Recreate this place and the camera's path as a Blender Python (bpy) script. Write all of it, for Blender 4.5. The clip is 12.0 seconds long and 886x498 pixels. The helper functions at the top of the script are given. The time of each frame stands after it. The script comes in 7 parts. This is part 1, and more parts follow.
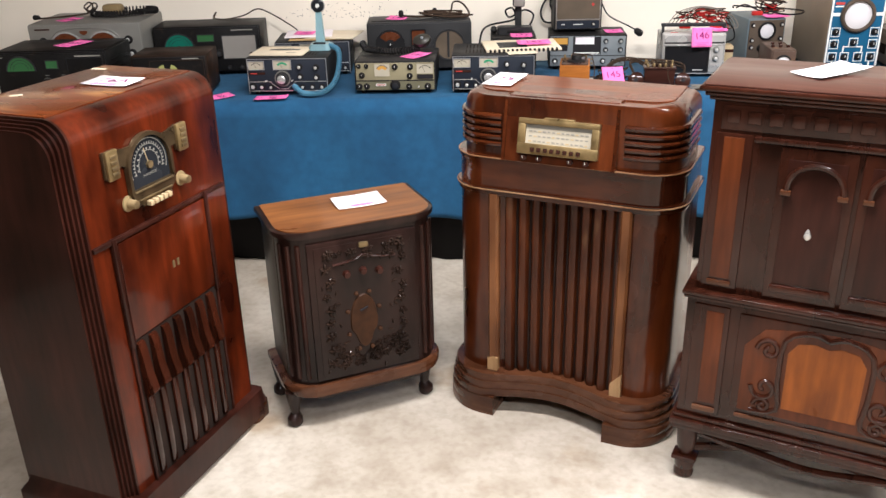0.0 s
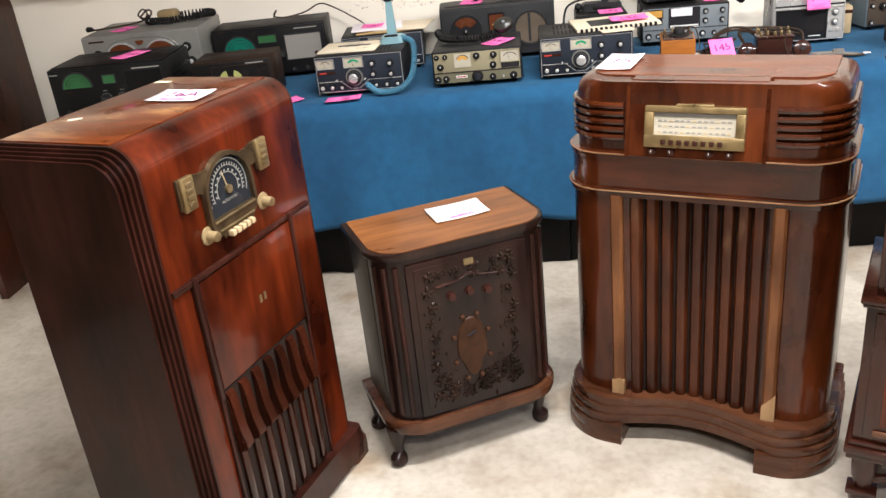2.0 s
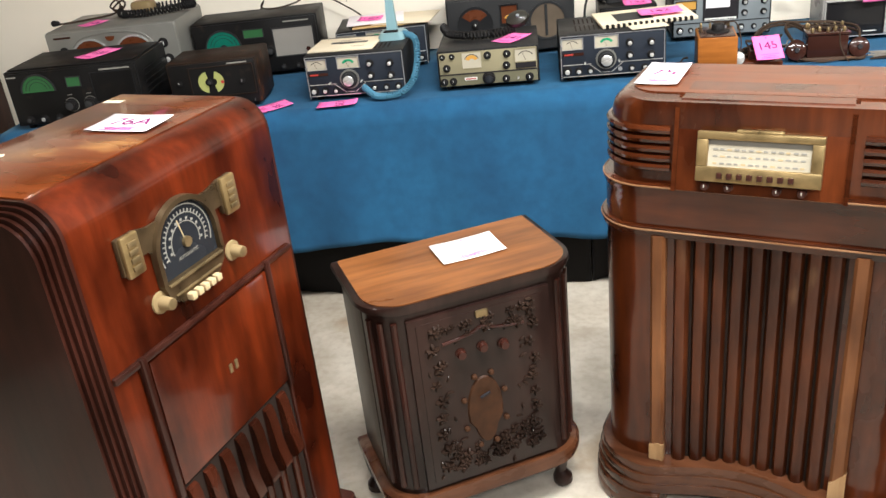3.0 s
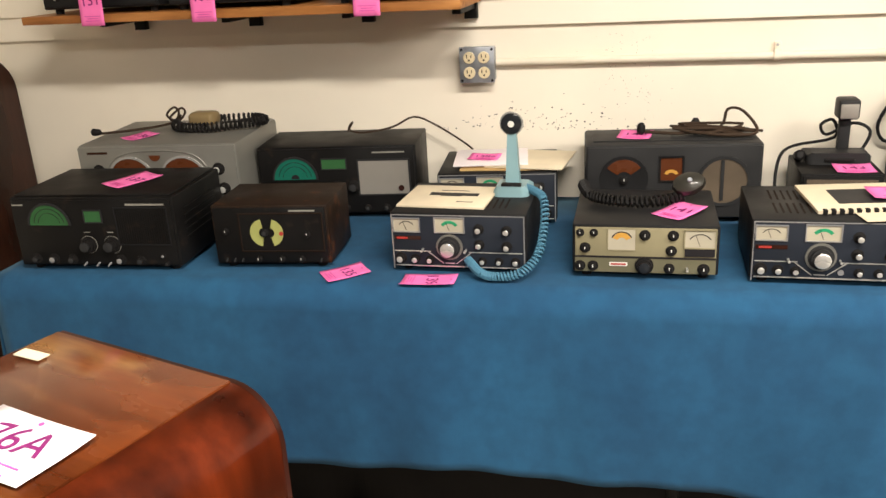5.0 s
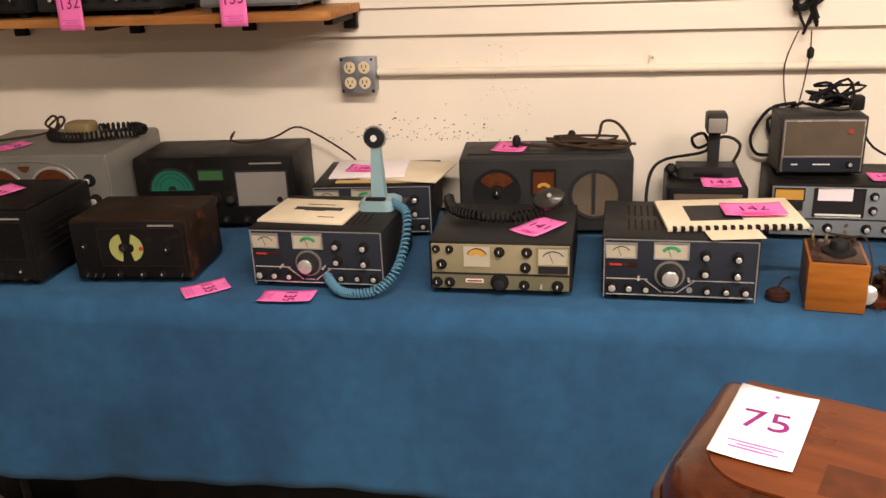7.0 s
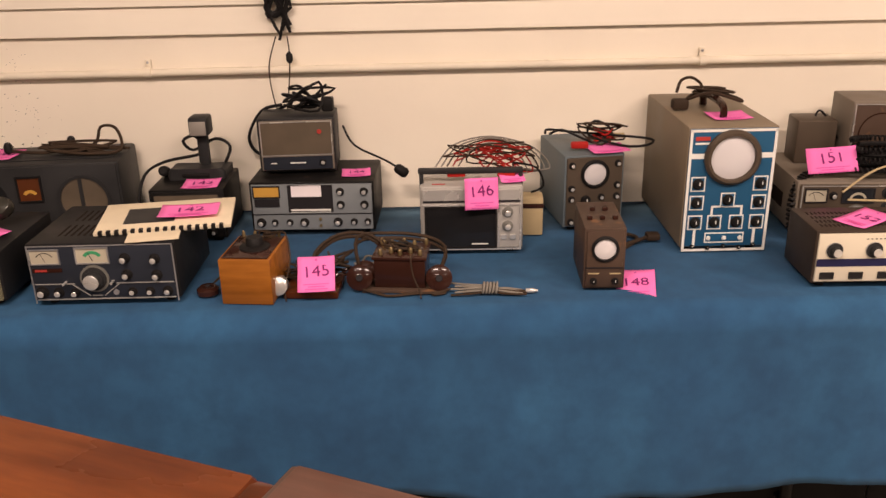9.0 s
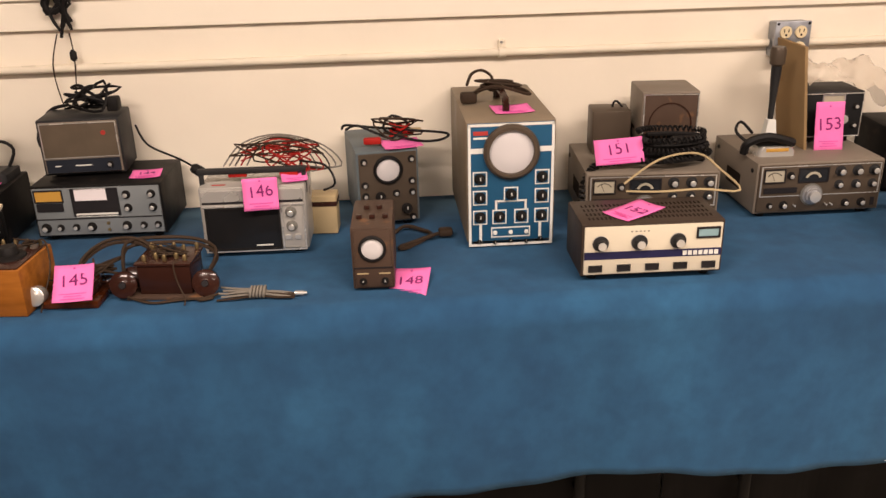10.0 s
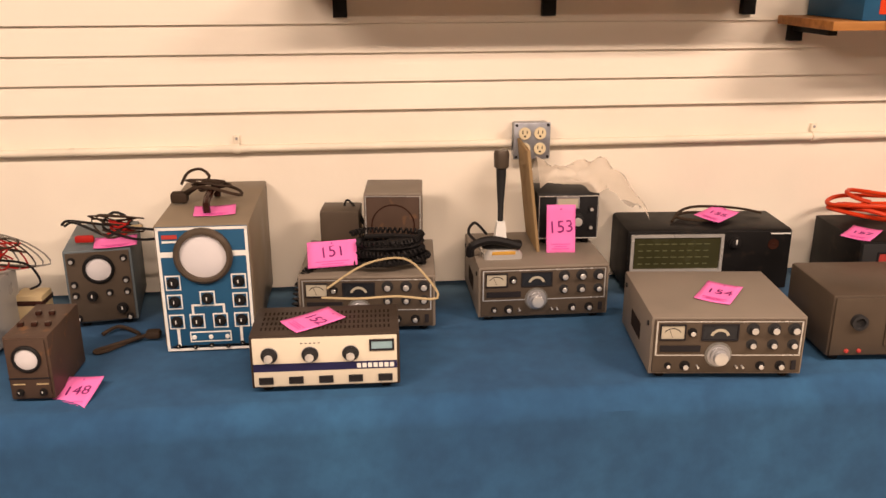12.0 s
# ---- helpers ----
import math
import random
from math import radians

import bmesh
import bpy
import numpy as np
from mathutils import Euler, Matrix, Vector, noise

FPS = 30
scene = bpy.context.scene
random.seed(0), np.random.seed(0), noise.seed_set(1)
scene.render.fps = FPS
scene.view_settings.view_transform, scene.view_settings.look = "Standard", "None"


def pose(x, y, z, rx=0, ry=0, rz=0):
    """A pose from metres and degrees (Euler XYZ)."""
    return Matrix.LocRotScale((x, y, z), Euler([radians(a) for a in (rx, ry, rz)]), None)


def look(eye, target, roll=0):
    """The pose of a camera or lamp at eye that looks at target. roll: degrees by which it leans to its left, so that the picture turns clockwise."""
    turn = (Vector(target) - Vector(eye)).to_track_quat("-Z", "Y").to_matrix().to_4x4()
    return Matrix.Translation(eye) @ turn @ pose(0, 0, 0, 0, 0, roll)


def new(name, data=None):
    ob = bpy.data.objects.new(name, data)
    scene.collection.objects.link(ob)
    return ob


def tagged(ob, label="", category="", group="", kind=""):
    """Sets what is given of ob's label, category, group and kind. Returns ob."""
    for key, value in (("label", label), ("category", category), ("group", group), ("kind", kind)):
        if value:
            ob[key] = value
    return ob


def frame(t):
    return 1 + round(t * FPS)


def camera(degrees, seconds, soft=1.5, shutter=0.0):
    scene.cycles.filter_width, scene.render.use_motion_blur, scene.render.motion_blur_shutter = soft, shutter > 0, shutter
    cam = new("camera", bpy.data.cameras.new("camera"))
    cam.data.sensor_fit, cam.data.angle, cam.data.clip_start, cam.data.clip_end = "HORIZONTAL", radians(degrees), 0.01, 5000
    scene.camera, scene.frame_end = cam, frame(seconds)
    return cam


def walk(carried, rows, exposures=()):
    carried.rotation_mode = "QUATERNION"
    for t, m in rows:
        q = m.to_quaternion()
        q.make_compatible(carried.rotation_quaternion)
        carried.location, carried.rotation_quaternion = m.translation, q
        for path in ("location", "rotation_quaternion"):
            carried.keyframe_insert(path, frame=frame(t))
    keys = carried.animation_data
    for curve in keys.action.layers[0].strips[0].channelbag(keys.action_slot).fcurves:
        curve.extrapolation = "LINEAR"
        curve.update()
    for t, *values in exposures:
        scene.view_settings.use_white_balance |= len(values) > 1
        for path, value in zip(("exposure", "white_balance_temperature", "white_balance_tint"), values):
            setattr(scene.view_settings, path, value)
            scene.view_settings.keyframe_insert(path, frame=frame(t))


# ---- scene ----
cam = camera(55.0, 12.0)
PATH = [
    (0, (0.89, -3.877, 1.539), (0.774, -2.044, 0.747), -1.4),
    (0.5, (0.773, -3.983, 1.531), (0.855, -2.159, 0.714), -0.6),
    (1, (0.742, -3.961, 1.526), (0.854, -2.155, 0.675), -1.25),
    (1.5, (0.717, -3.782, 1.512), (0.692, -1.973, 0.659), -3.3),
    (2, (0.726, -3.592, 1.497), (0.483, -1.781, 0.684), -6.2),
    (2.5, (0.706, -3.420, 1.486), (0.457, -1.624, 0.642), -6.2),
    (2.7, (0.695, -3.344, 1.494), (0.450, -1.555, 0.633), -6.4),
    (4.3, (0.651, -2.715, 1.496), (0.223, -0.903, 0.766), -5.1),
    (4.5, (0.616, -2.616, 1.475), (0.163, -0.793, 0.788), -4.3),
    (5, (0.518, -2.429, 1.511), (0.057, -0.603, 0.836), -3.2),
    (5.5, (0.566, -2.356, 1.511), (0.029, -0.547, 0.85), -3.5),
    (6, (0.621, -2.361, 1.53), (0.057, -0.563, 0.86), -3.7),
    (6.5, (0.686, -2.35, 1.528), (0.176, -0.538, 0.852), -3.3),
    (6.7, (0.72, -2.349, 1.532), (0.251, -0.528, 0.851), -3.0),
    (8.3, (1.271, -2.295, 1.564), (1.101, -0.434, 0.851), -1.7),
    (8.5, (1.443, -2.333, 1.577), (1.237, -0.477, 0.861), -2.7),
    (9, (1.606, -2.332, 1.562), (1.621, -0.468, 0.837), -1.2),
    (9.5, (1.782, -2.3, 1.566), (1.938, -0.452, 0.819), -0.5),
    (10, (1.994, -2.308, 1.574), (2.131, -0.463, 0.813), -1.4),
    (10.5, (2.245, -2.32, 1.565), (2.306, -0.47, 0.807), -2.5),
    (11, (2.455, -2.316, 1.578), (2.498, -0.468, 0.814), -2.7),
    (11.5, (2.574, -2.293, 1.612), (2.687, -0.435, 0.88), -1.5),
    (12, (2.649, -2.284, 1.652), (2.844, -0.397, 1.018), -0.1),
]
EXPOSURES = [(0, 0.78, 5250, 13), (2.7, 1.02, 5250, 9), (4.3, 1.16, 5600, 2), (5.0, 0.86, 5850, 9), (5.5, 0.72, 6050, 15), (6.7, 0.56, 6250, 18), (8.3, 0.04, 6900, 29), (9.5, 0.08, 6650, 25), (11.0, 0.32, 6450, 19), (12, 0.19, 7100, 28)]
walk(cam, [(t, look(eye, target, roll)) for t, eye, target, roll in PATH], EXPOSURES)

# ---- light ----
FLOOR, TABLE, CEIL = 0.07, 0.792, 3.0
world = bpy.data.worlds.new("world")
world.use_nodes = True
world.node_tree.nodes["Background"].inputs[0].default_value = (1.0, 0.93, 0.84, 1)
world.node_tree.nodes["Background"].inputs[1].default_value = 0.02
scene.world = world
LAMPS = [(0.95, -2.4, 74), (2.8, -2.5, 58), (4.8, -2.2, 80), (0.9, -4.6, 46), (3.6, -4.6, 36)]
for lx, ly, power in LAMPS:
    lamp = bpy.data.lights.new("ceiling_lamp", "AREA")
    lamp.shape, lamp.size, lamp.size_y, lamp.energy, lamp.color = "RECTANGLE", 1.2, 0.16, power, (1.0, 0.86, 0.68)
    new("ceiling_lamp", lamp).matrix_world = pose(lx, ly, CEIL - 0.13)


# ---- materials ----
def nodes_of(name):
    m = bpy.data.materials.new(name)
    m.use_nodes = True
    return m, m.node_tree, m.node_tree.nodes["Principled BSDF"]


def noisy(nt, coord, scale, detail=4.0, stretch=(1, 1, 1)):
    mp = nt.nodes.new("ShaderNodeMapping")
    mp.inputs["Scale"].default_value = stretch
    nt.links.new(coord, mp.inputs["Vector"])
    n = nt.nodes.new("ShaderNodeTexNoise")
    n.inputs["Scale"].default_value, n.inputs["Detail"].default_value = scale, detail
    nt.links.new(mp.outputs[0], n.inputs["Vector"])
    return n.outputs["Fac"]


def ramp(nt, fac, stops):
    r = nt.nodes.new("ShaderNodeValToRGB")
    while len(r.color_ramp.elements) < len(stops):
        r.color_ramp.elements.new(0.5)
    for e, (p, c) in zip(r.color_ramp.elements, stops):
        e.position, e.color = p, (*c, 1)
    nt.links.new(fac, r.inputs[0])
    return r.outputs[0]


def mixed(nt, a, b, fac, mode="MULTIPLY"):
    x = nt.nodes.new("ShaderNodeMix")
    x.data_type, x.blend_type = "RGBA", mode
    x.inputs[0].default_value = fac if isinstance(fac, float) else 0.5
    if not isinstance(fac, float):
        nt.links.new(fac, x.inputs[0])
    nt.links.new(a, x.inputs[6])
    nt.links.new(b, x.inputs[7])
    return x.outputs[2]


def bumped(nt, bsdf, fac, strength, distance):
    b = nt.nodes.new("ShaderNodeBump")
    b.inputs["Strength"].default_value, b.inputs["Distance"].default_value = strength, distance
    nt.links.new(fac, b.inputs["Height"])
    nt.links.new(b.outputs[0], bsdf.inputs["Normal"])


def rough_from(nt, bsdf, fac, lo, hi):
    r = nt.nodes.new("ShaderNodeMapRange")
    r.inputs[1].default_value, r.inputs[2].default_value = 0.3, 0.7
    r.inputs[3].default_value, r.inputs[4].default_value = lo, hi
    nt.links.new(fac, r.inputs[0])
    nt.links.new(r.outputs[0], bsdf.inputs["Roughness"])


def paint(name, c, rough=0.5, metal=0.0, wear=0.25, fine=180.0, coarse=7.0, bump=0.15, worn=None, coat=0.0):
    m, nt, b = nodes_of(name)
    co = nt.nodes.new("ShaderNodeTexCoord").outputs["Object"]
    big, small = noisy(nt, co, coarse), noisy(nt, co, fine, 2.0)
    lo, hi = tuple(v * (1 - wear) for v in c), tuple(min(1, v * (1 + wear * 0.6)) for v in c)
    col = ramp(nt, big, [(0.3, lo), (0.7, hi)])
    if worn:
        spot = noisy(nt, co, coarse * 3.3, 8.0)
        r = ramp(nt, spot, [(0.6, (0, 0, 0)), (0.7, (1, 1, 1))])
        rgb = nt.nodes.new("ShaderNodeRGB")
        rgb.outputs[0].default_value = (*worn, 1)
        col = mixed(nt, col, rgb.outputs[0], r, "MIX")
    nt.links.new(col, b.inputs["Base Color"])
    b.inputs["Metallic"].default_value, b.inputs["Coat Weight"].default_value = metal, coat
    b.inputs["Specular IOR Level"].default_value = 0.14
    rough_from(nt, b, big, max(0.05, rough - 0.12), min(1, rough + 0.12))
    bumped(nt, b, small, bump, 0.001)
    return m


def wood(name, dark, light, rough=0.32, coat=0.35, along="z", wear=None, scale=9.0, worn_from=0.58):
    m, nt, b = nodes_of(name)
    co = nt.nodes.new("ShaderNodeTexCoord").outputs["Object"]
    st = {"x": (0.12, 1, 1), "y": (1, 0.12, 1), "z": (1, 1, 0.12)}[along]
    grain = noisy(nt, co, scale * 6, 6.0, st)
    fig = noisy(nt, co, scale * 0.7, 5.0, tuple(0.4 + 0.6 * v for v in st))
    col = mixed(nt, ramp(nt, fig, [(0.36, dark), (0.64, light)]), ramp(nt, grain, [(0.3, (0.62, 0.58, 0.55)), (0.65, (1, 1, 1))]), 1.0)
    if wear:
        sp = ramp(nt, noisy(nt, co, 5.0, 9.0, tuple(0.3 + v for v in st)), [(worn_from, (0, 0, 0)), (worn_from + 0.09, (1, 1, 1))])
        sp = mixed(nt, sp, ramp(nt, noisy(nt, co, 34.0, 8.0, st), [(0.40, (0, 0, 0)), (0.60, (1, 1, 1))]), 1.0)
        rgb = nt.nodes.new("ShaderNodeRGB")
        rgb.outputs[0].default_value = (*wear, 1)
        col = mixed(nt, col, rgb.outputs[0], sp, "MIX")
    nt.links.new(col, b.inputs["Base Color"])
    b.inputs["Coat Weight"].default_value, b.inputs["Coat Roughness"].default_value = coat * 0.8, 0.1
    b.inputs["Specular IOR Level"].default_value = 0.12
    rough_from(nt, b, fig, rough - 0.08, rough + 0.1)
    bumped(nt, b, grain, 0.12, 0.001)
    return m


def glow(name, c, strength):
    m, nt, b = nodes_of(name)
    b.inputs["Base Color"].default_value = (*c, 1)
    b.inputs["Emission Color"].default_value, b.inputs["Emission Strength"].default_value = (*c, 1), strength
    return m


def clear(name, tint=(1, 1, 1), rough=0.05, alpha=0.15):
    m, nt, b = nodes_of(name)
    b.inputs["Base Color"].default_value = (*tint, 1)
    b.inputs["Roughness"].default_value, b.inputs["Alpha"].default_value = rough, alpha
    b.inputs["Specular IOR Level"].default_value = 0.9
    return m


wall_paint = paint("wall_paint", (0.86, 0.79, 0.67), 0.6, wear=0.07, fine=60, coarse=2.2, bump=0.25)
# dark tone for unseen walls, chosen to cut bounce and reflections
far_dim = paint("far_dim", (0.10, 0.08, 0.06), 0.7, wear=0.15)
board_paint = paint("board_paint", (0.85, 0.785, 0.67), 0.38, wear=0.05, fine=40, coarse=2.0, bump=0.1)
# grey held dark so the unseen ceiling returns little light
ceiling_dim_grey = paint("ceiling_dim_grey", (0.26, 0.25, 0.23), 0.9, wear=0.05)
conduit_paint = paint("conduit_paint", (0.80, 0.73, 0.60), 0.35, wear=0.1)
steel = paint("steel", (0.42, 0.42, 0.43), 0.35, 0.6, wear=0.2)
zinc = paint("zinc", (0.36, 0.38, 0.42), 0.42, 0.7, wear=0.25, coarse=30)
chrome = paint("chrome", (0.68, 0.67, 0.64), 0.26, 0.6, wear=0.1)
brass = paint("brass", (0.27, 0.20, 0.10), 0.40, 0.75, wear=0.4, coarse=25)
gilt = paint("gilt", (0.30, 0.215, 0.095), 0.38, 0.7, wear=0.35, coarse=25)
ivory = paint("ivory", (0.68, 0.58, 0.38), 0.4, wear=0.15)
cream_plastic = paint("cream_plastic", (0.24, 0.175, 0.085), 0.4, wear=0.2)
black_metal = paint("black_metal", (0.008, 0.0075, 0.0075), 0.5, wear=0.35, worn=(0.02, 0.015, 0.012))
brown_black = paint("brown_black", (0.020, 0.012, 0.008), 0.5, wear=0.4, worn=(0.06, 0.024, 0.010))
grey_black = paint("grey_black", (0.014, 0.014, 0.015), 0.5, wear=0.25)
charcoal = paint("charcoal", (0.027, 0.027, 0.028), 0.5, wear=0.25)
navy_panel = paint("navy_panel", (0.022, 0.026, 0.036), 0.42, wear=0.2)
silver_grey = paint("silver_grey", (0.21, 0.205, 0.185), 0.42, 0.35, wear=0.12)
warm_grey = paint("warm_grey", (0.205, 0.172, 0.138), 0.5, wear=0.12)
panel_grey = paint("panel_grey", (0.19, 0.21, 0.22), 0.45, wear=0.12)
bronze_grey = paint("bronze_grey", (0.090, 0.068, 0.050), 0.42, 0.2, wear=0.2)
blue_grey = paint("blue_grey", (0.12, 0.15, 0.165), 0.45, wear=0.15)
scope_brown = paint("scope_brown", (0.075, 0.048, 0.035), 0.45, wear=0.25, worn=(0.16, 0.08, 0.04))
scope_grey = paint("scope_grey", (0.21, 0.165, 0.115), 0.45, wear=0.2)
scope_blue = paint("scope_blue", (0.016, 0.085, 0.17), 0.4, wear=0.15)
white_ink = paint("white_ink", (0.72, 0.72, 0.68), 0.5, wear=0.05)
amp_brown = paint("amp_brown", (0.048, 0.034, 0.026), 0.45, wear=0.2)
olive_ink = paint("olive_ink", (0.11, 0.115, 0.055), 0.4, wear=0.3)
dial_olive = paint("dial_olive", (0.040, 0.040, 0.018), 0.25, wear=0.3, coat=0.3)
dial_ink = paint("dial_ink", (0.26, 0.25, 0.22), 0.5, wear=0.3)
beige_panel = paint("beige_panel", (0.26, 0.23, 0.14), 0.45, wear=0.15)
olive_panel = paint("olive_panel", (0.145, 0.135, 0.085), 0.45, wear=0.15)
cream_panel = paint("cream_panel", (0.64, 0.58, 0.46), 0.45, wear=0.06)
navy_stripe = paint("navy_stripe", (0.02, 0.02, 0.07), 0.4)
green_dial = paint("green_dial", (0.042, 0.125, 0.045), 0.35, wear=0.3)
teal_dial = paint("teal_dial", (0.018, 0.145, 0.10), 0.35, wear=0.3)
lime_dial = paint("lime_dial", (0.36, 0.37, 0.12), 0.4, wear=0.12)
amber_dial = paint("amber_dial", (0.105, 0.032, 0.012), 0.3, wear=0.4, coat=0.3)
amber_meter = paint("amber_meter", (0.55, 0.30, 0.06), 0.35, wear=0.12)
meter_white = paint("meter_white", (0.44, 0.40, 0.31), 0.4, wear=0.15)
meter_green = paint("meter_green", (0.04, 0.30, 0.14), 0.4)
red_ink = paint("red_ink", (0.42, 0.05, 0.04), 0.45)
dark_ink = paint("dark_ink", (0.02, 0.018, 0.02), 0.6)
olive_black = paint("olive_black", (0.035, 0.033, 0.027), 0.3, wear=0.3, coat=0.3)
rubber = paint("rubber", (0.012, 0.011, 0.011), 0.55, wear=0.3)
brown_cord = paint("brown_cord", (0.045, 0.029, 0.019), 0.7, wear=0.35)
grey_cord = paint("grey_cord", (0.22, 0.20, 0.17), 0.7, wear=0.2)
red_cord = paint("red_cord", (0.38, 0.02, 0.015), 0.45, wear=0.2)
orange_cord = paint("orange_cord", (0.62, 0.05, 0.012), 0.45, wear=0.2)
tan_cord = paint("tan_cord", (0.45, 0.35, 0.2), 0.5, wear=0.15)
sky_plastic = paint("sky_plastic", (0.24, 0.38, 0.42), 0.35, wear=0.12)
blue_cord = paint("blue_cord", (0.085, 0.21, 0.31), 0.4, wear=0.15)
pink_paper = paint("pink_paper", (0.90, 0.19, 0.50), 0.8, wear=0.05, coarse=20)
white_paper = paint("white_paper", (0.82, 0.76, 0.78), 0.8, wear=0.04, coarse=20)
manual_paper = paint("manual_paper", (0.70, 0.61, 0.45), 0.75, wear=0.08, coarse=14)
envelope_paper = paint("envelope_paper", (0.62, 0.42, 0.18), 0.8, wear=0.08)
# brown deepened to carry the shade on the upright sheet's side
cardboard = paint("cardboard", (0.30, 0.20, 0.10), 0.85, wear=0.12)
plate_brown = paint("plate_brown", (0.042, 0.018, 0.008), 0.5, wear=0.4, coarse=40)
tv_silver = paint("tv_silver", (0.40, 0.385, 0.36), 0.35, 0.15, wear=0.1)
violet_ink = paint("violet_ink", (0.20, 0.02, 0.13), 0.7)
faint_ink = paint("faint_ink", (0.62, 0.10, 0.36), 0.7)
grille_cloth = paint("grille_cloth", (0.11, 0.085, 0.06), 0.85, wear=0.3, fine=400, bump=0.6)
silver_grille = paint("silver_grille", (0.30, 0.28, 0.25), 0.5, 0.3, wear=0.1, fine=500, bump=0.5)
crt_white = paint("crt_white", (0.62, 0.60, 0.61), 0.15, wear=0.04, coat=0.6)
screen_black = paint("screen_black", (0.012, 0.012, 0.013), 0.12, wear=0.1, coat=0.5)
dial_black = paint("dial_black", (0.018, 0.02, 0.024), 0.25, wear=0.2, coat=0.3)
plastic_film = clear("plastic_film", (0.85, 0.74, 0.60), 0.12, 0.42)
# near-black for the shade inside slots, cut-outs and slat gaps
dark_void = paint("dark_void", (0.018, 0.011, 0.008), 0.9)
walnut_front = wood("walnut_front", (0.018, 0.0028, 0.0010), (0.108, 0.0158, 0.0024), 0.32, 0.7, scale=11)
walnut_side = wood("walnut_side", (0.038, 0.011, 0.004), (0.085, 0.025, 0.009), 0.36, 0.3)
walnut_top = wood("walnut_top", (0.066, 0.0145, 0.003), (0.155, 0.038, 0.007), 0.26, 0.8, "y", (0.34, 0.17, 0.05), worn_from=0.53)
walnut_dark = wood("walnut_dark", (0.016, 0.005, 0.003), (0.045, 0.013, 0.008), 0.36, 0.3)
mahogany = wood("mahogany", (0.034, 0.0070, 0.0018), (0.105, 0.024, 0.0045), 0.3, 0.75)
mahogany_light = wood("mahogany_light", (0.12, 0.046, 0.016), (0.23, 0.095, 0.033), 0.36, 0.3, wear=(0.34, 0.2, 0.09))
mahogany_band = wood("mahogany_band", (0.026, 0.0058, 0.0016), (0.078, 0.018, 0.004), 0.2, 0.95, "x")
mahogany_top = wood("mahogany_top", (0.085, 0.020, 0.006), (0.16, 0.044, 0.011), 0.3, 0.4, "x", (0.24, 0.11, 0.04))
base_worn = wood("base_worn", (0.050, 0.018, 0.008), (0.12, 0.046, 0.019), 0.26, 0.6, "x", (0.24, 0.16, 0.10))
bare_wood = wood("bare_wood", (0.33, 0.2, 0.09), (0.5, 0.33, 0.17), 0.6, 0.0)
ebony = wood("ebony", (0.010, 0.005, 0.004), (0.026, 0.012, 0.009), 0.36, 0.35)
ebony_carved = wood("ebony_carved", (0.012, 0.007, 0.005), (0.032, 0.018, 0.012), 0.42, 0.12, scale=20, wear=(0.07, 0.05, 0.035))
# pale tan that paints bead highlights along with rubbed edges
worn_glint_edge = wood("worn_glint_edge", (0.16, 0.075, 0.03), (0.33, 0.19, 0.10), 0.35, 0.7, "x", scale=16)
bronze = paint("bronze", (0.115, 0.080, 0.042), 0.36, 0.7, wear=0.35, coarse=25)
ebony_side = wood("ebony_side", (0.028, 0.021, 0.015), (0.06, 0.045, 0.032), 0.4, 0.3)
oak_top = wood("oak_top", (0.12, 0.042, 0.010), (0.22, 0.085, 0.022), 0.32, 0.35, "x")
cabinet_dark = wood("cabinet_dark", (0.018, 0.005, 0.0025), (0.048, 0.013, 0.006), 0.28, 0.7)
cabinet_top = wood("cabinet_top", (0.05, 0.02, 0.014), (0.085, 0.036, 0.025), 0.36, 0.3, "x")
cabinet_inlay = wood("cabinet_inlay", (0.060, 0.014, 0.004), (0.125, 0.032, 0.008), 0.3, 0.4)
cabinet_burl = wood("cabinet_burl", (0.10, 0.025, 0.003), (0.36, 0.105, 0.012), 0.3, 0.4, scale=7)
shelf_wood = wood("shelf_wood", (0.33, 0.13, 0.035), (0.5, 0.23, 0.07), 0.5, 0.1, "x")
box_wood = wood("box_wood", (0.26, 0.085, 0.012), (0.40, 0.15, 0.026), 0.4, 0.2, "x")
slat_dark = wood("slat_dark", (0.014, 0.004, 0.002), (0.05, 0.012, 0.005), 0.22, 0.7)
slat_wood = wood("slat_wood", (0.034, 0.0085, 0.0028), (0.098, 0.027, 0.0075), 0.34, 0.4, wear=(0.19, 0.11, 0.05), worn_from=0.56)
bakelite = paint("bakelite", (0.035, 0.013, 0.009), 0.25, wear=0.25, coat=0.3)


def make_floor():
    m, nt, b = nodes_of("concrete")
    co = nt.nodes.new("ShaderNodeTexCoord").outputs["Object"]
    big, mid, fine = noisy(nt, co, 1.9, 6.0), noisy(nt, co, 11.0, 10.0), noisy(nt, co, 140.0, 3.0)
    sand, stain = noisy(nt, co, 46.0, 6.0), noisy(nt, co, 4.2, 9.0)
    col = mixed(nt, ramp(nt, big, [(0.32, (0.40, 0.35, 0.28)), (0.68, (0.56, 0.51, 0.43))]), ramp(nt, mid, [(0.34, (0.68, 0.64, 0.59)), (0.6, (1, 1, 1))]), 0.6)
    col = mixed(nt, col, ramp(nt, sand, [(0.34, (0.76, 0.73, 0.69)), (0.56, (1, 1, 1))]), 0.5)
    col = mixed(nt, col, ramp(nt, stain, [(0.60, (1, 1, 1)), (0.70, (0.66, 0.55, 0.42))]), 0.7)
    nt.links.new(col, b.inputs["Base Color"])
    rough_from(nt, b, mid, 0.32, 0.55)
    bumped(nt, b, fine, 0.1, 0.001)
    return m


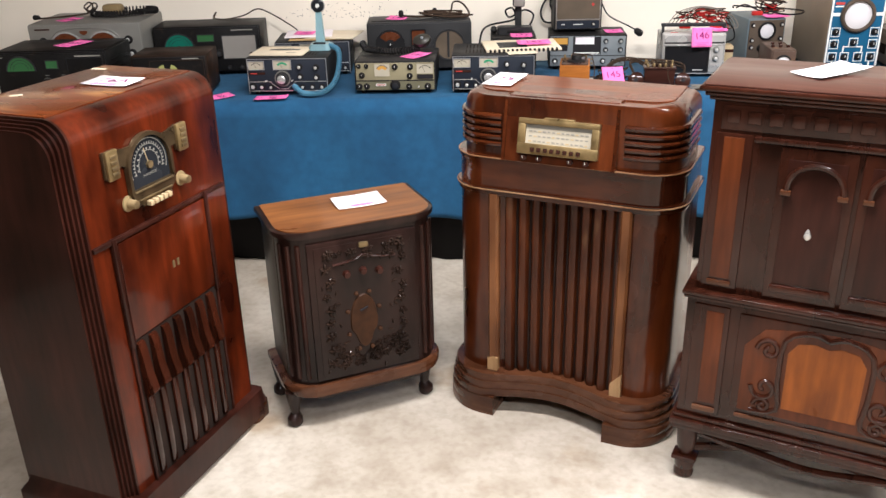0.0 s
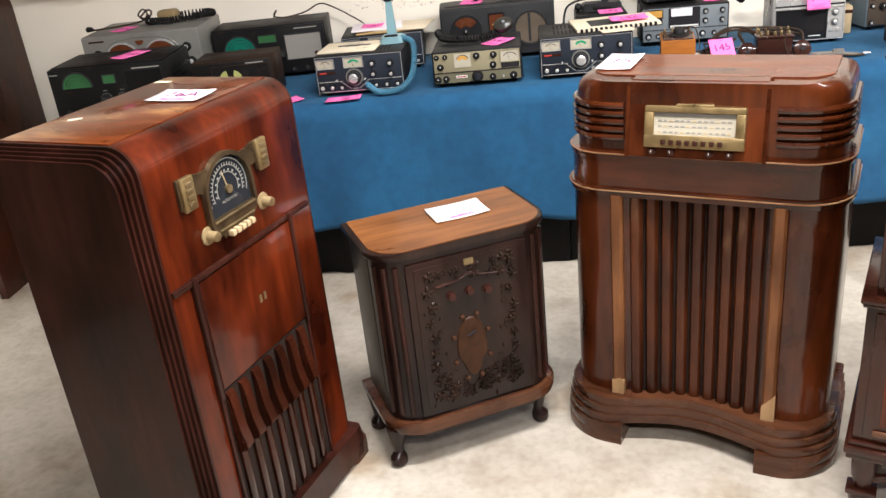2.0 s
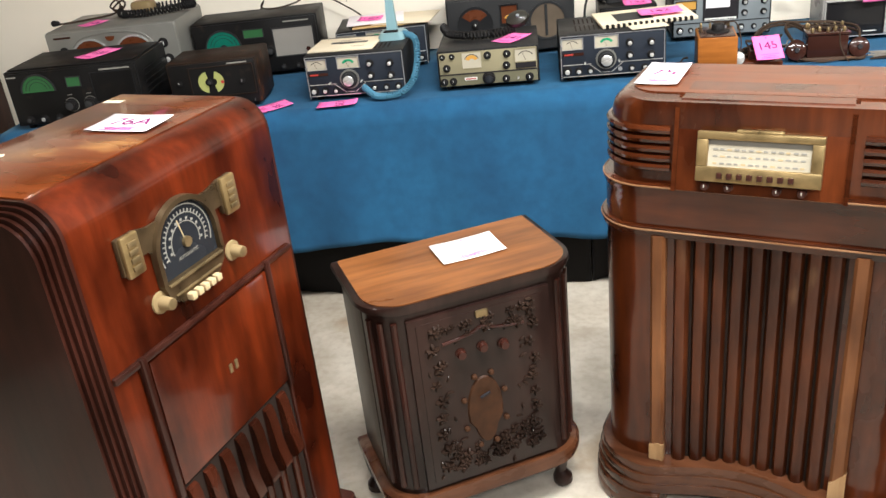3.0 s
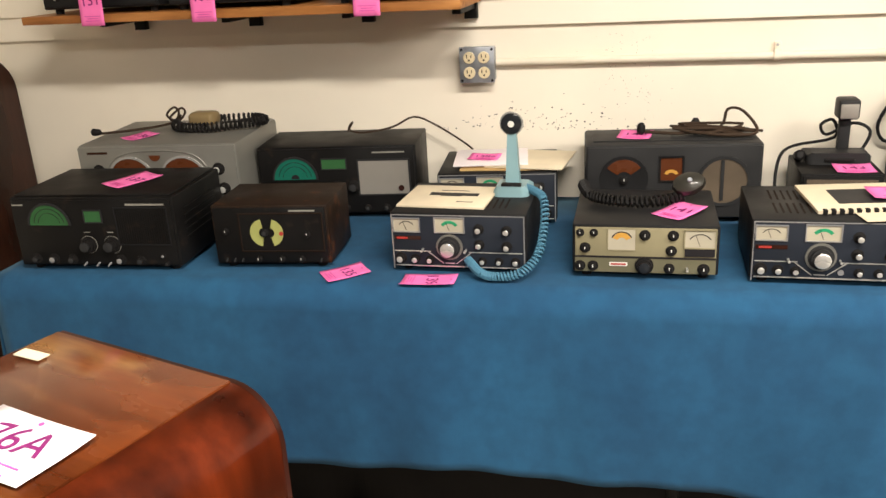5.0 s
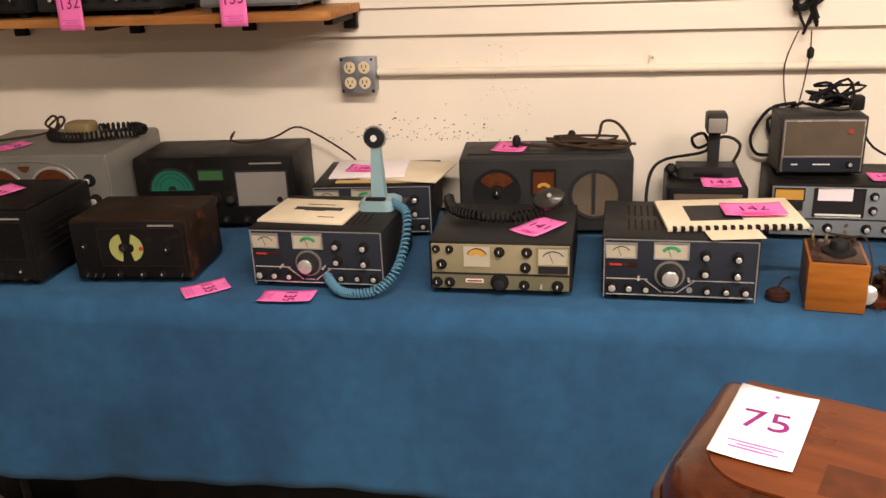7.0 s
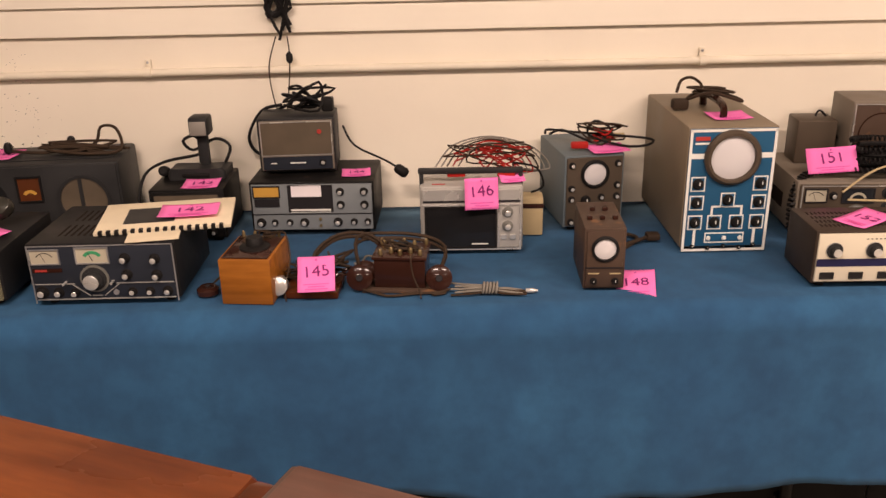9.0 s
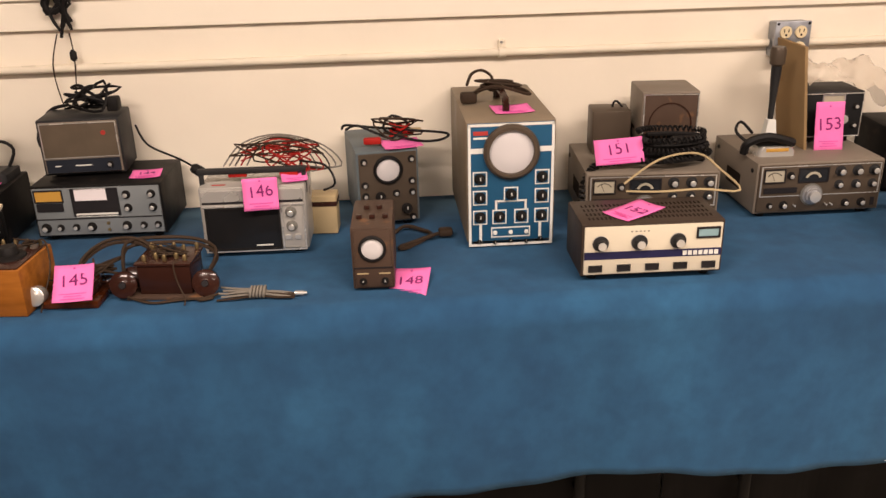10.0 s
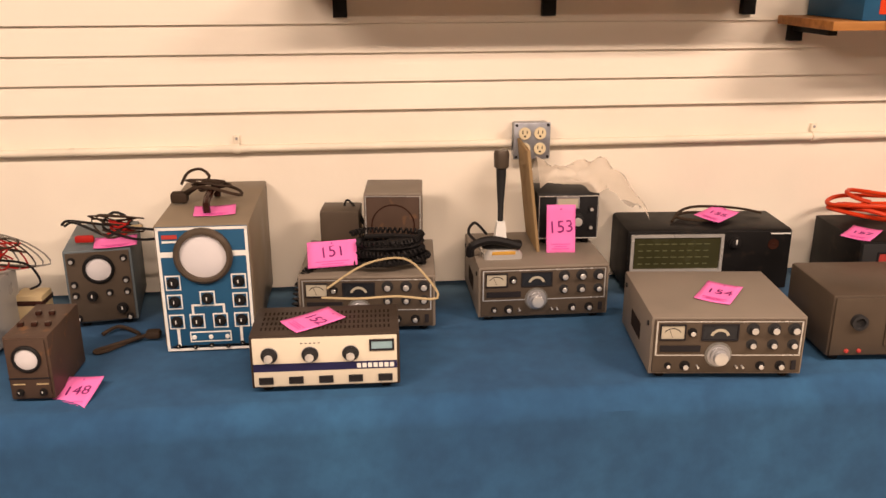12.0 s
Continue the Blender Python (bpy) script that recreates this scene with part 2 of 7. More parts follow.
def make_cloth():
    m, nt, b = nodes_of("blue_cloth")
    co = nt.nodes.new("ShaderNodeTexCoord").outputs["Object"]
    big, nap, weave = noisy(nt, co, 2.6, 5.0, (1, 1, 0.6)), noisy(nt, co, 24.0, 6.0), noisy(nt, co, 420.0, 2.0)
    col = mixed(nt, ramp(nt, big, [(0.3, (0.011, 0.068, 0.158)), (0.7, (0.017, 0.094, 0.200))]), ramp(nt, nap, [(0.33, (0.60, 0.65, 0.70)), (0.64, (1.04, 1.04, 1.03))]), 0.55)
    col = mixed(nt, col, ramp(nt, noisy(nt, co, 7.0, 7.0, (1, 1, 0.5)), [(0.36, (0.70, 0.74, 0.78)), (0.62, (1.05, 1.05, 1.05))]), 0.65)
    nt.links.new(col, b.inputs["Base Color"])
    b.inputs["Roughness"].default_value = 0.95
    b.inputs["Sheen Weight"].default_value, b.inputs["Sheen Roughness"].default_value = 0.12, 0.4
    b.inputs["Sheen Tint"].default_value = (0.35, 0.65, 0.85, 1)
    bumped(nt, b, weave, 0.3, 0.001)
    return m


concrete, blue_cloth = make_floor(), make_cloth()


# ---- mesh tools ----
def box(bm, x0, x1, y0, y1, z0, z1, bev=0.0, seg=2):
    r = bmesh.ops.create_cube(bm, size=1.0, matrix=Matrix.Translation(((x0 + x1) / 2, (y0 + y1) / 2, (z0 + z1) / 2)) @ Matrix.Diagonal((x1 - x0, y1 - y0, z1 - z0, 1)))
    if bev:
        es = list({e for v in r["verts"] for e in v.link_edges})
        bmesh.ops.bevel(bm, geom=es, offset=bev, segments=seg, affect="EDGES", profile=0.5)
    return bm


def B(x0, x1, y0, y1, z0, z1, bev=0.0, seg=2):
    return box(bmesh.new(), x0, x1, y0, y1, z0, z1, bev, seg)


def turned(bm, profile, m=None, seg=24):
    """A turned shape: rows of (radius, height) about z, closed at both ends."""
    rings = []
    for r, h in profile:
        rings.append([bm.verts.new((r * math.cos(2 * math.pi * k / seg), r * math.sin(2 * math.pi * k / seg), h)) for k in range(seg)])
    for a, b in zip(rings, rings[1:]):
        for k in range(seg):
            bm.faces.new((a[k], a[(k + 1) % seg], b[(k + 1) % seg], b[k]))
    bm.faces.new(rings[0][::-1])
    bm.faces.new(rings[-1])
    if m is not None:
        bmesh.ops.transform(bm, matrix=m, verts=[v for ring in rings for v in ring])
    return bm


FACING = Matrix.Rotation(math.pi / 2, 4, "X")   # z of a turned shape comes to face -y


def prism(bm, outline, z0, z1, m=None):
    """An outline in x, y drawn up from z0 to z1."""
    lo, hi = [bm.verts.new((x, y, z0)) for x, y in outline], [bm.verts.new((x, y, z1)) for x, y in outline]
    n = len(outline)
    for k in range(n):
        bm.faces.new((lo[k], lo[(k + 1) % n], hi[(k + 1) % n], hi[k]))
    bm.faces.new(lo[::-1])
    bm.faces.new(hi)
    if m is not None:
        bmesh.ops.transform(bm, matrix=m, verts=lo + hi)
    return bm


def stacked(bm, outlines):
    """Outlines [(points, z), ...] of equal count joined one above the other."""
    rings = [[bm.verts.new((x, y, z)) for x, y in pts] for pts, z in outlines]
    n = len(rings[0])
    for a, b in zip(rings, rings[1:]):
        for k in range(n):
            bm.faces.new((a[k], a[(k + 1) % n], b[(k + 1) % n], b[k]))
    bm.faces.new(rings[0][::-1])
    bm.faces.new(rings[-1])
    return bm


def d_shape(w, d, r, back=0.004, seg=8):
    """A plan with two round front corners; front at y 0, back at y d."""
    pts = []
    for cx, a0 in ((-w / 2 + r, 180), (w / 2 - r, 270)):
        for k in range(seg + 1):
            a = radians(a0 + 90 * k / seg)
            pts.append((cx + r * math.cos(a), r + r * math.sin(a)))
    pts += [(w / 2, d - back), (w / 2 - back, d), (-w / 2 + back, d), (-w / 2, d - back)]
    return pts


def sweep(bm, pts, r, seg=6, smooth=4):
    """A round cord through the points."""
    P = [Vector(p) for p in pts]
    if smooth > 1 and len(P) > 2:
        Q = []
        for i in range(len(P) - 1):
            a, b, c, d = P[max(i - 1, 0)], P[i], P[i + 1], P[min(i + 2, len(P) - 1)]
            for k in range(smooth):
                t = k / smooth
                Q.append(0.5 * ((2 * b) + (c - a) * t + (2 * a - 5 * b + 4 * c - d) * t * t + (3 * b - a - 3 * c + d) * t ** 3))
        P = Q + [P[-1]]
    side, rings = Vector((0.31, 0.17, 0.93)), []
    for i, p in enumerate(P):
        t = (P[min(i + 1, len(P) - 1)] - P[max(i - 1, 0)])
        t = t.normalized() if t.length > 1e-9 else Vector((1, 0, 0))
        side = (side - t * side.dot(t))
        side = side.normalized() if side.length > 1e-6 else t.orthogonal().normalized()
        up = t.cross(side)
        rings.append([bm.verts.new(p + r * (math.cos(2 * math.pi * k / seg) * side + math.sin(2 * math.pi * k / seg) * up)) for k in range(seg)])
    for a, b in zip(rings, rings[1:]):
        for k in range(seg):
            bm.faces.new((a[k], a[(k + 1) % seg], b[(k + 1) % seg], b[k]))
    bm.faces.new(rings[0][::-1])
    bm.faces.new(rings[-1])
    return bm


def coil_points(path, r, turns, steps=9):
    """A helix of radius r round a path."""
    P = [Vector(p) for p in path]
    out, n = [], turns * steps
    for i in range(n + 1):
        s = i / n * (len(P) - 1)
        k = min(int(s), len(P) - 2)
        f = s - k
        a, b, c, d = P[max(k - 1, 0)], P[k], P[k + 1], P[min(k + 2, len(P) - 1)]
        p = 0.5 * ((2 * b) + (c - a) * f + (2 * a - 5 * b + 4 * c - d) * f * f + (3 * b - a - 3 * c + d) * f ** 3)
        t = (c - b).normalized()
        u = t.cross(Vector((0.13, 0.21, 0.97))).normalized()
        v = t.cross(u)
        out.append(p + r * (math.cos(2 * math.pi * i / steps) * u + math.sin(2 * math.pi * i / steps) * v))
    return out


def tangle(seed, cx, cy, z, rx, ry, lift, n):
    """Loose loops of cord lying about a centre."""
    rng = random.Random(seed)
    pts = []
    for k in range(n):
        a = k * 2.2 + rng.uniform(-0.6, 0.6)
        f = rng.uniform(0.35, 1.0)
        pts.append((cx + rx * f * math.cos(a), cy + ry * f * math.sin(a), z + rng.uniform(0, lift)))
    return pts


def solid(name, bm, material, smooth=True):
    bmesh.ops.recalc_face_normals(bm, faces=bm.faces)
    me = bpy.data.meshes.new(name)
    bm.to_mesh(me)
    bm.free()
    me.materials.append(material)
    if smooth:
        for p in me.polygons:
            p.use_smooth = True
        me.set_sharp_from_angle(angle=radians(38))
    return me


def part(name, bm, material, parent, label="", at=None):
    ob = new(name, bm if isinstance(bm, bpy.types.Mesh) else solid(name, bm, material))
    ob.parent = parent
    if at is not None:
        ob.matrix_basis = at
    if label:
        ob["label"] = label
    return ob


def thing(name, m, label, category, group="", kind=""):
    ob = new(name)
    ob.matrix_world = m
    ob.empty_display_size = 0.05
    return tagged(ob, label, category, group, kind)


def single(name, bm, material, label, category, m=None, group="", kind=""):
    ob = new(name, bm if isinstance(bm, bpy.types.Mesh) else solid(name, bm, material))
    if m is not None:
        ob.matrix_world = m
    return tagged(ob, label, category, group, kind)


MESHES = {}


def lettering(text, size, material):
    """Flat raised characters, centred, lying in x, y."""
    key = ("text", text, size, material.name)
    if key not in MESHES:
        cu = bpy.data.curves.new("writing", "FONT")
        cu.body, cu.size, cu.align_x, cu.align_y, cu.extrude, cu.resolution_u = text, size, "CENTER", "CENTER", 0.0002, 3
        ob = bpy.data.objects.new("writing", cu)
        me = bpy.data.meshes.new_from_object(ob)
        bpy.data.objects.remove(ob)
        me.materials.clear()
        me.materials.append(material)
        MESHES[key] = me
    return MESHES[key]


# ---- setting ----
X0, X1, YB = -1.56, 7.0, -7.0
single("floor", B(X0 - 0.1, X1 + 0.1, YB - 0.1, 0.15, FLOOR - 0.1, FLOOR), concrete, "pale mottled polished concrete floor", "floor", kind="structure")
single("ceiling", B(X0 - 0.1, X1 + 0.1, YB - 0.1, 0.15, CEIL, CEIL + 0.1), ceiling_dim_grey, "unseen plain ceiling, darkened to grey to cut bounce light", "ceiling", kind="structure")
wall_back = single("wall_back", B(X0, X1, 0.0, 0.12, FLOOR, CEIL), wall_paint, "cream painted wall, plain below and lap boarded above", "wall", kind="structure")
single("wall_left", B(X0 - 0.1, X0, -1.3, 0.12, FLOOR, CEIL), wall_paint, "cream painted side wall", "wall", kind="structure")
# unseen far walls, added dark to hold down bounce light
single("wall_left_far", B(X0 - 0.1, X0, YB, -1.3, FLOOR, CEIL), far_dim, "unseen far side wall, added dark to cut reflections", "wall", kind="structure")
single("wall_right", B(X1, X1 + 0.1, YB, 0.12, FLOOR, CEIL), far_dim, "unseen end wall, added dark to cut reflections", "wall", kind="structure")
single("wall_front", B(X0 - 0.1, X1 + 0.1, YB - 0.1, YB, FLOOR, CEIL), far_dim, "unseen wall behind the viewer, added dark to cut bounce light", "wall", kind="structure")


def flecks():
    bm, rng = bmesh.new(), random.Random(5)
    for k in range(210):
        if k < 120:
            x, z = rng.gauss(0.22, 0.13), 1.04 + abs(rng.gauss(0, 0.035)) - 0.05
        else:
            x, z = 0.46 + 0.05 * math.sin(k) + rng.gauss(0, 0.03), rng.uniform(1.02, 1.26)
        s = rng.uniform(0.0006, 0.0030) if k < 120 else rng.uniform(0.0005, 0.0014)
        n = 5
        box_pts = [(x + s * rng.uniform(0.5, 1.4) * math.cos(2 * math.pi * i / n + k), z + s * rng.uniform(0.4, 1.0) * math.sin(2 * math.pi * i / n + k)) for i in range(n)]
        lo = [bm.verts.new((px, 0.0, pz)) for px, pz in box_pts]
        hi = [bm.verts.new((px, -0.0015, pz)) for px, pz in box_pts]
        bm.faces.new(hi)
        for i in range(n):
            bm.faces.new((lo[i], lo[(i + 1) % n], hi[(i + 1) % n], hi[i]))
    return bm


tagged(part("paint_flecks", flecks(), dark_ink, wall_back, "dark peeling flecks on the wall paint"), kind="stuff")

for lx, ly, power in LAMPS:
    cl = thing("ceiling_light", pose(lx, ly, CEIL), "white fluorescent strip light fixed to the ceiling", "ceiling light", "ceiling lights")
    part("housing", B(-0.64, 0.64, -0.11, 0.11, -0.07, 0.0, 0.01), ceiling_dim_grey, cl)
    part("diffuser", B(-0.61, 0.61, -0.09, 0.09, -0.1, -0.071, 0.012), glow("diffuser_glow", (1, 0.9, 0.75), 2.0), cl, "glowing white diffuser")


# ---- table and cloth ----
def cloth_sheet():
    """The table's top and its hanging front and left side, one sheet with folds."""
    bm = bmesh.new()
    xs = np.linspace(-1.06, 5.6, 240)
    drop = np.linspace(0, 1, 26)

    def front(x):
        return -0.775 + 0.06 * min(1, max(0, (x + 1.0) / 1.9))

    def row(x, s):
        yf, r = front(x), 0.042
        wob = 0.010 * math.sin(x * 7.1 + 0.8) + 0.006 * math.sin(x * 15.3) + 0.004 * math.sin(x * 33.0)
        hem = 0.325 + 0.014 * math.sin(x * 5.2 + 1.0) + 0.008 * math.sin(x * 13.0)
        if s < 0.2:
            return yf + r - r * math.sin(s / 0.2 * math.pi / 2), TABLE - r + r * math.cos(s / 0.2 * math.pi / 2)
        f = (s - 0.2) / 0.8
        return yf - 0.008 - (0.012 + wob) * f ** 1.3, (TABLE - r) * (1 - f) + hem * f

    cols = []
    for x in xs:
        x = float(x)
        col = [bm.verts.new((x, -0.012, TABLE)), bm.verts.new((x, -0.25, TABLE + 0.0006 * math.sin(x * 9))), bm.verts.new((x, -0.5, TABLE + 0.0006 * math.sin(x * 6 + 2)))]
        for s in drop:
            y, z = row(x, float(s))
            col.append(bm.verts.new((x, y, z)))
        cols.append(col)
    for a, b in zip(cols, cols[1:]):
        for k in range(len(a) - 1):
            bm.faces.new((a[k], b[k], b[k + 1], a[k + 1]))
    # left side drop
    ys, side = np.linspace(-0.012, front(-1.06) + 0.0, 22), []
    for y in ys:
        y = float(y)
        side.append([bm.verts.new((-1.06 - 0.004 - (0.03 + 0.012 * math.sin(y * 14)) * f, y, TABLE * (1 - f) + 0.33 * f - 0.001)) for f in (0, 0.05, 0.3, 0.65, 1.0)])
    for a, b in zip(side, side[1:]):
        for k in range(4):
            bm.faces.new((a[k], a[k + 1], b[k + 1], b[k]))
    return bm


cloth = single("tablecloth", cloth_sheet(), blue_cloth, "plain teal-blue felt tablecloth draped over the long tables", "tablecloth")
thick = cloth.modifiers.new("thickness", "SOLIDIFY")
thick.thickness, thick.offset = 0.003, -1


# wavy sheet added under the tables to stand for the shade there
def skirt(x0, x1):
    bm, cols = bmesh.new(), []
    for x in np.linspace(x0, x1, int(50 * (x1 - x0))).tolist():
        y = 0.012 * math.sin(x * 23) + 0.006 * math.sin(x * 51 + 1)
        cols.append([bm.verts.new((x, -0.585 + y * f, FLOOR + 0.004 + (TABLE - 0.06 - FLOOR) * (1 - f))) for f in (0.0, 0.3, 0.65, 1.0)])
    for p, q in zip(cols, cols[1:]):
        for k in range(3):
            bm.faces.new((p[k], q[k], q[k + 1], p[k + 1]))
    return bm


# near-black that carries the shade below the tabletops
shade_black = paint("shade_black", (0.012, 0.011, 0.011), 0.95, wear=0.3)
for x0, x1 in ((-1.0, 0.815), (0.82, 2.655), (2.66, 4.495), (4.5, 5.5)):
    shade_sheet = single("under_table_shade", skirt(x0, x1), shade_black, "black sheet added under a table, standing in for shade", "table skirt", group="table skirts")
    shade_sheet.modifiers.new("thickness", "SOLIDIFY").thickness = 0.003


def folding_table(x0, x1):
    t = thing("folding_table", pose((x0 + x1) / 2, -0.37, FLOOR), "folding table hidden under a blue cloth, black steel legs", "table", "display tables")
    w = x1 - x0
    part("tabletop", B(-w / 2, w / 2, -0.31, 0.34, TABLE - FLOOR - 0.045, TABLE - FLOOR - 0.005, 0.006), warm_grey, t)
    for sx in (-1, 1):
        for y in (-0.26, 0.28):
            bm = turned(bmesh.new(), [(0.014, 0.0), (0.014, TABLE - FLOOR - 0.05)], Matrix.Translation((sx * (w / 2 - 0.2), y, 0)), 10)
            leg = part("leg", bm, black_metal, t)
            part("foot_cap", turned(bmesh.new(), [(0.019, 0), (0.019, 0.03)], Matrix.Translation((sx * (w / 2 - 0.2), y, 0)), 10), rubber, leg)
        part("crossbar", sweep(bmesh.new(), [(sx * (w / 2 - 0.2), -0.26, 0.14), (sx * (w / 2 - 0.2), 0.28, 0.14)], 0.01, 8), black_metal, t)
        part("brace", sweep(bmesh.new(), [(sx * (w / 2 - 0.2), 0.0, 0.14), (sx * (w / 2 - 0.62), 0.0, TABLE - FLOOR - 0.05)], 0.008, 8), black_metal, t)


for a in (-1.02, 0.82, 2.66):
    folding_table(a, a + 1.82)
folding_table(4.5, 5.55)


# ---- wall fittings ----
def outlet_box(x, z):
    o = thing("outlet_box", pose(x, 0, z), "grey steel surface box with four ivory sockets on the wall", "power outlet", "wall outlets")
    part("box", B(-0.047, 0.047, -0.045, -0.001, -0.047, 0.047, 0.004), zinc, o)
    plate = part("cover_plate", B(-0.05, 0.05, -0.051, -0.045, -0.05, 0.05, 0.003), zinc, o)
    for sx in (-1, 1):
        for sz in (-1, 1):
            s = part("socket", turned(bmesh.new(), [(0.0165, 0), (0.0165, 0.004), (0.0155, 0.005)], Matrix.Translation((sx * 0.021, -0.051, sz * 0.021)) @ FACING, 20), ivory, o, "ivory socket")
            for dx, dz, hw, hh in ((-0.006, 0.004, 0.0012, 0.005), (0.006, 0.004, 0.0012, 0.004), (0, -0.007, 0.0025, 0.0025)):
                part("slot", B(sx * 0.021 + dx - hw, sx * 0.021 + dx + hw, -0.0568, -0.0555, sz * 0.021 + dz - hh, sz * 0.021 + dz + hh), dark_ink, s)
            part("screw", turned(bmesh.new(), [(0.004, 0), (0.004, 0.0015)], Matrix.Translation((sx * 0.043, -0.051, sz * 0.043)) @ FACING, 8), dark_ink, plate)


outlet_box(0.045, 1.185)
outlet_box(3.122, 1.2)
conduit = thing("conduit", pose(0, 0, 0), "thin cream-painted conduit running along the wall", "conduit")
for xa, xb in ((0.095, 3.07), (3.174, 5.6)):
    part("pipe", sweep(bmesh.new(), [(xa, -0.018, 1.188), ((xa + xb) / 2, -0.017, 1.19), (xb, -0.018, 1.19)], 0.0105, 10), conduit_paint, conduit)
for x in (0.843, 2.335, 3.941):
    c = part("clip", turned(bmesh.new(), [(0.014, -0.009), (0.014, 0.009)], Matrix.Translation((x, -0.018, 1.19)) @ Matrix.Rotation(math.pi / 2, 4, "Y"), 12), conduit_paint, conduit)
    part("tab", B(x - 0.008, x + 0.008, -0.012, -0.001, 1.2, 1.224, 0.002), conduit_paint, c)
    part("screw", turned(bmesh.new(), [(0.004, 0), (0.003, 0.003)], Matrix.Translation((x, -0.012, 1.216)) @ FACING, 8), steel, c)


def shelf_unit(x0, x1, z, depth, arms, low=0.045):
    s = thing("wall_shelf", pose(0, 0, z), "varnished plywood shelf on dark steel wall brackets", "shelf", "wall shelves")
    part("board", B(x0, x1, -depth, -0.02, 0, 0.022, 0.002), shelf_wood, s)
    for x in arms:
        bm = bmesh.new()
        box(bm, x - 0.012, x + 0.012, -depth * 0.72, -0.012, -0.018, -0.001, 0.001)
        box(bm, x - 0.018, x + 0.018, -0.036, -0.013, -low, -0.001, 0.001)
        part("bracket", bm, black_metal, s)


shelf_unit(-1.2, 0.058, 1.356, 0.30, (-1.0, -0.62, -0.27, 0.03))
shelf_unit(2.5, 3.74, 1.61, 0.30, (2.62, 3.16, 3.70), 0.085)
shelf_unit(3.79, 4.9, 1.5, 0.30, (3.84, 4.5))


# ---- tags ----
def tag(m, text, w=0.075, h=0.10, paper=None, curl=0.004, ink=None, size=0.04, label=""):
    """A loose card lying in x, y at m, the lot number written on it, its lines of print below."""
    paper = paper or pink_paper
    bm, nx, ny = bmesh.new(), 6, 8
    g = [[bm.verts.new((-w / 2 + w * i / nx, -h / 2 + h * j / ny, 0.001 + curl * ((2 * i / nx - 1) ** 2 * 0.5 + (j / ny) ** 3))) for i in range(nx + 1)] for j in range(ny + 1)]
    for j in range(ny):
        for i in range(nx):
            bm.faces.new((g[j][i], g[j][i + 1], g[j + 1][i + 1], g[j + 1][i]))
    t = single("lot_tag", bm, paper, label or ("pink paper lot tag with a handwritten number" if paper is pink_paper else "white paper lot card with a handwritten number"), "price tag", m, "lot tags")
    t.modifiers.new("thickness", "SOLIDIFY").thickness = 0.0004
    lift = 0.0022 + curl * 0.3
    if text:
        part("writing", lettering(text, size, ink or violet_ink), None, t, "handwritten number", pose(0, 0.006, lift, 0, 0, 4))
    for k, f in enumerate((0.34, 0.22, 0.3)):
        part("print_line", B(-w * f, w * f, -h * 0.3 - 0.006 * k, -h * 0.3 - 0.006 * k + 0.0022, lift - 0.0006, lift - 0.0002), faint_ink, t)
    part("punch_hole", turned(bmesh.new(), [(0.0028, lift - 0.0006), (0.0028, lift)], Matrix.Translation((0, h * 0.41, curl * 0.5)), 10), faint_ink, t)
    return t


# ---- radios ----
KNOB_SHAPES = {
    "plain": [(1.0, 0.0), (1.0, 0.25), (0.82, 0.3), (0.78, 0.85), (0.7, 1.0)],
    "big": [(1.0, 0.0), (1.0, 0.16), (0.8, 0.2), (0.8, 0.55), (0.62, 0.58), (0.6, 0.95), (0.5, 1.0)],
    "skirt": [(1.15, 0.0), (1.1, 0.12), (0.7, 0.2), (0.62, 0.9), (0.55, 1.0)],
}


def knob(parent, x, z, r, mat, y=0.0, style="plain", cap=None, pointer=True, deep=1.1):
    key = ("knob", round(r, 4), mat.name, style, deep)
    if key not in MESHES:
        MESHES[key] = solid("knob", turned(bmesh.new(), [(a * r, b * r * deep) for a, b in KNOB_SHAPES[style]], FACING, 20), mat)
    k = part("knob", MESHES[key], None, parent, "", pose(x, y, z))
    if cap:
        key = ("cap", round(r, 4), cap.name, deep)
        if key not in MESHES:
            MESHES[key] = solid("cap", turned(bmesh.new(), [(r * 0.58, 0), (r * 0.58, 0.001), (r * 0.5, 0.0016)], Matrix.Translation((0, -r * deep, 0)) @ FACING, 16), cap)
        part("cap", MESHES[key], None, k, "bright metal cap")
    elif pointer:
        key = ("pointer", round(r, 4), deep)
        if key not in MESHES:
            MESHES[key] = solid("pointer", B(-r * 0.08, r * 0.08, -r * deep - 0.0006, -r * deep * 0.9, 0, r * 0.6), white_ink)
        part("pointer", MESHES[key], None, k)
    return k


def plate(parent, name, x0, x1, z0, z1, mat, y=0.0, proud=0.0015, bev=0.0, label=""):
    return part(name, B(x0, x1, y - proud, y + 0.001, z0, z1, bev), mat, parent, label)


def framed(parent, name, x0, x1, z0, z1, face, rim=None, y=0.0, t=0.003, deep=0.003, label=""):
    """A window with a raised rim of four bars and a face inside."""
    bm = bmesh.new()
    for a in ((x0 - t, x1 + t, z1, z1 + t), (x0 - t, x1 + t, z0 - t, z0), (x0 - t, x0, z0, z1), (x1, x1 + t, z0, z1)):
        box(bm, a[0], a[1], y - deep, y + 0.001, a[2], a[3])
    f = part(name, bm, rim or steel, parent, label)
    part("face", B(x0, x1, y - 0.0012, y + 0.001, z0, z1), face, f)
    return f


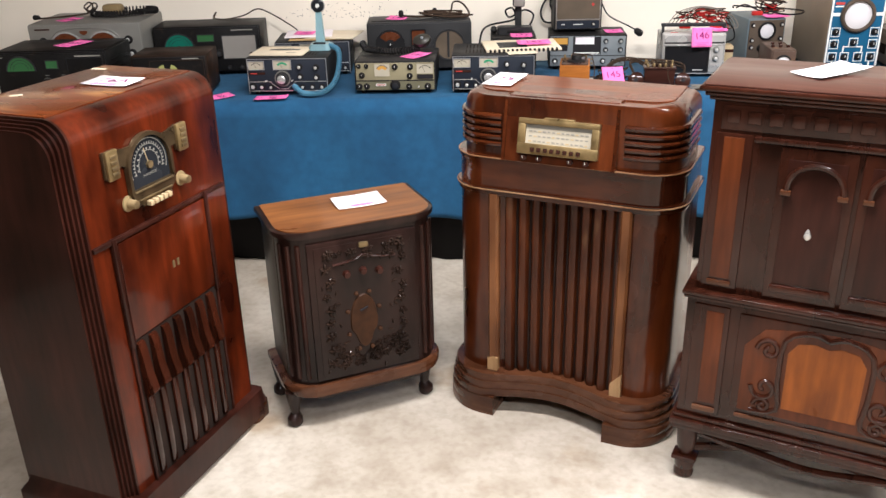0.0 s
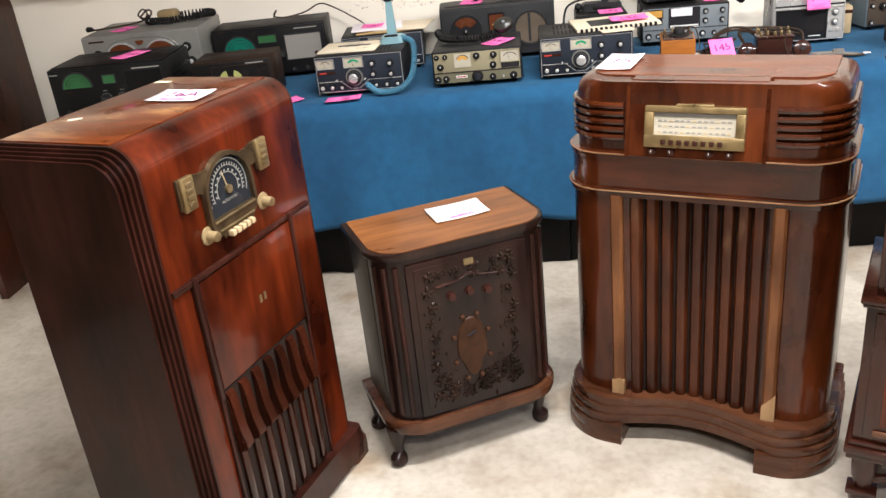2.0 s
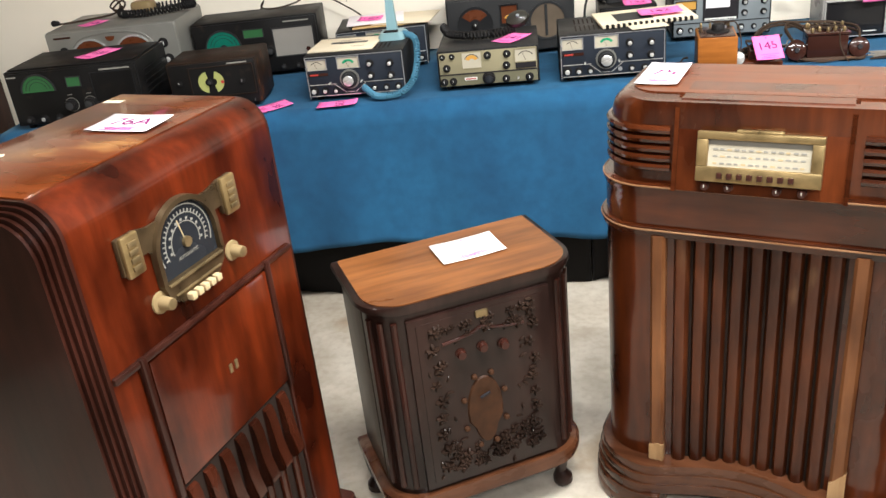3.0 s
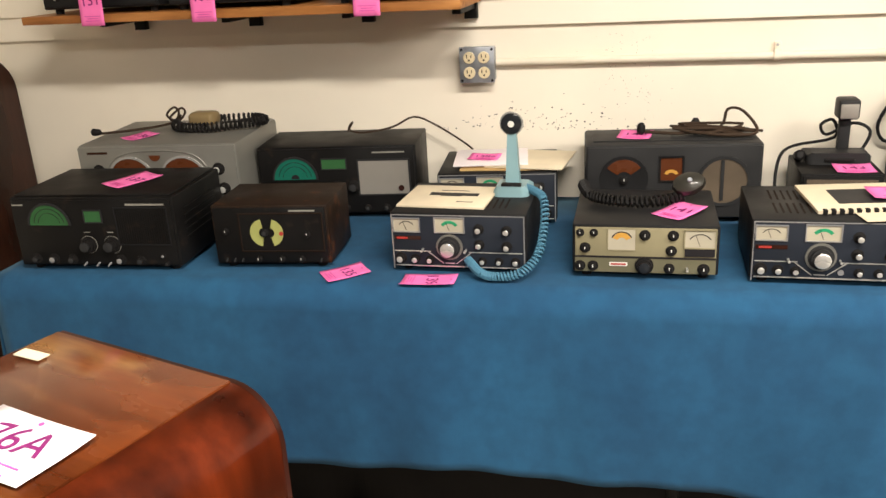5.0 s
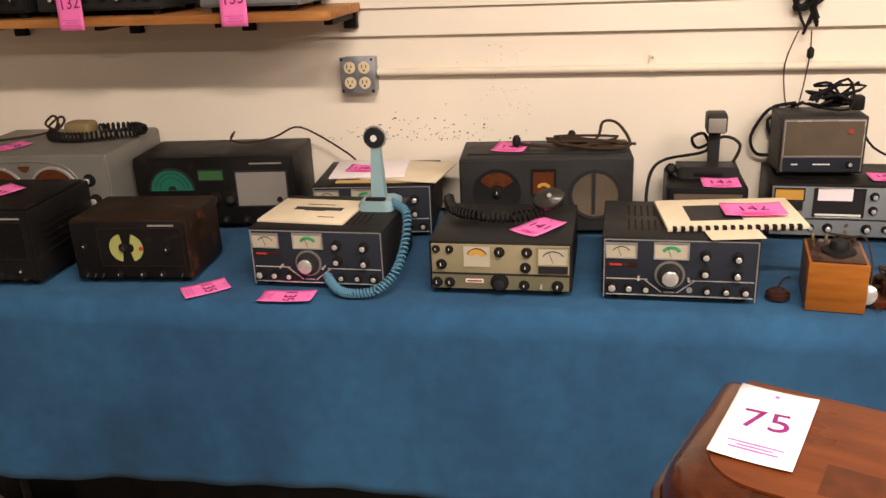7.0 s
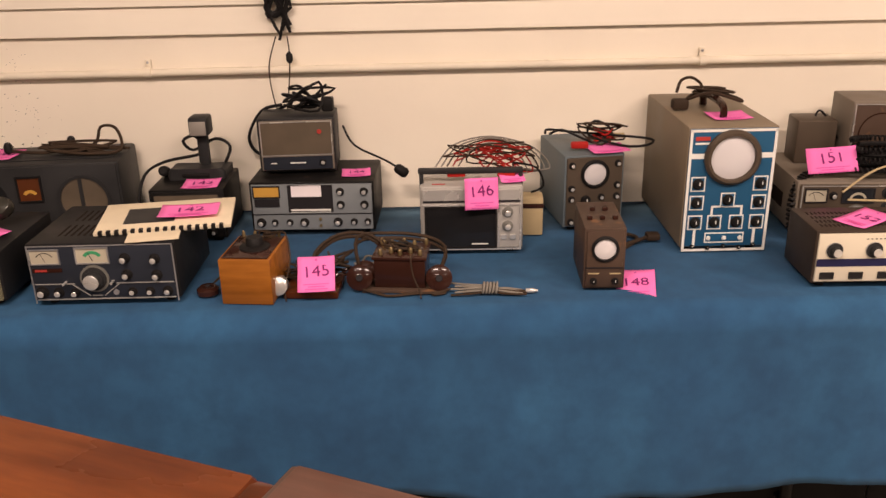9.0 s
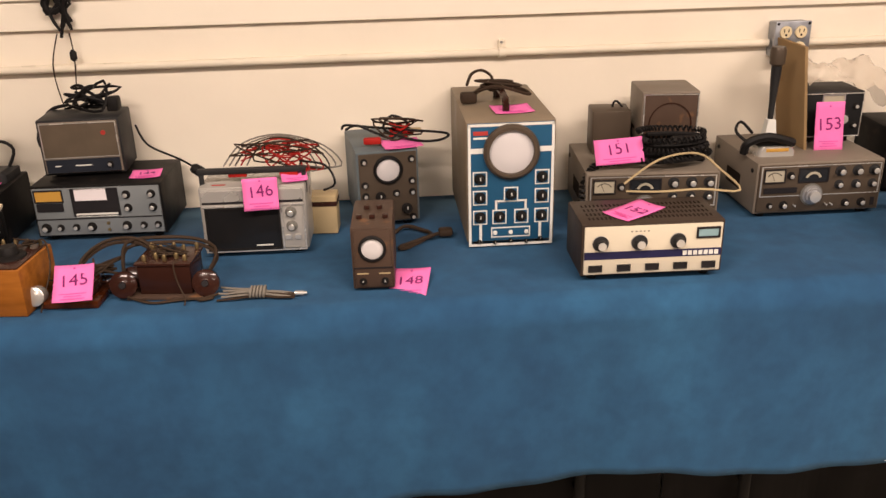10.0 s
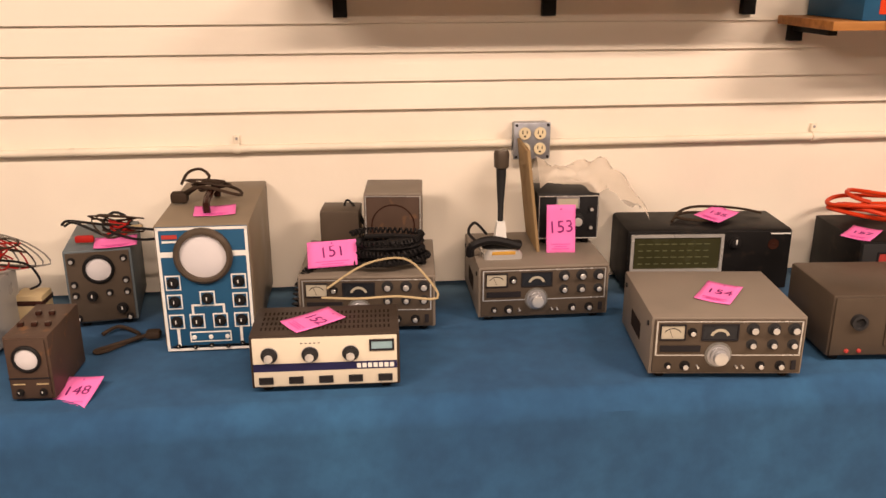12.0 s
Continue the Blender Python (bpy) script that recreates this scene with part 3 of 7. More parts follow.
def half_disc(r, a0, a1, inner=0.0, proud=0.0018, seg=22):
    outer = [(r * math.cos(radians(a0 + (a1 - a0) * k / seg)), r * math.sin(radians(a0 + (a1 - a0) * k / seg))) for k in range(seg + 1)]
    if inner > 0:
        outer += [(inner * math.cos(radians(a1 + (a0 - a1) * k / seg)), inner * math.sin(radians(a1 + (a0 - a1) * k / seg))) for k in range(seg + 1)]
    elif abs(a1 - a0) < 359:
        outer.append((0.0, 0.0))
    else:
        outer = outer[:-1]
    return prism(bmesh.new(), outer, 0, proud, FACING)


def disc_part(parent, name, x, z, r, a0, a1, mat, y=0.0, inner=0.0, proud=0.0018, label=""):
    return part(name, half_disc(r, a0, a1, inner, proud), mat, parent, label, pose(x, y, z))


def meter(parent, x0, x1, z0, z1, y=0.0, face=None, rim=None, arc=None):
    m = framed(parent, "meter", x0, x1, z0, z1, face or meter_white, rim or steel, y, 0.0025, 0.004)
    w, h = x1 - x0, z1 - z0
    cx, cz, r = (x0 + x1) / 2, z0 + h * 0.1, min(w * 0.44, h * 0.72)
    part("scale", half_disc(r, 35, 145, r * (0.7 if arc else 0.92), 0.0006), arc or dark_ink, m, "", pose(cx, y - 0.0012, cz))
    part("needle", B(-0.0005, 0.0005, -0.0006, 0, 0, r * 0.95), dark_ink, m, "", pose(cx, y - 0.0014, cz) @ Matrix.Rotation(radians(-22), 4, "Y"))
    return m


def case(name, m, w, h, d, case_mat, panel_mat, label, category="radio", inset=0.006, lid=0.004, foot=0.012, group="radios on the table", panel_label=""):
    """A metal set: case, front panel, four feet. Origin at the front's foot, front towards -y."""
    t = thing(name, m, label, category, group)
    part("case", B(-w / 2, w / 2, 0.004, d, foot, h, lid, 2), case_mat, t)
    part("front_panel", B(-w / 2 + inset, w / 2 - inset, -0.001, 0.006, foot + inset, h - inset, 0.0015), panel_mat, t, panel_label)
    for sx in (-1, 1):
        for y in (0.03, d - 0.03):
            part("foot", turned(bmesh.new(), [(0.011, 0), (0.012, foot + 0.002)], Matrix.Translation((sx * (w / 2 - 0.03), y, 0)), 12), rubber, t)
    return t


def on(w, h):
    """Turns fractions of a front into metres."""
    return (lambda u: (u - 0.5) * w), (lambda v: v * h)


def vents(parent, w, z, y0, y1, n, mat):
    bm = bmesh.new()
    for k in range(n):
        x = -w / 2 + w * (k + 0.5) / n
        box(bm, x - 0.0022, x + 0.0022, y0, y1, z - 0.001, z + 0.0008)
    part("vent_slots", bm, mat, parent)


def transceiver(m, label, silver=False):
    w, h, d = 0.316, 0.143, 0.262
    t = case("transceiver", m, w, h, d, grey_black, navy_panel, label, "radio transceiver")
    U, V = on(w, h)
    meter(t, U(0.03), U(0.22), V(0.70), V(0.91))
    meter(t, U(0.34), U(0.55), V(0.70), V(0.93), arc=meter_green)
    plate(t, "badge", U(0.03), U(0.23), V(0.56), V(0.62), bakelite, -0.001)
    plate(t, "badge_bar", U(0.05), U(0.13), V(0.575), V(0.605), red_ink, -0.0028)
    for u0, v0, u1, v1 in ((0.03, 0.36, 0.30, 0.375), (0.58, 0.36, 0.97, 0.375), (0.03, 0.11, 0.97, 0.125)):
        plate(t, "trim_line", U(u0), U(u1), V(v0), V(v1), chrome, -0.001)
    for sgn in (-1, 1):
        part("trim_line", B(-0.024, 0.024, -0.0015, 0, -0.001, 0.001), chrome, t, "", pose(U(0.44) + sgn * 0.034, -0.001, V(0.27)) @ Matrix.Rotation(radians(sgn * -38), 4, "Y"))
    plate(t, "trim_line", U(0.405), U(0.475), V(0.165), V(0.18), chrome, -0.001)
    disc_part(t, "knob_skirt", U(0.44), V(0.45), 0.031, 0, 360, silver_grey, -0.001, 0, 0.003, "silver dial skirt")
    knob(t, U(0.44), V(0.45), 0.026, charcoal, -0.004, "big", chrome, deep=0.85)
    part("knob_face", turned(bmesh.new(), [(0.0165, 0.0), (0.0165, 0.002), (0.0145, 0.0035)], FACING, 24), chrome, t, "bright spun metal knob face", pose(U(0.44), -0.0265, V(0.45)))
    for u0, v0, u1, v1 in ((0.012, 0.965, 0.988, 0.978), (0.012, 0.06, 0.02, 0.97), (0.98, 0.06, 0.988, 0.97)):
        plate(t, "edge_trim", U(u0), U(u1), V(v0), V(v1), steel, -0.001, 0.001)
    for u, v in ((0.66, 0.76), (0.86, 0.74), (0.66, 0.5), (0.86, 0.48)):
        knob(t, U(u), V(v), 0.0105, rubber, -0.001, "skirt", chrome, deep=1.5)
    for u, v, r in ((0.07, 0.24, 0.0125), (0.18, 0.23, 0.0105), (0.29, 0.22, 0.0095), (0.68, 0.22, 0.009), (0.8, 0.22, 0.009), (0.92, 0.22, 0.010)):
        knob(t, U(u), V(v), r, rubber, -0.001, "skirt", chrome)
    for u in (0.24, 0.56):
        part("switch", turned(bmesh.new(), [(0.003, 0), (0.002, 0.012), (0.003, 0.016)], FACING, 10), chrome, t, "", pose(U(u), -0.001, V(0.4)))
    part("jack", turned(bmesh.new(), [(0.006, 0), (0.006, 0.003), (0.003, 0.0031)], FACING, 14), steel, t, "", pose(U(0.57), -0.001, V(0.22)))
    vents(t, w * 0.7, h, 0.05, 0.12, 16, dark_void)
    vents(t, w * 0.7, h, 0.15, 0.22, 16, dark_void)
    return t


T = TABLE + 0.002

# large black receiver with a green half-moon dial
w, h, d = 0.43, 0.187, 0.275
rx = case("receiver", pose(-0.787, -0.715, T, 0, 0, 3.8), w, h, d, black_metal, black_metal, "black metal shortwave receiver with a green half-moon dial", "radio receiver", panel_label="worn black front")
U, V = on(w, h)
disc_part(rx, "tuning_dial", U(0.235), V(0.635), 0.052, 0, 180, green_dial, -0.001, label="green half-moon dial")
disc_part(rx, "dial_scale", U(0.235), V(0.645), 0.041, 8, 172, dark_ink, -0.0026, 0.0395, 0.0008)
disc_part(rx, "dial_scale", U(0.235), V(0.645), 0.030, 8, 172, dark_ink, -0.0026, 0.0288, 0.0008)
disc_part(rx, "dial_rim", U(0.235), V(0.635), 0.057, 0, 180, charcoal, -0.001, 0.052, 0.004)
framed(rx, "bandspread_window", U(0.46), U(0.56), V(0.68), V(0.83), green_dial, charcoal, -0.001)
framed(rx, "speaker_panel", U(0.65), U(0.955), V(0.38), V(0.86), black_metal, grey_black, -0.001, 0.003)
vents_bm = bmesh.new()
for k in range(22):
    box(vents_bm, U(0.66) + k * 0.0058, U(0.66) + k * 0.0058 + 0.002, -0.0032, -0.002, V(0.4), V(0.84))
tagged(part("speaker_mesh", vents_bm, black_metal, rx), kind="stuff")
for u in (0.455, 0.60):
    knob(rx, U(u), V(0.37), 0.021, rubber, -0.001, "big", charcoal)
    plate(rx, "print_line", U(u) - 0.008, U(u) + 0.008, V(0.535), V(0.545), dial_ink, -0.001, 0.0006)
    disc_part(rx, "knob_scale", U(u), V(0.37), 0.0225, 0, 360, dial_ink, -0.001, 0.0213, 0.0006)
for u, v, r in ((0.11, 0.17, 0.0115), (0.22, 0.17, 0.0115), (0.335, 0.16, 0.0115), (0.64, 0.16, 0.0115), (0.76, 0.15, 0.011), (0.9, 0.22, 0.006), (0.915, 0.11, 0.006)):
    knob(rx, U(u), V(v), r, rubber, -0.001, "skirt", steel if u in (0.22, 0.64, 0.9) else charcoal)
for u in (0.42, 0.5, 0.57):
    part("lever", sweep(bmesh.new(), [(0, 0, 0), (-0.002, -0.012, -0.005)], 0.0022, 8), steel, rx, "", pose(U(u), -0.001, V(0.12)))
plate(rx, "name_bar", U(0.72), U(0.95), V(0.9), V(0.925), dial_ink, -0.001, 0.0006)
plate(rx, "name_bar", U(0.02), U(0.09), V(0.9), V(0.92), dial_ink, -0.001, 0.0006)
part("lid", B(-w / 2 + 0.01, w / 2 - 0.01, 0.012, d - 0.01, h - 0.001, h + 0.006, 0.003), black_metal, rx, "hinged black lid")
for k in range(5):
    part("side_louvre", B(w / 2 - 0.001, w / 2 + 0.003, 0.05, d - 0.05, 0.07 + 0.018 * k, 0.076 + 0.018 * k, 0.001), black_metal, rx)
tag(pose(-0.745, -0.585, T + h + 0.007, 0, 0, -28), "137", 0.085, 0.125)

# small black receiver with yellow half-moons
w, h, d = 0.287, 0.159, 0.2
rx = case("receiver", pose(-0.35, -0.66, T, 0, 0, 5.2), w, h, d, brown_black, black_metal, "small rusty black receiver with round yellow dial halves", "radio receiver")
U, V = on(w, h)
framed(rx, "dial_panel", U(0.25), U(0.95), V(0.3), V(0.87), black_metal, brown_black, -0.001, 0.003, 0.003)
for a0, a1, dx in ((100, 260, -0.006), (-75, 75, 0.008)):
    disc_part(rx, "tuning_dial", U(0.47) + dx, V(0.58), 0.034, a0, a1, lime_dial, -0.0025, 0.012, 0.0012, "yellow half dial")
knob(rx, U(0.46), V(0.58), 0.01, rubber, -0.0025, "big", charcoal)
disc_part(rx, "pointer_dot", U(0.6), V(0.57), 0.005, 0, 360, red_ink, -0.0037)
for u, v in ((0.12, 0.6), (0.82, 0.55), (0.38, 0.16), (0.58, 0.16), (0.75, 0.16)):
    knob(rx, U(u), V(v), 0.0085, rubber, -0.001)
for u in (0.1, 0.17, 0.24, 0.92):
    part("lever", sweep(bmesh.new(), [(0, 0, 0), (0, -0.01, -0.006)], 0.0022, 8), charcoal, rx, "", pose(U(u), -0.001, V(0.17)))
plate(rx, "name_bar", U(0.68), U(0.9), V(0.905), V(0.93), dial_ink, -0.001, 0.0006)
tag(pose(-0.165, -0.675, T, 0, 0, -52), "135", 0.075, 0.105)

# silver receiver with a coiled microphone on it
w, h, d = 0.46, 0.25, 0.34
rx = case("receiver", pose(-0.775, -0.42, T, 0, 0, 5.0), w, h, d, silver_grey, silver_grey, "large silver-grey receiver with two brown dial windows", "radio receiver", lid=0.012)
U, V = on(w, h)
for u in (0.33, 0.66):
    disc_part(rx, "dial_window", U(u), V(0.6), 0.062, 0, 180, amber_dial, -0.001, label="brown half-moon dial")
    disc_part(rx, "dial_rim", U(u), V(0.6), 0.068, 0, 180, chrome, -0.001, 0.062, 0.004)
disc_part(rx, "badge", U(0.495), V(0.88), 0.016, 180, 360, amber_dial, -0.001)
part("arch_trim", sweep(bmesh.new(), [(U(0.17), 0, V(0.3)), (U(0.18), 0, V(0.68)), (U(0.27), 0, V(0.88)), (U(0.5), 0, V(0.93)), (U(0.73), 0, V(0.88)), (U(0.82), 0, V(0.68)), (U(0.83), 0, V(0.3))], 0.003, 8), silver_grey, rx)
for u, v in ((0.13, 0.72), (0.88, 0.72), (0.9, 0.5), (0.13, 0.4), (0.88, 0.28)):
    knob(rx, U(u), V(v), 0.015, rubber, -0.001, "skirt", chrome)
plate(rx, "name_bar", U(0.07), U(0.2), V(0.9), V(0.925), bakelite, -0.001, 0.0006)
ztop = T + h
mic = thing("hand_microphone", pose(-0.72, -0.22, ztop), "cream hand microphone with a black coiled cord, lying on a receiver", "microphone")
part("body", B(-0.045, 0.035, -0.03, 0.03, 0.012, 0.05, 0.014, 3), cream_plastic, mic)
part("coiled_cord", sweep(bmesh.new(), coil_points([(-0.09, -0.01, 0.018), (-0.06, -0.05, 0.016), (0.03, -0.06, 0.016), (0.12, -0.03, 0.02), (0.17, 0.02, 0.02), (0.12, 0.06, 0.02), (0.02, 0.05, 0.018)], 0.012, 46, 7), 0.0035, 5, 1), rubber, mic)
pc = thing("mains_lead", pose(-0.86, -0.2, ztop), "knotted dark power cord on a silver receiver", "cable", "power cords")
part("cord", sweep(bmesh.new(), [(-0.17, -0.12, 0.006), (-0.08, -0.07, 0.006), (0.0, 0.02, 0.008), (0.02, 0.04, 0.035), (0.0, 0.05, 0.05), (-0.015, 0.03, 0.03), (0.025, 0.02, 0.015), (0.035, 0.05, 0.035), (0.015, 0.06, 0.045), (-0.01, 0.035, 0.02), (0.01, 0.045, 0.01), (0.03, 0.03, 0.03)], 0.0036, 6), brown_cord, pc)
part("plug", turned(bmesh.new(), [(0.006, 0), (0.011, 0.006), (0.009, 0.024), (0.004, 0.03)], Matrix.Translation((-0.17, -0.12, 0.012)) @ Matrix.Rotation(math.pi / 2, 4, "Y"), 10), rubber, pc)
tag(pose(-0.87, -0.33, ztop, 0, 0, -28), "136", 0.07, 0.085)

# black receiver with a teal dial and a grey speaker cloth
w, h, d = 0.45, 0.207, 0.22
rx = case("receiver", pose(-0.321, -0.262, T, 0, 0, 6.5), w, h, d, black_metal, black_metal, "black receiver with a teal half-moon dial and grey speaker", "radio receiver")
U, V = on(w, h)
disc_part(rx, "tuning_dial", U(0.235), V(0.56), 0.06, 0, 180, teal_dial, -0.001, label="teal half-moon dial")
disc_part(rx, "dial_scale", U(0.235), V(0.57), 0.048, 8, 172, dark_ink, -0.0026, 0.0465, 0.0008)
disc_part(rx, "dial_scale", U(0.235), V(0.57), 0.036, 8, 172, dark_ink, -0.0026, 0.0348, 0.0008)
disc_part(rx, "dial_hub", U(0.235), V(0.57), 0.012, 0, 180, dark_ink, -0.0026, 0, 0.001)
disc_part(rx, "dial_rim", U(0.235), V(0.56), 0.065, 0, 180, charcoal, -0.001, 0.06, 0.004)
framed(rx, "bandspread_window", U(0.41), U(0.56), V(0.7), V(0.83), green_dial, charcoal, -0.001)
framed(rx, "speaker_grille", U(0.64), U(0.95), V(0.34), V(0.8), silver_grille, charcoal, -0.001, 0.004, 0.003)
disc_part(rx, "badge", U(0.9), V(0.42), 0.008, 0, 360, bakelite, -0.003)
plate(rx, "name_bar", U(0.73), U(0.93), V(0.9), V(0.92), dial_ink, -0.001, 0.0006)
for u, v, r in ((0.5, 0.45, 0.017), (0.6, 0.45, 0.017), (0.55, 0.15, 0.01), (0.68, 0.15, 0.01), (0.8, 0.15, 0.01), (0.92, 0.15, 0.01)):
    knob(rx, U(u), V(v), r, rubber, -0.001, "plain", charcoal)
pc = thing("mains_lead", pose(-0.3, -0.12, T + h), "thin dark power cord on a black receiver", "cable", "power cords")
part("cord", sweep(bmesh.new(), [(-0.03, 0, 0.01), (-0.02, 0.02, 0.035), (-0.03, 0.01, 0.015), (0.02, 0.0, 0.008), (0.1, 0.02, 0.02), (0.16, 0.04, 0.045), (0.22, 0.05, 0.02), (0.3, 0.05, -0.03), (0.33, 0.04, -0.05)], 0.003, 6), brown_cord, pc)

# two blue-black transceivers and one behind
sw = transceiver(pose(0.103, -0.647, T), "navy-fronted transceiver carrying a manual and a desk microphone")
man = single("manual", B(-0.105, 0.105, -0.085, 0.085, 0, 0.006, 0.001), manual_paper, "cream paper manual lying on a transceiver", "booklet", pose(0.06, -0.525, T + 0.144, 0, 0, -3))
plate_bm = B(-0.05, 0.07, 0.0, 0.022, 0.006, 0.0066)
part("cover_picture", plate_bm, charcoal, man)
for k, (a, b) in enumerate(((-0.03, 0.04), (-0.02, 0.03), (0.03, 0.07))):
    part("print_line", B(a, b, 0.04 - 0.045 * k, 0.044 - 0.045 * k, 0.006, 0.0064), dark_ink, man)
mic = thing("desk_microphone", pose(0.205, -0.51, T + 0.143), "sky-blue desk microphone with round chrome head, on a transceiver", "microphone")
part("base", stacked(bmesh.new(), [(d_shape(0.088, 0.1, 0.02), 0.0), (d_shape(0.086, 0.098, 0.02), 0.012), (d_shape(0.07, 0.075, 0.02), 0.024)]), sky_plastic, mic)
part("press_bar", B(-0.024, 0.024, 0.008, 0.026, 0.02, 0.03, 0.003), rubber, mic)
part("stem", stacked(bmesh.new(), [([(x * 0.017, 0.05 + y * 0.014) for x, y in ((-1, -1), (1, -1), (1, 1), (-1, 1))], 0.02), ([(x * 0.0105, 0.05 + y * 0.009) for x, y in ((-1, -1), (1, -1), (1, 1), (-1, 1))], 0.145)]), sky_plastic, mic)
hd = part("head", turned(bmesh.new(), [(0.012, -0.012), (0.024, -0.008), (0.026, 0.0), (0.024, 0.008), (0.016, 0.011)], Matrix.Translation((0, 0.045, 0.168)) @ FACING, 28), dial_black, mic, "round black and chrome head")
part("ring", turned(bmesh.new(), [(0.0275, -0.003), (0.0285, 0), (0.0275, 0.003)], Matrix.Translation((0, 0.045, 0.168)) @ FACING, 28), chrome, hd)
part("centre_cap", turned(bmesh.new(), [(0.008, 0), (0.007, 0.003)], Matrix.Translation((0, 0.034, 0.168)) @ FACING, 16), white_ink, hd)
cc = thing("coiled_cord", pose(0, 0, T), "sky-blue coiled microphone cord hanging over a transceiver", "cable")
part("cord", sweep(bmesh.new(), coil_points([(0.225, -0.46, 0.155), (0.255, -0.49, 0.156), (0.285, -0.52, 0.142), (0.292, -0.58, 0.09), (0.285, -0.655, 0.05), (0.25, -0.69, 0.022), (0.2, -0.695, 0.014), (0.165, -0.69, 0.018), (0.14, -0.672, 0.032), (0.128, -0.652, 0.034)], 0.0085, 62, 8), 0.0030, 5, 1), blue_cord, cc)
tag(pose(0.045, -0.7, T, 0, 0, -88), "139", 0.062, 0.125)
transceiver(pose(0.893, -0.645, T), "navy-fronted transceiver with a silver tuning knob under a spiral booklet", True)
transceiver(pose(0.134, -0.292, T, 0, 0, 5.8), "navy-fronted transceiver under paper folders by the wall")
for k, (m, a, b, mat) in enumerate(((pose(0.16, -0.17, T + 0.144, 0, 0, 4), 0.135, 0.1, envelope_paper), (pose(0.21, -0.17, T + 0.149, 0, 0, -6), 0.105, 0.1, manual_paper), (pose(0.1, -0.17, T + 0.154, 0, 0, 8), 0.1, 0.09, white_paper))):
    bm = B(-a, a, -b, b, 0, 0.0042, 0.001)
    fo = single("paper_folder", bm, mat, ("tan envelope", "cream folder", "white sheets")[k] + " stacked on a transceiver near the wall", "folder", m)
tag(pose(0.085, -0.19, T + 0.159, 0, 0, -4), "1383", 0.085, 0.055, size=0.03)
cb = thing("spiral_booklet", pose(1.0, -0.5, T + 0.148, 3, 0, 8), "cream spiral-bound booklet with a printed picture, on a transceiver", "booklet")
part("cover", B(-0.145, 0.145, -0.085, 0.085, 0, 0.008, 0.001), manual_paper, cb)
part("cover_picture", B(-0.09, 0.02, -0.045, 0.045, 0.008, 0.0086), charcoal, cb)
for k in range(16):
    part("binding_ring", B(-0.135 + 0.017 * k, -0.126 + 0.017 * k, -0.09, -0.078, -0.002, 0.011, 0.002), rubber, cb)
tag(pose(1.05, -0.5, T + 0.161, 0, 0, 6), "142", 0.13, 0.075, size=0.045)
single("paper_slip", B(-0.055, 0.055, -0.035, 0.035, 0, 0.0008), manual_paper, "small torn cream paper slip on a transceiver", "paper", pose(1.0, -0.612, T + 0.146, 0, 0, 10))

# beige and olive transceiver with a black hand microphone
w, h, d = 0.311, 0.124, 0.283
rx = case("transceiver", pose(0.518, -0.644, T, 0, 0, 0.7), w, h, d, grey_black, beige_panel, "black-cased transceiver with a beige and olive front", "radio transceiver", panel_label="beige front")
U, V = on(w, h)
plate(rx, "lower_panel", U(0.02), U(0.98), V(0.13), V(0.4), olive_panel, -0.001, 0.001)
plate(rx, "divider", U(0.02), U(0.98), V(0.4), V(0.43), dark_ink, -0.001, 0.002)
framed(rx, "dial_window", U(0.25), U(0.435), V(0.55), V(0.93), meter_white, beige_panel, -0.001, 0.002, 0.002)
disc_part(rx, "dial_scale", U(0.343), V(0.7), 0.021, 25, 155, amber_meter, -0.0022, 0.01, 0.0006)
disc_part(rx, "dial_line", U(0.343), V(0.7), 0.024, 25, 155, dark_ink, -0.0022, 0.022, 0.0008)
meter(rx, U(0.77), U(0.97), V(0.62), V(0.93), -0.001, rim=beige_panel)
plate(rx, "meter_base", U(0.77), U(0.97), V(0.46), V(0.6), dark_ink, -0.001, 0.003)
for u, v, r in ((0.055, 0.86, 0.008), (0.15, 0.86, 0.008), (0.09, 0.58, 0.0105), (0.5, 0.83, 0.0105), (0.69, 0.83, 0.0105), (0.68, 0.55, 0.0105), (0.055, 0.24, 0.0105), (0.145, 0.24, 0.0105), (0.67, 0.22, 0.0105), (0.9, 0.22, 0.0115)):
    knob(rx, U(u), V(v), r, rubber, -0.002, "skirt")
knob(rx, U(0.5), V(0.27), 0.02, rubber, -0.002, "big", dial_black, deep=0.9)
part("switch", turned(bmesh.new(), [(0.003, 0), (0.002, 0.012), (0.003, 0.015)], FACING, 10), chrome, rx, "", pose(U(0.79), -0.002, V(0.23)))
bd = plate(rx, "badge", U(0.26), U(0.385), V(0.25), V(0.32), white_ink, -0.002, 0.001)
plate(bd, "badge_bar", U(0.27), U(0.375), V(0.27), V(0.3), red_ink, -0.003, 0.0008)
mic = thing("hand_microphone", pose(0.57, -0.48, T + h), "black hand microphone with coiled cord lying on a transceiver", "microphone")
part("body", turned(bmesh.new(), [(0.012, 0), (0.029, 0.006), (0.034, 0.02), (0.031, 0.034), (0.016, 0.042)], Matrix.Translation((0.045, 0.012, 0.036)) @ Matrix.Rotation(radians(-14), 4, "Y") @ Matrix.Rotation(radians(48), 4, "X") @ Matrix.Diagonal((1.12, 0.78, 0.9, 1)), 28), olive_black, mic)
part("badge", turned(bmesh.new(), [(0.006, 0), (0.005, 0.002)], Matrix.Translation((0.043, -0.0165, 0.0625)) @ Matrix.Rotation(radians(48), 4, "X"), 12), zinc, mic)
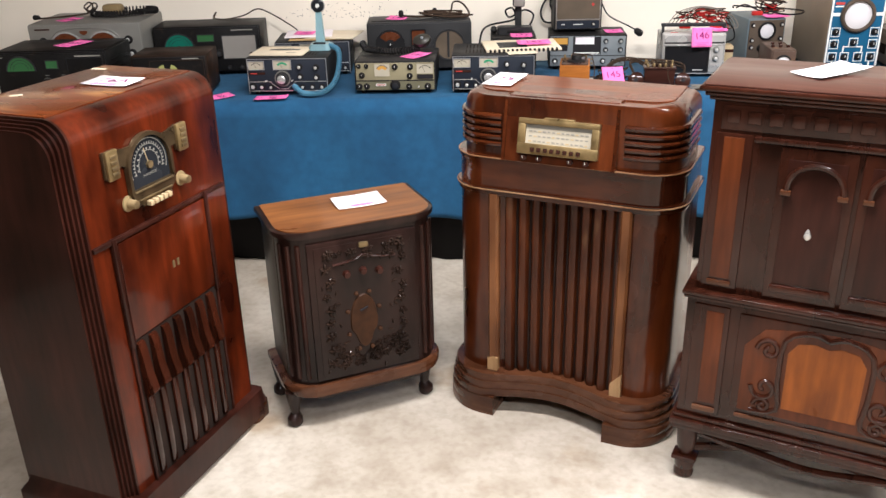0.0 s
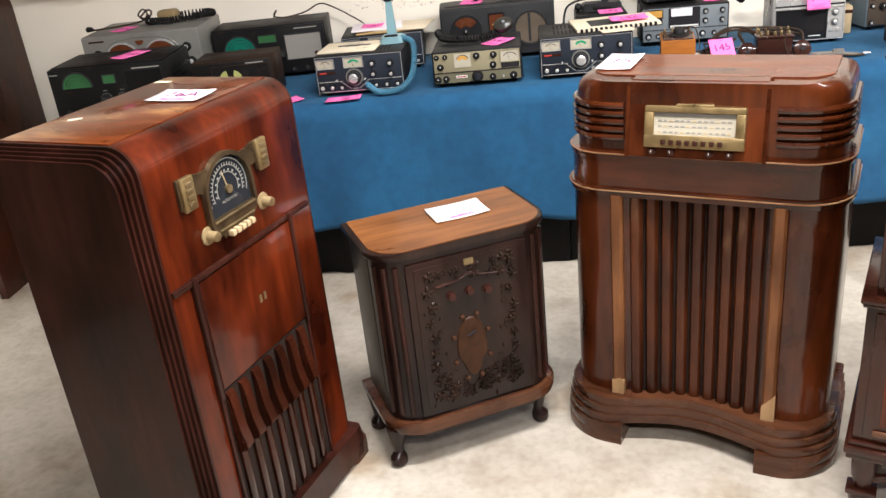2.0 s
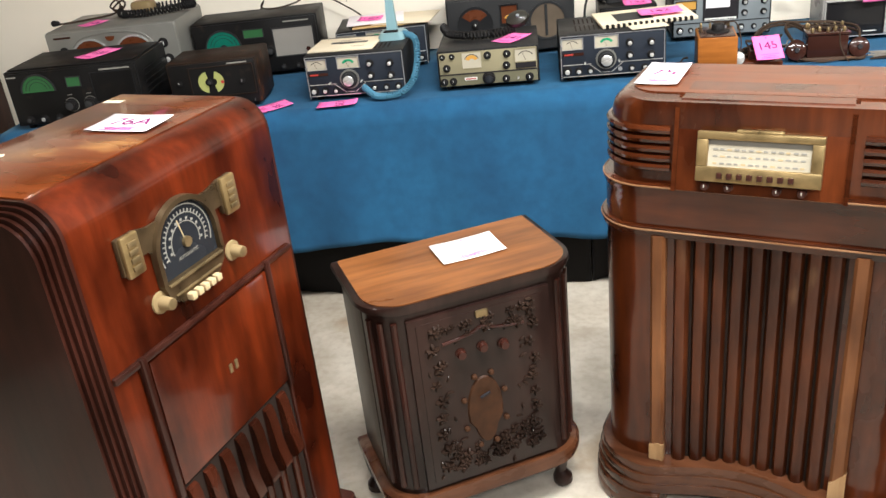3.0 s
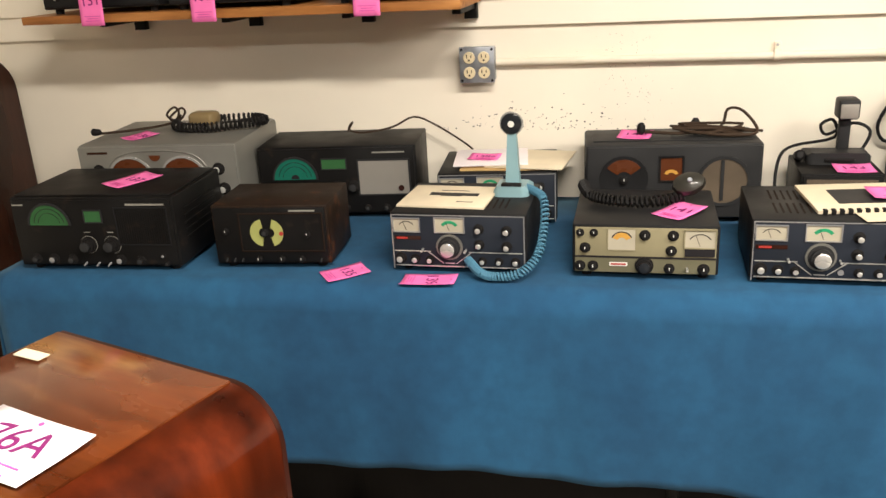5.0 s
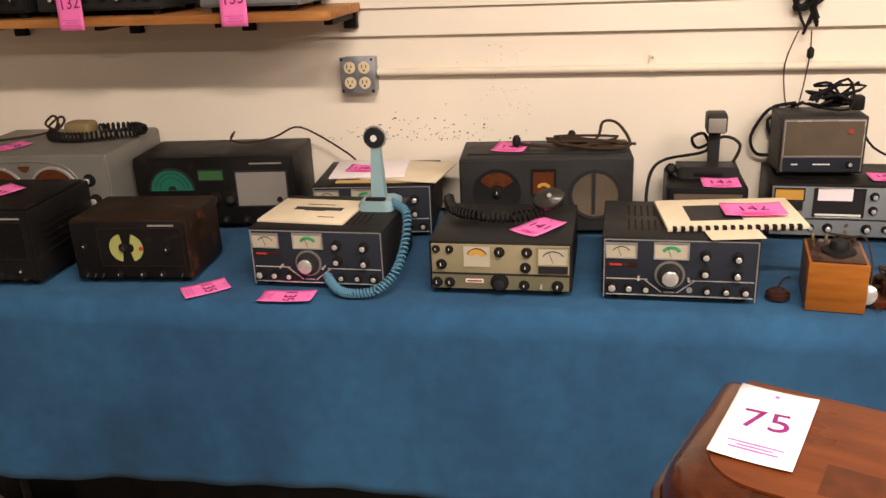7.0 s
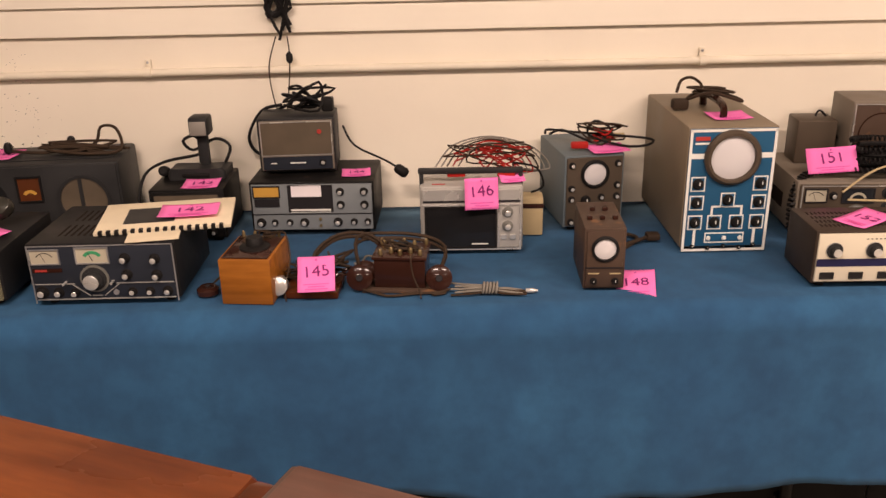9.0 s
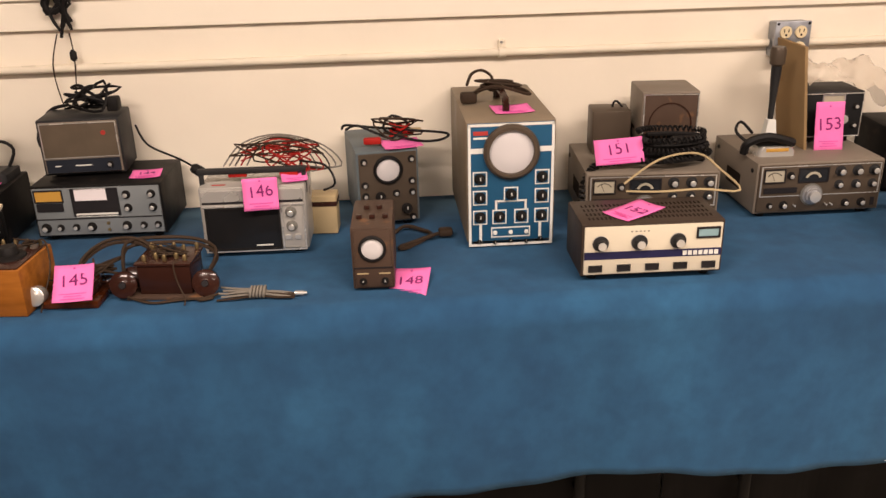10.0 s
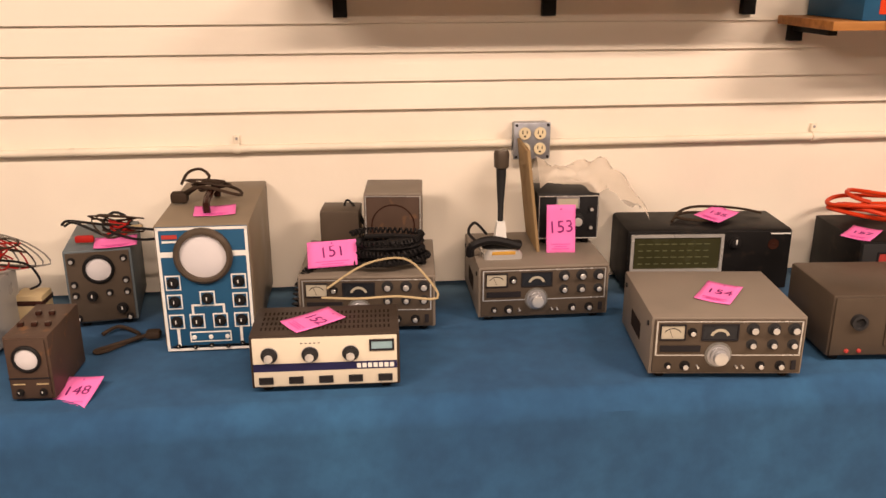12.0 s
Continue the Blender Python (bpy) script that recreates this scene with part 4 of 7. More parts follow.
part("coiled_cord", sweep(bmesh.new(), coil_points([(0.03, 0.0, 0.02), (-0.04, -0.035, 0.016), (-0.12, -0.03, 0.016), (-0.18, 0.0, 0.02), (-0.2, 0.04, 0.035)], 0.011, 30, 7), 0.0035, 5, 1), rubber, mic)
tag(pose(0.592, -0.545, T + h + 0.001, 0, 0, -35), "141", 0.075, 0.11)

# grey receiver with two round dials
w, h, d = 0.44, 0.21, 0.2
rx = case("receiver", pose(0.583, -0.25, T, 0, 0, 5.0), w, h, d, charcoal, charcoal, "charcoal receiver with a round dial and round speaker", "radio receiver", lid=0.008)
U, V = on(w, h)
disc_part(rx, "dial_plate", U(0.22), V(0.58), 0.062, 0, 360, grey_black, -0.001)
disc_part(rx, "tuning_dial", U(0.22), V(0.58), 0.052, 35, 145, amber_dial, -0.0028, 0.02, 0.0012, "brown dial sector")
knob(rx, U(0.22), V(0.57), 0.012, rubber, -0.003, "big")
framed(rx, "signal_meter", U(0.43), U(0.55), V(0.56), V(0.84), amber_dial, rubber, -0.001, 0.005, 0.004)
disc_part(rx, "meter_scale", U(0.49), V(0.6), 0.02, 30, 150, amber_meter, -0.0024, 0.012, 0.0008)
disc_part(rx, "speaker_plate", U(0.785), V(0.54), 0.066, 0, 360, charcoal, -0.001, 0.058, 0.004)
disc_part(rx, "speaker_cloth", U(0.785), V(0.54), 0.058, 0, 360, grille_cloth, -0.001, 0, 0.001)
plate(rx, "speaker_bar", U(0.765), U(0.785), V(0.3), V(0.8), charcoal, -0.002, 0.003)
for u, v in ((0.08, 0.18), (0.25, 0.16), (0.42, 0.16), (0.6, 0.16), (0.94, 0.16), (0.94, 0.3)):
    knob(rx, U(u), V(v), 0.009, rubber, -0.001, "plain", chrome)
part("top_hatch", B(-w / 2 + 0.02, w / 2 - 0.02, 0.04, d - 0.02, h, h + 0.003, 0.001), charcoal, rx)
pc = thing("mains_lead", pose(0.62, -0.14, T + h + 0.003), "brown power cord looped on a charcoal receiver", "cable", "power cords")
part("cord", sweep(bmesh.new(), [(-0.12, -0.02, 0.012), (-0.03, -0.03, 0.008), (0.05, -0.01, 0.01), (0.14, -0.04, 0.006), (0.05, 0.02, 0.012), (-0.02, 0.01, 0.02), (0.08, 0.03, 0.012), (0.1, 0.05, 0.055), (0.14, 0.05, 0.05), (0.17, -0.02, 0.01), (0.1, -0.05, 0.008), (0.02, -0.04, 0.012)], 0.0042, 6), brown_cord, pc)
for a, b in ((-0.12, -0.02), (0.02, 0.04)):
    part("plug", turned(bmesh.new(), [(0.005, 0), (0.011, 0.006), (0.011, 0.022), (0.006, 0.03)], Matrix.Translation((a, b, 0.004)), 10), rubber, pc)
part("cord", sweep(bmesh.new(), tangle(83, 0.05, 0.0, 0.006, 0.15, 0.05, 0.022, 15), 0.0036, 6), brown_cord, pc)
tag(pose(0.485, -0.165, T + h + 0.004, 0, 0, -8), "140", 0.085, 0.085)

# dark speaker cabinet with a desk microphone
w, h, d = 0.189, 0.144, 0.2
sp = case("speaker_cabinet", pose(0.978, -0.277, T, 0, 0, 0.6), w, h, d, black_metal, black_metal, "black speaker cabinet with brown cloth front", "loudspeaker")
plate(sp, "speaker_cloth", -0.08, 0.08, 0.055, 0.13, grille_cloth, -0.001, 0.002)
plate(sp, "trim_line", -0.08, 0.08, 0.048, 0.051, chrome, -0.001, 0.002)
knob(sp, 0.06, 0.03, 0.008, rubber, -0.001, "plain", chrome)
mic = thing("desk_microphone", pose(0.985, -0.19, T + h), "charcoal desk microphone with square head on a speaker", "microphone")
part("base", stacked(bmesh.new(), [(d_shape(0.15, 0.1, 0.015), 0), (d_shape(0.15, 0.1, 0.015), 0.02), (d_shape(0.13, 0.06, 0.012), 0.03)]), charcoal, mic)
part("press_bar", B(-0.035, 0.035, -0.004, 0.01, 0.008, 0.018, 0.002), rubber, mic)
part("stem", B(0.0, 0.028, 0.045, 0.065, 0.025, 0.125, 0.004), charcoal, mic)
hd = part("head", B(-0.01, 0.04, 0.015, 0.075, 0.11, 0.16, 0.007), charcoal, mic)
part("grille", B(-0.006, 0.036, 0.011, 0.016, 0.114, 0.15, 0.002), silver_grille, hd)
part("cord", sweep(bmesh.new(), [(0.06, 0.06, 0.02), (0.08, 0.07, 0.07), (0.04, 0.08, 0.09), (-0.02, 0.08, 0.06), (-0.04, 0.06, 0.09), (-0.01, 0.07, 0.1), (0.0, 0.09, 0.05), (-0.1, 0.08, 0.03), (-0.14, 0.02, 0.01), (-0.15, -0.02, -0.06), (-0.13, 0.03, -0.1)], 0.0042, 6), rubber, mic)
part("plug", turned(bmesh.new(), [(0.008, 0), (0.014, 0.006), (0.014, 0.03), (0.008, 0.036)], Matrix.Translation((-0.09, 0.05, 0.01)) @ Matrix.Rotation(radians(70), 4, "X"), 10), rubber, mic)
tag(pose(1.01, -0.237, T + h + 0.001, 0, 0, 2), "143", 0.09, 0.07)

# grey transceiver with a small speaker on it
w, h, d = 0.322, 0.146, 0.215
rx = case("transceiver", pose(1.288, -0.24, T, 0, 0, -2.0), w, h, d, black_metal, panel_grey, "black-cased transceiver with grey front and amber meter", "radio transceiver", panel_label="grey front")
U, V = on(w, h)
framed(rx, "meter", U(0.04), U(0.24), V(0.74), V(0.92), amber_meter, dark_ink, -0.001)
plate(rx, "meter_base", U(0.04), U(0.24), V(0.56), V(0.7), dark_ink, -0.001, 0.003)
framed(rx, "dial", U(0.32), U(0.66), V(0.48), V(0.93), dark_ink, dark_ink, -0.001)
plate(rx, "dial_scale", U(0.33), U(0.65), V(0.45), V(0.51), white_ink, -0.003, 0.001)
plate(rx, "note", U(0.34), U(0.58), V(0.74), V(0.95), white_paper, -0.003, 0.001, label="white paper note")
plate(rx, "divider", U(0.02), U(0.98), V(0.41), V(0.425), dark_ink, -0.001, 0.002)
for u in (0.73, 0.92):
    for v in (0.82, 0.58):
        knob(rx, U(u), V(v), 0.0095, rubber, -0.001, "skirt", chrome)
for u, r in ((0.08, 0.011), (0.19, 0.008), (0.31, 0.008), (0.43, 0.0105), (0.7, 0.0105), (0.83, 0.008), (0.94, 0.008)):
    knob(rx, U(u), V(0.26), r, rubber, -0.001, "skirt", chrome)
for v in (0.2, 0.32):
    part("jack", turned(bmesh.new(), [(0.004, 0), (0.004, 0.003)], FACING, 10), brass, rx, "", pose(U(0.56), -0.001, V(v)))
sp = case("speaker", pose(1.25, -0.17, T + h, 0, 0, 2.0), 0.2, 0.15, 0.13, charcoal, warm_grey, "small grey-brown extension speaker standing on a transceiver", "loudspeaker", foot=0.008)
framed(sp, "speaker_cloth", -0.09, 0.09, 0.055, 0.14, grille_cloth, chrome, -0.001, 0.002, 0.002)
plate(sp, "lower_band", -0.09, 0.09, 0.016, 0.05, navy_panel, -0.001, 0.002)
knob(sp, 0.065, 0.034, 0.008, rubber, -0.003, "plain", chrome)
disc_part(sp, "badge", 0.06, 0.115, 0.006, 0, 360, red_ink, -0.003)
for a, b in ((-0.02, 0.02), (-0.07, -0.055)):
    plate(sp, "print_line", a, b, 0.032, 0.035, white_ink, -0.003, 0.0006)
pc = thing("cable_coil", pose(1.27, -0.11, T + h + 0.152), "coiled grey cable heaped on a small speaker", "cable", "cable coils")
part("cord", sweep(bmesh.new(), tangle(4, 0, 0, 0.006, 0.07, 0.03, 0.05, 14), 0.0042, 6), grey_black, pc)
part("cord", sweep(bmesh.new(), tangle(44, 0.0, 0.0, 0.008, 0.085, 0.035, 0.075, 15), 0.0036, 6), rubber, pc)
part("plug", B(0.045, 0.075, -0.02, 0.015, 0.005, 0.04, 0.005), rubber, pc)
pc = thing("mains_lead", pose(1.2, -0.06, T), "dark cable looping behind a speaker down the wall", "cable", "power cords")
part("cord", sweep(bmesh.new(), [(0.0, 0.0, 0.31), (-0.06, 0.02, 0.29), (-0.1, 0.02, 0.22), (-0.08, 0.03, 0.17), (-0.03, 0.03, 0.18), (-0.06, 0.03, 0.26), (0.02, 0.01, 0.31)], 0.0045, 6), grey_black, pc)
part("cord_right", sweep(bmesh.new(), [(0.16, 0.0, 0.25), (0.19, -0.02, 0.2), (0.27, -0.03, 0.16), (0.31, -0.05, 0.14)], 0.003, 6), rubber, pc)
part("plug", turned(bmesh.new(), [(0.008, 0), (0.014, 0.008), (0.015, 0.03), (0.01, 0.038)], Matrix.Translation((0.3, -0.05, 0.145)) @ Matrix.Rotation(radians(125), 4, "Y"), 12), rubber, pc)
tag(pose(1.4, -0.175, T + h + 0.001, 0, 0, 4), "144", 0.075, 0.06, size=0.03)

wc = thing("hanging_cable", pose(1.205, -0.02, 1.18), "bundled black cable hanging on the boarded wall", "cable")
part("loop", sweep(bmesh.new(), [(0.05 * math.sin(k * 2.1) * (0.4 + 0.6 * ((k * 7) % 5) / 5), -0.012 - 0.018 * ((k * 3) % 4) / 4, 0.09 + 0.16 * abs(math.sin(k * 0.83)) + 0.01 * (k % 3)) for k in range(30)], 0.0042, 6), rubber, wc)
part("wire", sweep(bmesh.new(), [(-0.01, -0.01, 0.1), (-0.035, -0.01, 0.02), (-0.03, -0.012, -0.06), (-0.015, -0.015, -0.12)], 0.0018, 5), brown_cord, wc)
part("wire", sweep(bmesh.new(), [(0.02, -0.01, 0.1), (0.022, -0.01, 0.04), (0.012, -0.012, -0.05), (0.0, -0.015, -0.12)], 0.0018, 5), brown_cord, wc)
part("plug", turned(bmesh.new(), [(0.004, 0), (0.009, 0.006), (0.009, 0.022), (0.003, 0.03)], Matrix.Translation((0.022, -0.014, 0.03)), 10), rubber, wc)

# crystal sets
wb = thing("crystal_set", pose(1.197, -0.66, T, 0, 0, -6), "honey-coloured wooden crystal set with a black dial on top", "crystal radio")
part("box", B(-0.056, 0.056, 0, 0.15, 0, 0.103, 0.002), box_wood, wb)
part("top_plate", B(-0.05, 0.05, 0.006, 0.144, 0.103, 0.106, 0.001), bakelite, wb)
dl = part("dial", turned(bmesh.new(), [(0.034, 0.106), (0.033, 0.11), (0.02, 0.113), (0.018, 0.128), (0.016, 0.13)], Matrix.Translation((0.005, 0.07, 0)), 28), rubber, wb)
for k in range(4):
    part("terminal", turned(bmesh.new(), [(0.004, 0.106), (0.004, 0.116), (0.002, 0.12)], Matrix.Translation((-0.04 + 0.027 * k, 0.135, 0)), 10), brass, wb)
part("wire", sweep(bmesh.new(), tangle(72, 0.02, 0.12, 0.108, 0.035, 0.02, 0.018, 12), 0.0018, 5), brown_cord, wb)
part("wire", sweep(bmesh.new(), [(0.03, 0.13, 0.115), (0.06, 0.12, 0.12), (0.075, 0.09, 0.07), (0.07, 0.05, 0.02), (0.085, 0.0, 0.01)], 0.002, 5), brown_cord, wb)
ep = thing("earpiece", pose(1.098, -0.6, T), "brown bakelite earpiece lying on the cloth", "earphone", "earpieces")
part("shell", turned(bmesh.new(), [(0.02, 0), (0.025, 0.004), (0.025, 0.014), (0.018, 0.02)], None, 20), bakelite, ep)
part("centre", turned(bmesh.new(), [(0.006, 0.02), (0.005, 0.022)], None, 12), dark_ink, ep)
part("cord", sweep(bmesh.new(), [(0.0, 0.02, 0.01), (0.02, 0.06, 0.02), (0.04, 0.1, 0.01)], 0.0025, 5), brown_cord, ep)
sm = thing("telegraph_set", pose(1.335, -0.63, T, 0, 0, -4), "small reddish wooden board with coil and nickel receiver", "crystal radio")
part("base_board", B(-0.065, 0.055, -0.01, 0.09, 0, 0.016, 0.003), cabinet_inlay, sm)
part("coil_block", B(-0.04, 0.04, 0.02, 0.07, 0.016, 0.045, 0.004), bakelite, sm)
part("receiver", turned(bmesh.new(), [(0.019, -0.014), (0.021, -0.01), (0.021, 0.012), (0.015, 0.016)], Matrix.Translation((-0.075, 0.0, 0.028)) @ Matrix.Rotation(radians(75), 4, "X"), 20), chrome, sm, "nickel receiver")
part("loose_wire", sweep(bmesh.new(), tangle(9, 0, 0.05, 0.03, 0.07, 0.05, 0.05, 16), 0.0025, 5), brown_cord, sm)
tag(pose(1.345, -0.635, T + 0.055, 38, 0, 4), "145", 0.08, 0.085)
cs = thing("crystal_set", pose(1.525, -0.61, T, 0, 0, -6), "dark bakelite crystal set with terminals on a wooden base", "crystal radio")
part("base_board", B(-0.085, 0.08, -0.012, 0.1, 0, 0.008, 0.002), scope_brown, cs)
part("box", B(-0.058, 0.055, 0.0, 0.09, 0.008, 0.075, 0.003), bakelite, cs)
part("top_plate", B(-0.062, 0.059, -0.004, 0.094, 0.075, 0.081, 0.001), bakelite, cs)
for k in range(6):
    part("terminal", turned(bmesh.new(), [(0.005, 0.081), (0.005, 0.09), (0.0028, 0.094)], Matrix.Translation((-0.045 + 0.022 * (k % 5), 0.015 + 0.05 * (k // 5) + 0.012 * (k % 2), 0)), 10), brass, cs)
for k in range(5):
    part("terminal", turned(bmesh.new(), [(0.0045, 0.081), (0.0045, 0.092), (0.0025, 0.096)], Matrix.Translation((-0.05 + 0.025 * k, 0.08 - 0.012 * (k % 2), 0)), 10), brass, cs)
part("wire", sweep(bmesh.new(), tangle(71, 0.0, 0.045, 0.084, 0.055, 0.04, 0.018, 16), 0.0016, 5), brown_cord, cs)
part("wire", sweep(bmesh.new(), [(0.03, 0.0, 0.088), (0.026, -0.012, 0.08), (0.03, -0.014, 0.045), (0.045, -0.025, 0.012), (0.05, -0.045, 0.004)], 0.0018, 5), brown_cord, cs)
part("dial", turned(bmesh.new(), [(0.014, 0.081), (0.012, 0.094)], Matrix.Translation((0.0, 0.06, 0)), 16), rubber, cs)
hp = thing("headphones", pose(1.525, -0.6, T), "old brown cloth-corded headphones draped round a crystal set", "headphones")
for x, y in ((-0.09, 0.0), (0.085, -0.012)):
    e = part("earcup", turned(bmesh.new(), [(0.026, -0.008), (0.029, -0.004), (0.029, 0.008), (0.018, 0.014)], Matrix.Translation((x, y, 0.032)) @ Matrix.Rotation(radians(72), 4, "X"), 20), bakelite, hp)
    part("cap", turned(bmesh.new(), [(0.008, 0), (0.007, 0.003)], Matrix.Translation((x, y - 0.014, 0.036)) @ Matrix.Rotation(radians(72), 4, "X"), 12), dark_ink, e)
for dz in (0.0, 0.012):
    part("headband", sweep(bmesh.new(), [(-0.09, 0.01, 0.05), (-0.1, 0.09, 0.08 + dz), (-0.03, 0.13, 0.075 + dz), (0.05, 0.12, 0.07 + dz), (0.1, 0.06, 0.065 + dz), (0.09, 0.0, 0.05)], 0.004, 6), brown_cord, hp)
part("cord", sweep(bmesh.new(), [(-0.09, -0.01, 0.01), (-0.03, -0.04, 0.004), (0.03, -0.035, 0.005), (0.1, -0.03, 0.004), (0.07, -0.045, 0.006), (0.11, -0.02, 0.008)], 0.003, 6), brown_cord, hp)
part("cord", sweep(bmesh.new(), tangle(12, -0.19, 0.06, 0.006, 0.09, 0.06, 0.06, 14), 0.0035, 6), brown_cord, hp)
ct = thing("tied_cable", pose(1.72, -0.635, T, 0, 0, -3), "bundled grey cloth cable tied in the middle", "cable")
for k in range(9):
    f = k - 4
    part("strand", sweep(bmesh.new(), [(-0.085 + 0.009 * (k % 4), 0.006 * f + 0.008, 0.004 + 0.004 * (k % 3)), (-0.045, 0.0035 * f, 0.006 + 0.005 * (k % 3)), (0.0, 0.0018 * f, 0.008 + 0.004 * (k % 3)), (0.035, 0.003 * f, 0.006 + 0.004 * (k % 2)), (0.08 - 0.008 * (k % 3), 0.0032 * f - 0.003, 0.006)], 0.0024, 6), grey_cord if k % 3 else brown_cord, ct)
for k in range(5):
    x, r = -0.014 + 0.007 * k, 0.0135
    part("tie_turn", sweep(bmesh.new(), [(x + 0.002 * math.sin(q), r * math.cos(q), 0.0145 + r * 0.85 * math.sin(q)) for q in [0.63 * j for j in range(11)]], 0.0028, 6, 2), grey_cord, ct)
part("plug", turned(bmesh.new(), [(0.005, 0), (0.005, 0.016), (0.0025, 0.026)], Matrix.Translation((0.078, 0, 0.008)) @ Matrix.Rotation(math.pi / 2, 4, "Y"), 10), chrome, ct)
hb2 = thing("headphones", pose(1.40, -0.545, T), "old dark headband with tangled cloth cords behind crystal sets", "headphones")
for dz in (0.0, 0.009):
    part("headband", sweep(bmesh.new(), [(-0.075, -0.02, 0.02), (-0.07, 0.02, 0.055 + dz), (-0.02, 0.05, 0.085 + dz), (0.05, 0.05, 0.085 + dz), (0.095, 0.02, 0.055 + dz), (0.10, -0.02, 0.03)], 0.0045, 6), brown_cord, hb2)
for x in (-0.075, 0.045):
    part("earcup", turned(bmesh.new(), [(0.022, -0.007), (0.026, -0.003), (0.026, 0.008), (0.016, 0.013)], Matrix.Translation((x, -0.02, 0.030)) @ Matrix.Rotation(radians(64), 4, "X"), 20), bakelite, hb2)
for k, (cx, cy, rx, ry) in enumerate(((-0.13, 0.02, 0.06, 0.05), (-0.03, 0.0, 0.07, 0.04), (0.05, 0.03, 0.05, 0.04))):
    part("cord", sweep(bmesh.new(), tangle(60 + k, cx, cy, 0.006, rx, ry, 0.035, 13), 0.0022, 5), (brown_cord, bakelite, grey_cord)[k], hb2)

# portable television
w, h, d = 0.248, 0.172, 0.15
tv = case("portable_television", pose(1.692, -0.398, T, -2, 0, -1.4), w, h, d, tv_silver, tv_silver, "silver portable television with a dark screen and handle", "television", lid=0.006)
U, V = on(w, h)
for a in ((0.02, 0.98, 0.075, 0.095), (0.02, 0.98, 0.72, 0.74), (0.755, 0.77, 0.1, 0.72), (0.965, 0.98, 0.1, 0.72)):
    plate(tv, "chrome_trim", U(a[0]), U(a[1]), V(a[2]), V(a[3]), chrome, -0.001, 0.003)
framed(tv, "screen", U(0.06), U(0.73), V(0.12), V(0.69), screen_black, rubber, -0.001, 0.004, 0.004, "dark screen")
plate(tv, "upper_band", U(0.03), U(0.97), V(0.8), V(0.95), chrome, -0.001, 0.002)
plate(tv, "slot_line", U(0.03), U(0.97), V(0.77), V(0.8), dark_ink, -0.001, 0.002)
for v in (0.62, 0.42):
    knob(tv, U(0.85), V(v), 0.012, silver_grey, -0.001, "skirt", chrome)
for u in (0.81, 0.9):
    plate(tv, "button", U(u) - 0.007, U(u) + 0.007, V(0.23), V(0.29), chrome, -0.001, 0.004)
plate(tv, "print_line", U(0.5), U(0.66), V(0.155), V(0.17), white_ink, -0.003, 0.0006)
plate(tv, "badge", U(0.12), U(0.25), h - 0.004, h + 0.002, red_ink, 0.02)
hn = part("handle", B(-w / 2 - 0.004, w / 2 + 0.002, 0.03, 0.048, h + 0.022, h + 0.036, 0.004), charcoal, tv)
for sx in (-1, 1):
    part("handle_post", B(sx * (w / 2 - 0.004) - 0.005, sx * (w / 2 - 0.004) + 0.005, 0.032, 0.046, h - 0.03, h + 0.026, 0.002), charcoal, hn)
tag(pose(1.715, -0.409, T + 0.158, 76, 0, 4), "146", 0.08, 0.075)
tl = thing("test_leads", pose(1.72, -0.3, T + h), "tangled red and black test leads on a television", "cable")
part("red_lead", sweep(bmesh.new(), tangle(21, 0.03, 0.03, 0.015, 0.11, 0.06, 0.06, 14), 0.0022, 5), red_cord, tl)
part("black_lead", sweep(bmesh.new(), tangle(22, 0.02, 0.03, 0.015, 0.12, 0.06, 0.07, 14), 0.0022, 5), brown_cord, tl)
part("red_lead", sweep(bmesh.new(), tangle(26, 0.07, 0.02, 0.012, 0.08, 0.05, 0.05, 14), 0.0024, 5), red_cord, tl)
for k in range(5):
    a = 0.07 + 0.012 * k
    part("grey_lead", sweep(bmesh.new(), [(0.03 - a * 1.2, 0.05, 0.01), (0.03 - a * 0.8, 0.05 + 0.006 * k, 0.03 + 0.25 * a), (0.03, 0.06, 0.045 + 0.32 * a), (0.03 + a * 0.9, 0.05, 0.03 + 0.2 * a), (0.03 + a * 1.25, 0.03 + 0.008 * k, -0.005), (0.03 + a * 0.4, 0.02, 0.012)], 0.0021, 5), (grey_cord, red_cord, brown_cord, grey_cord, grey_cord)[k], tl)
part("loose_end", sweep(bmesh.new(), [(0.08, 0.0, 0.03), (0.14, 0.02, 0.01), (0.16, 0.03, -0.04), (0.13, 0.04, -0.06)], 0.003, 5), rubber, tl)
for x, y in ((-0.06, -0.05), (0.06, -0.055), (0.08, -0.04)):
    part("clip", B(x - 0.024, x + 0.02, y - 0.006, y + 0.006, 0.012, 0.026, 0.003), red_cord, tl, "red plastic clip")
tag(pose(1.79, -0.36, T + h + 0.012, 20, 0, 10), "", 0.06, 0.05)
bt = single("battery_box", B(-0.035, 0.035, 0, 0.06, 0, 0.1, 0.004), tan_cord, "tan leather battery box standing behind a television", "box", pose(1.845, -0.275, T, 0, 0, -4))
part("strap", B(-0.036, 0.036, -0.002, 0.062, 0.074, 0.086, 0.001), bakelite, bt)


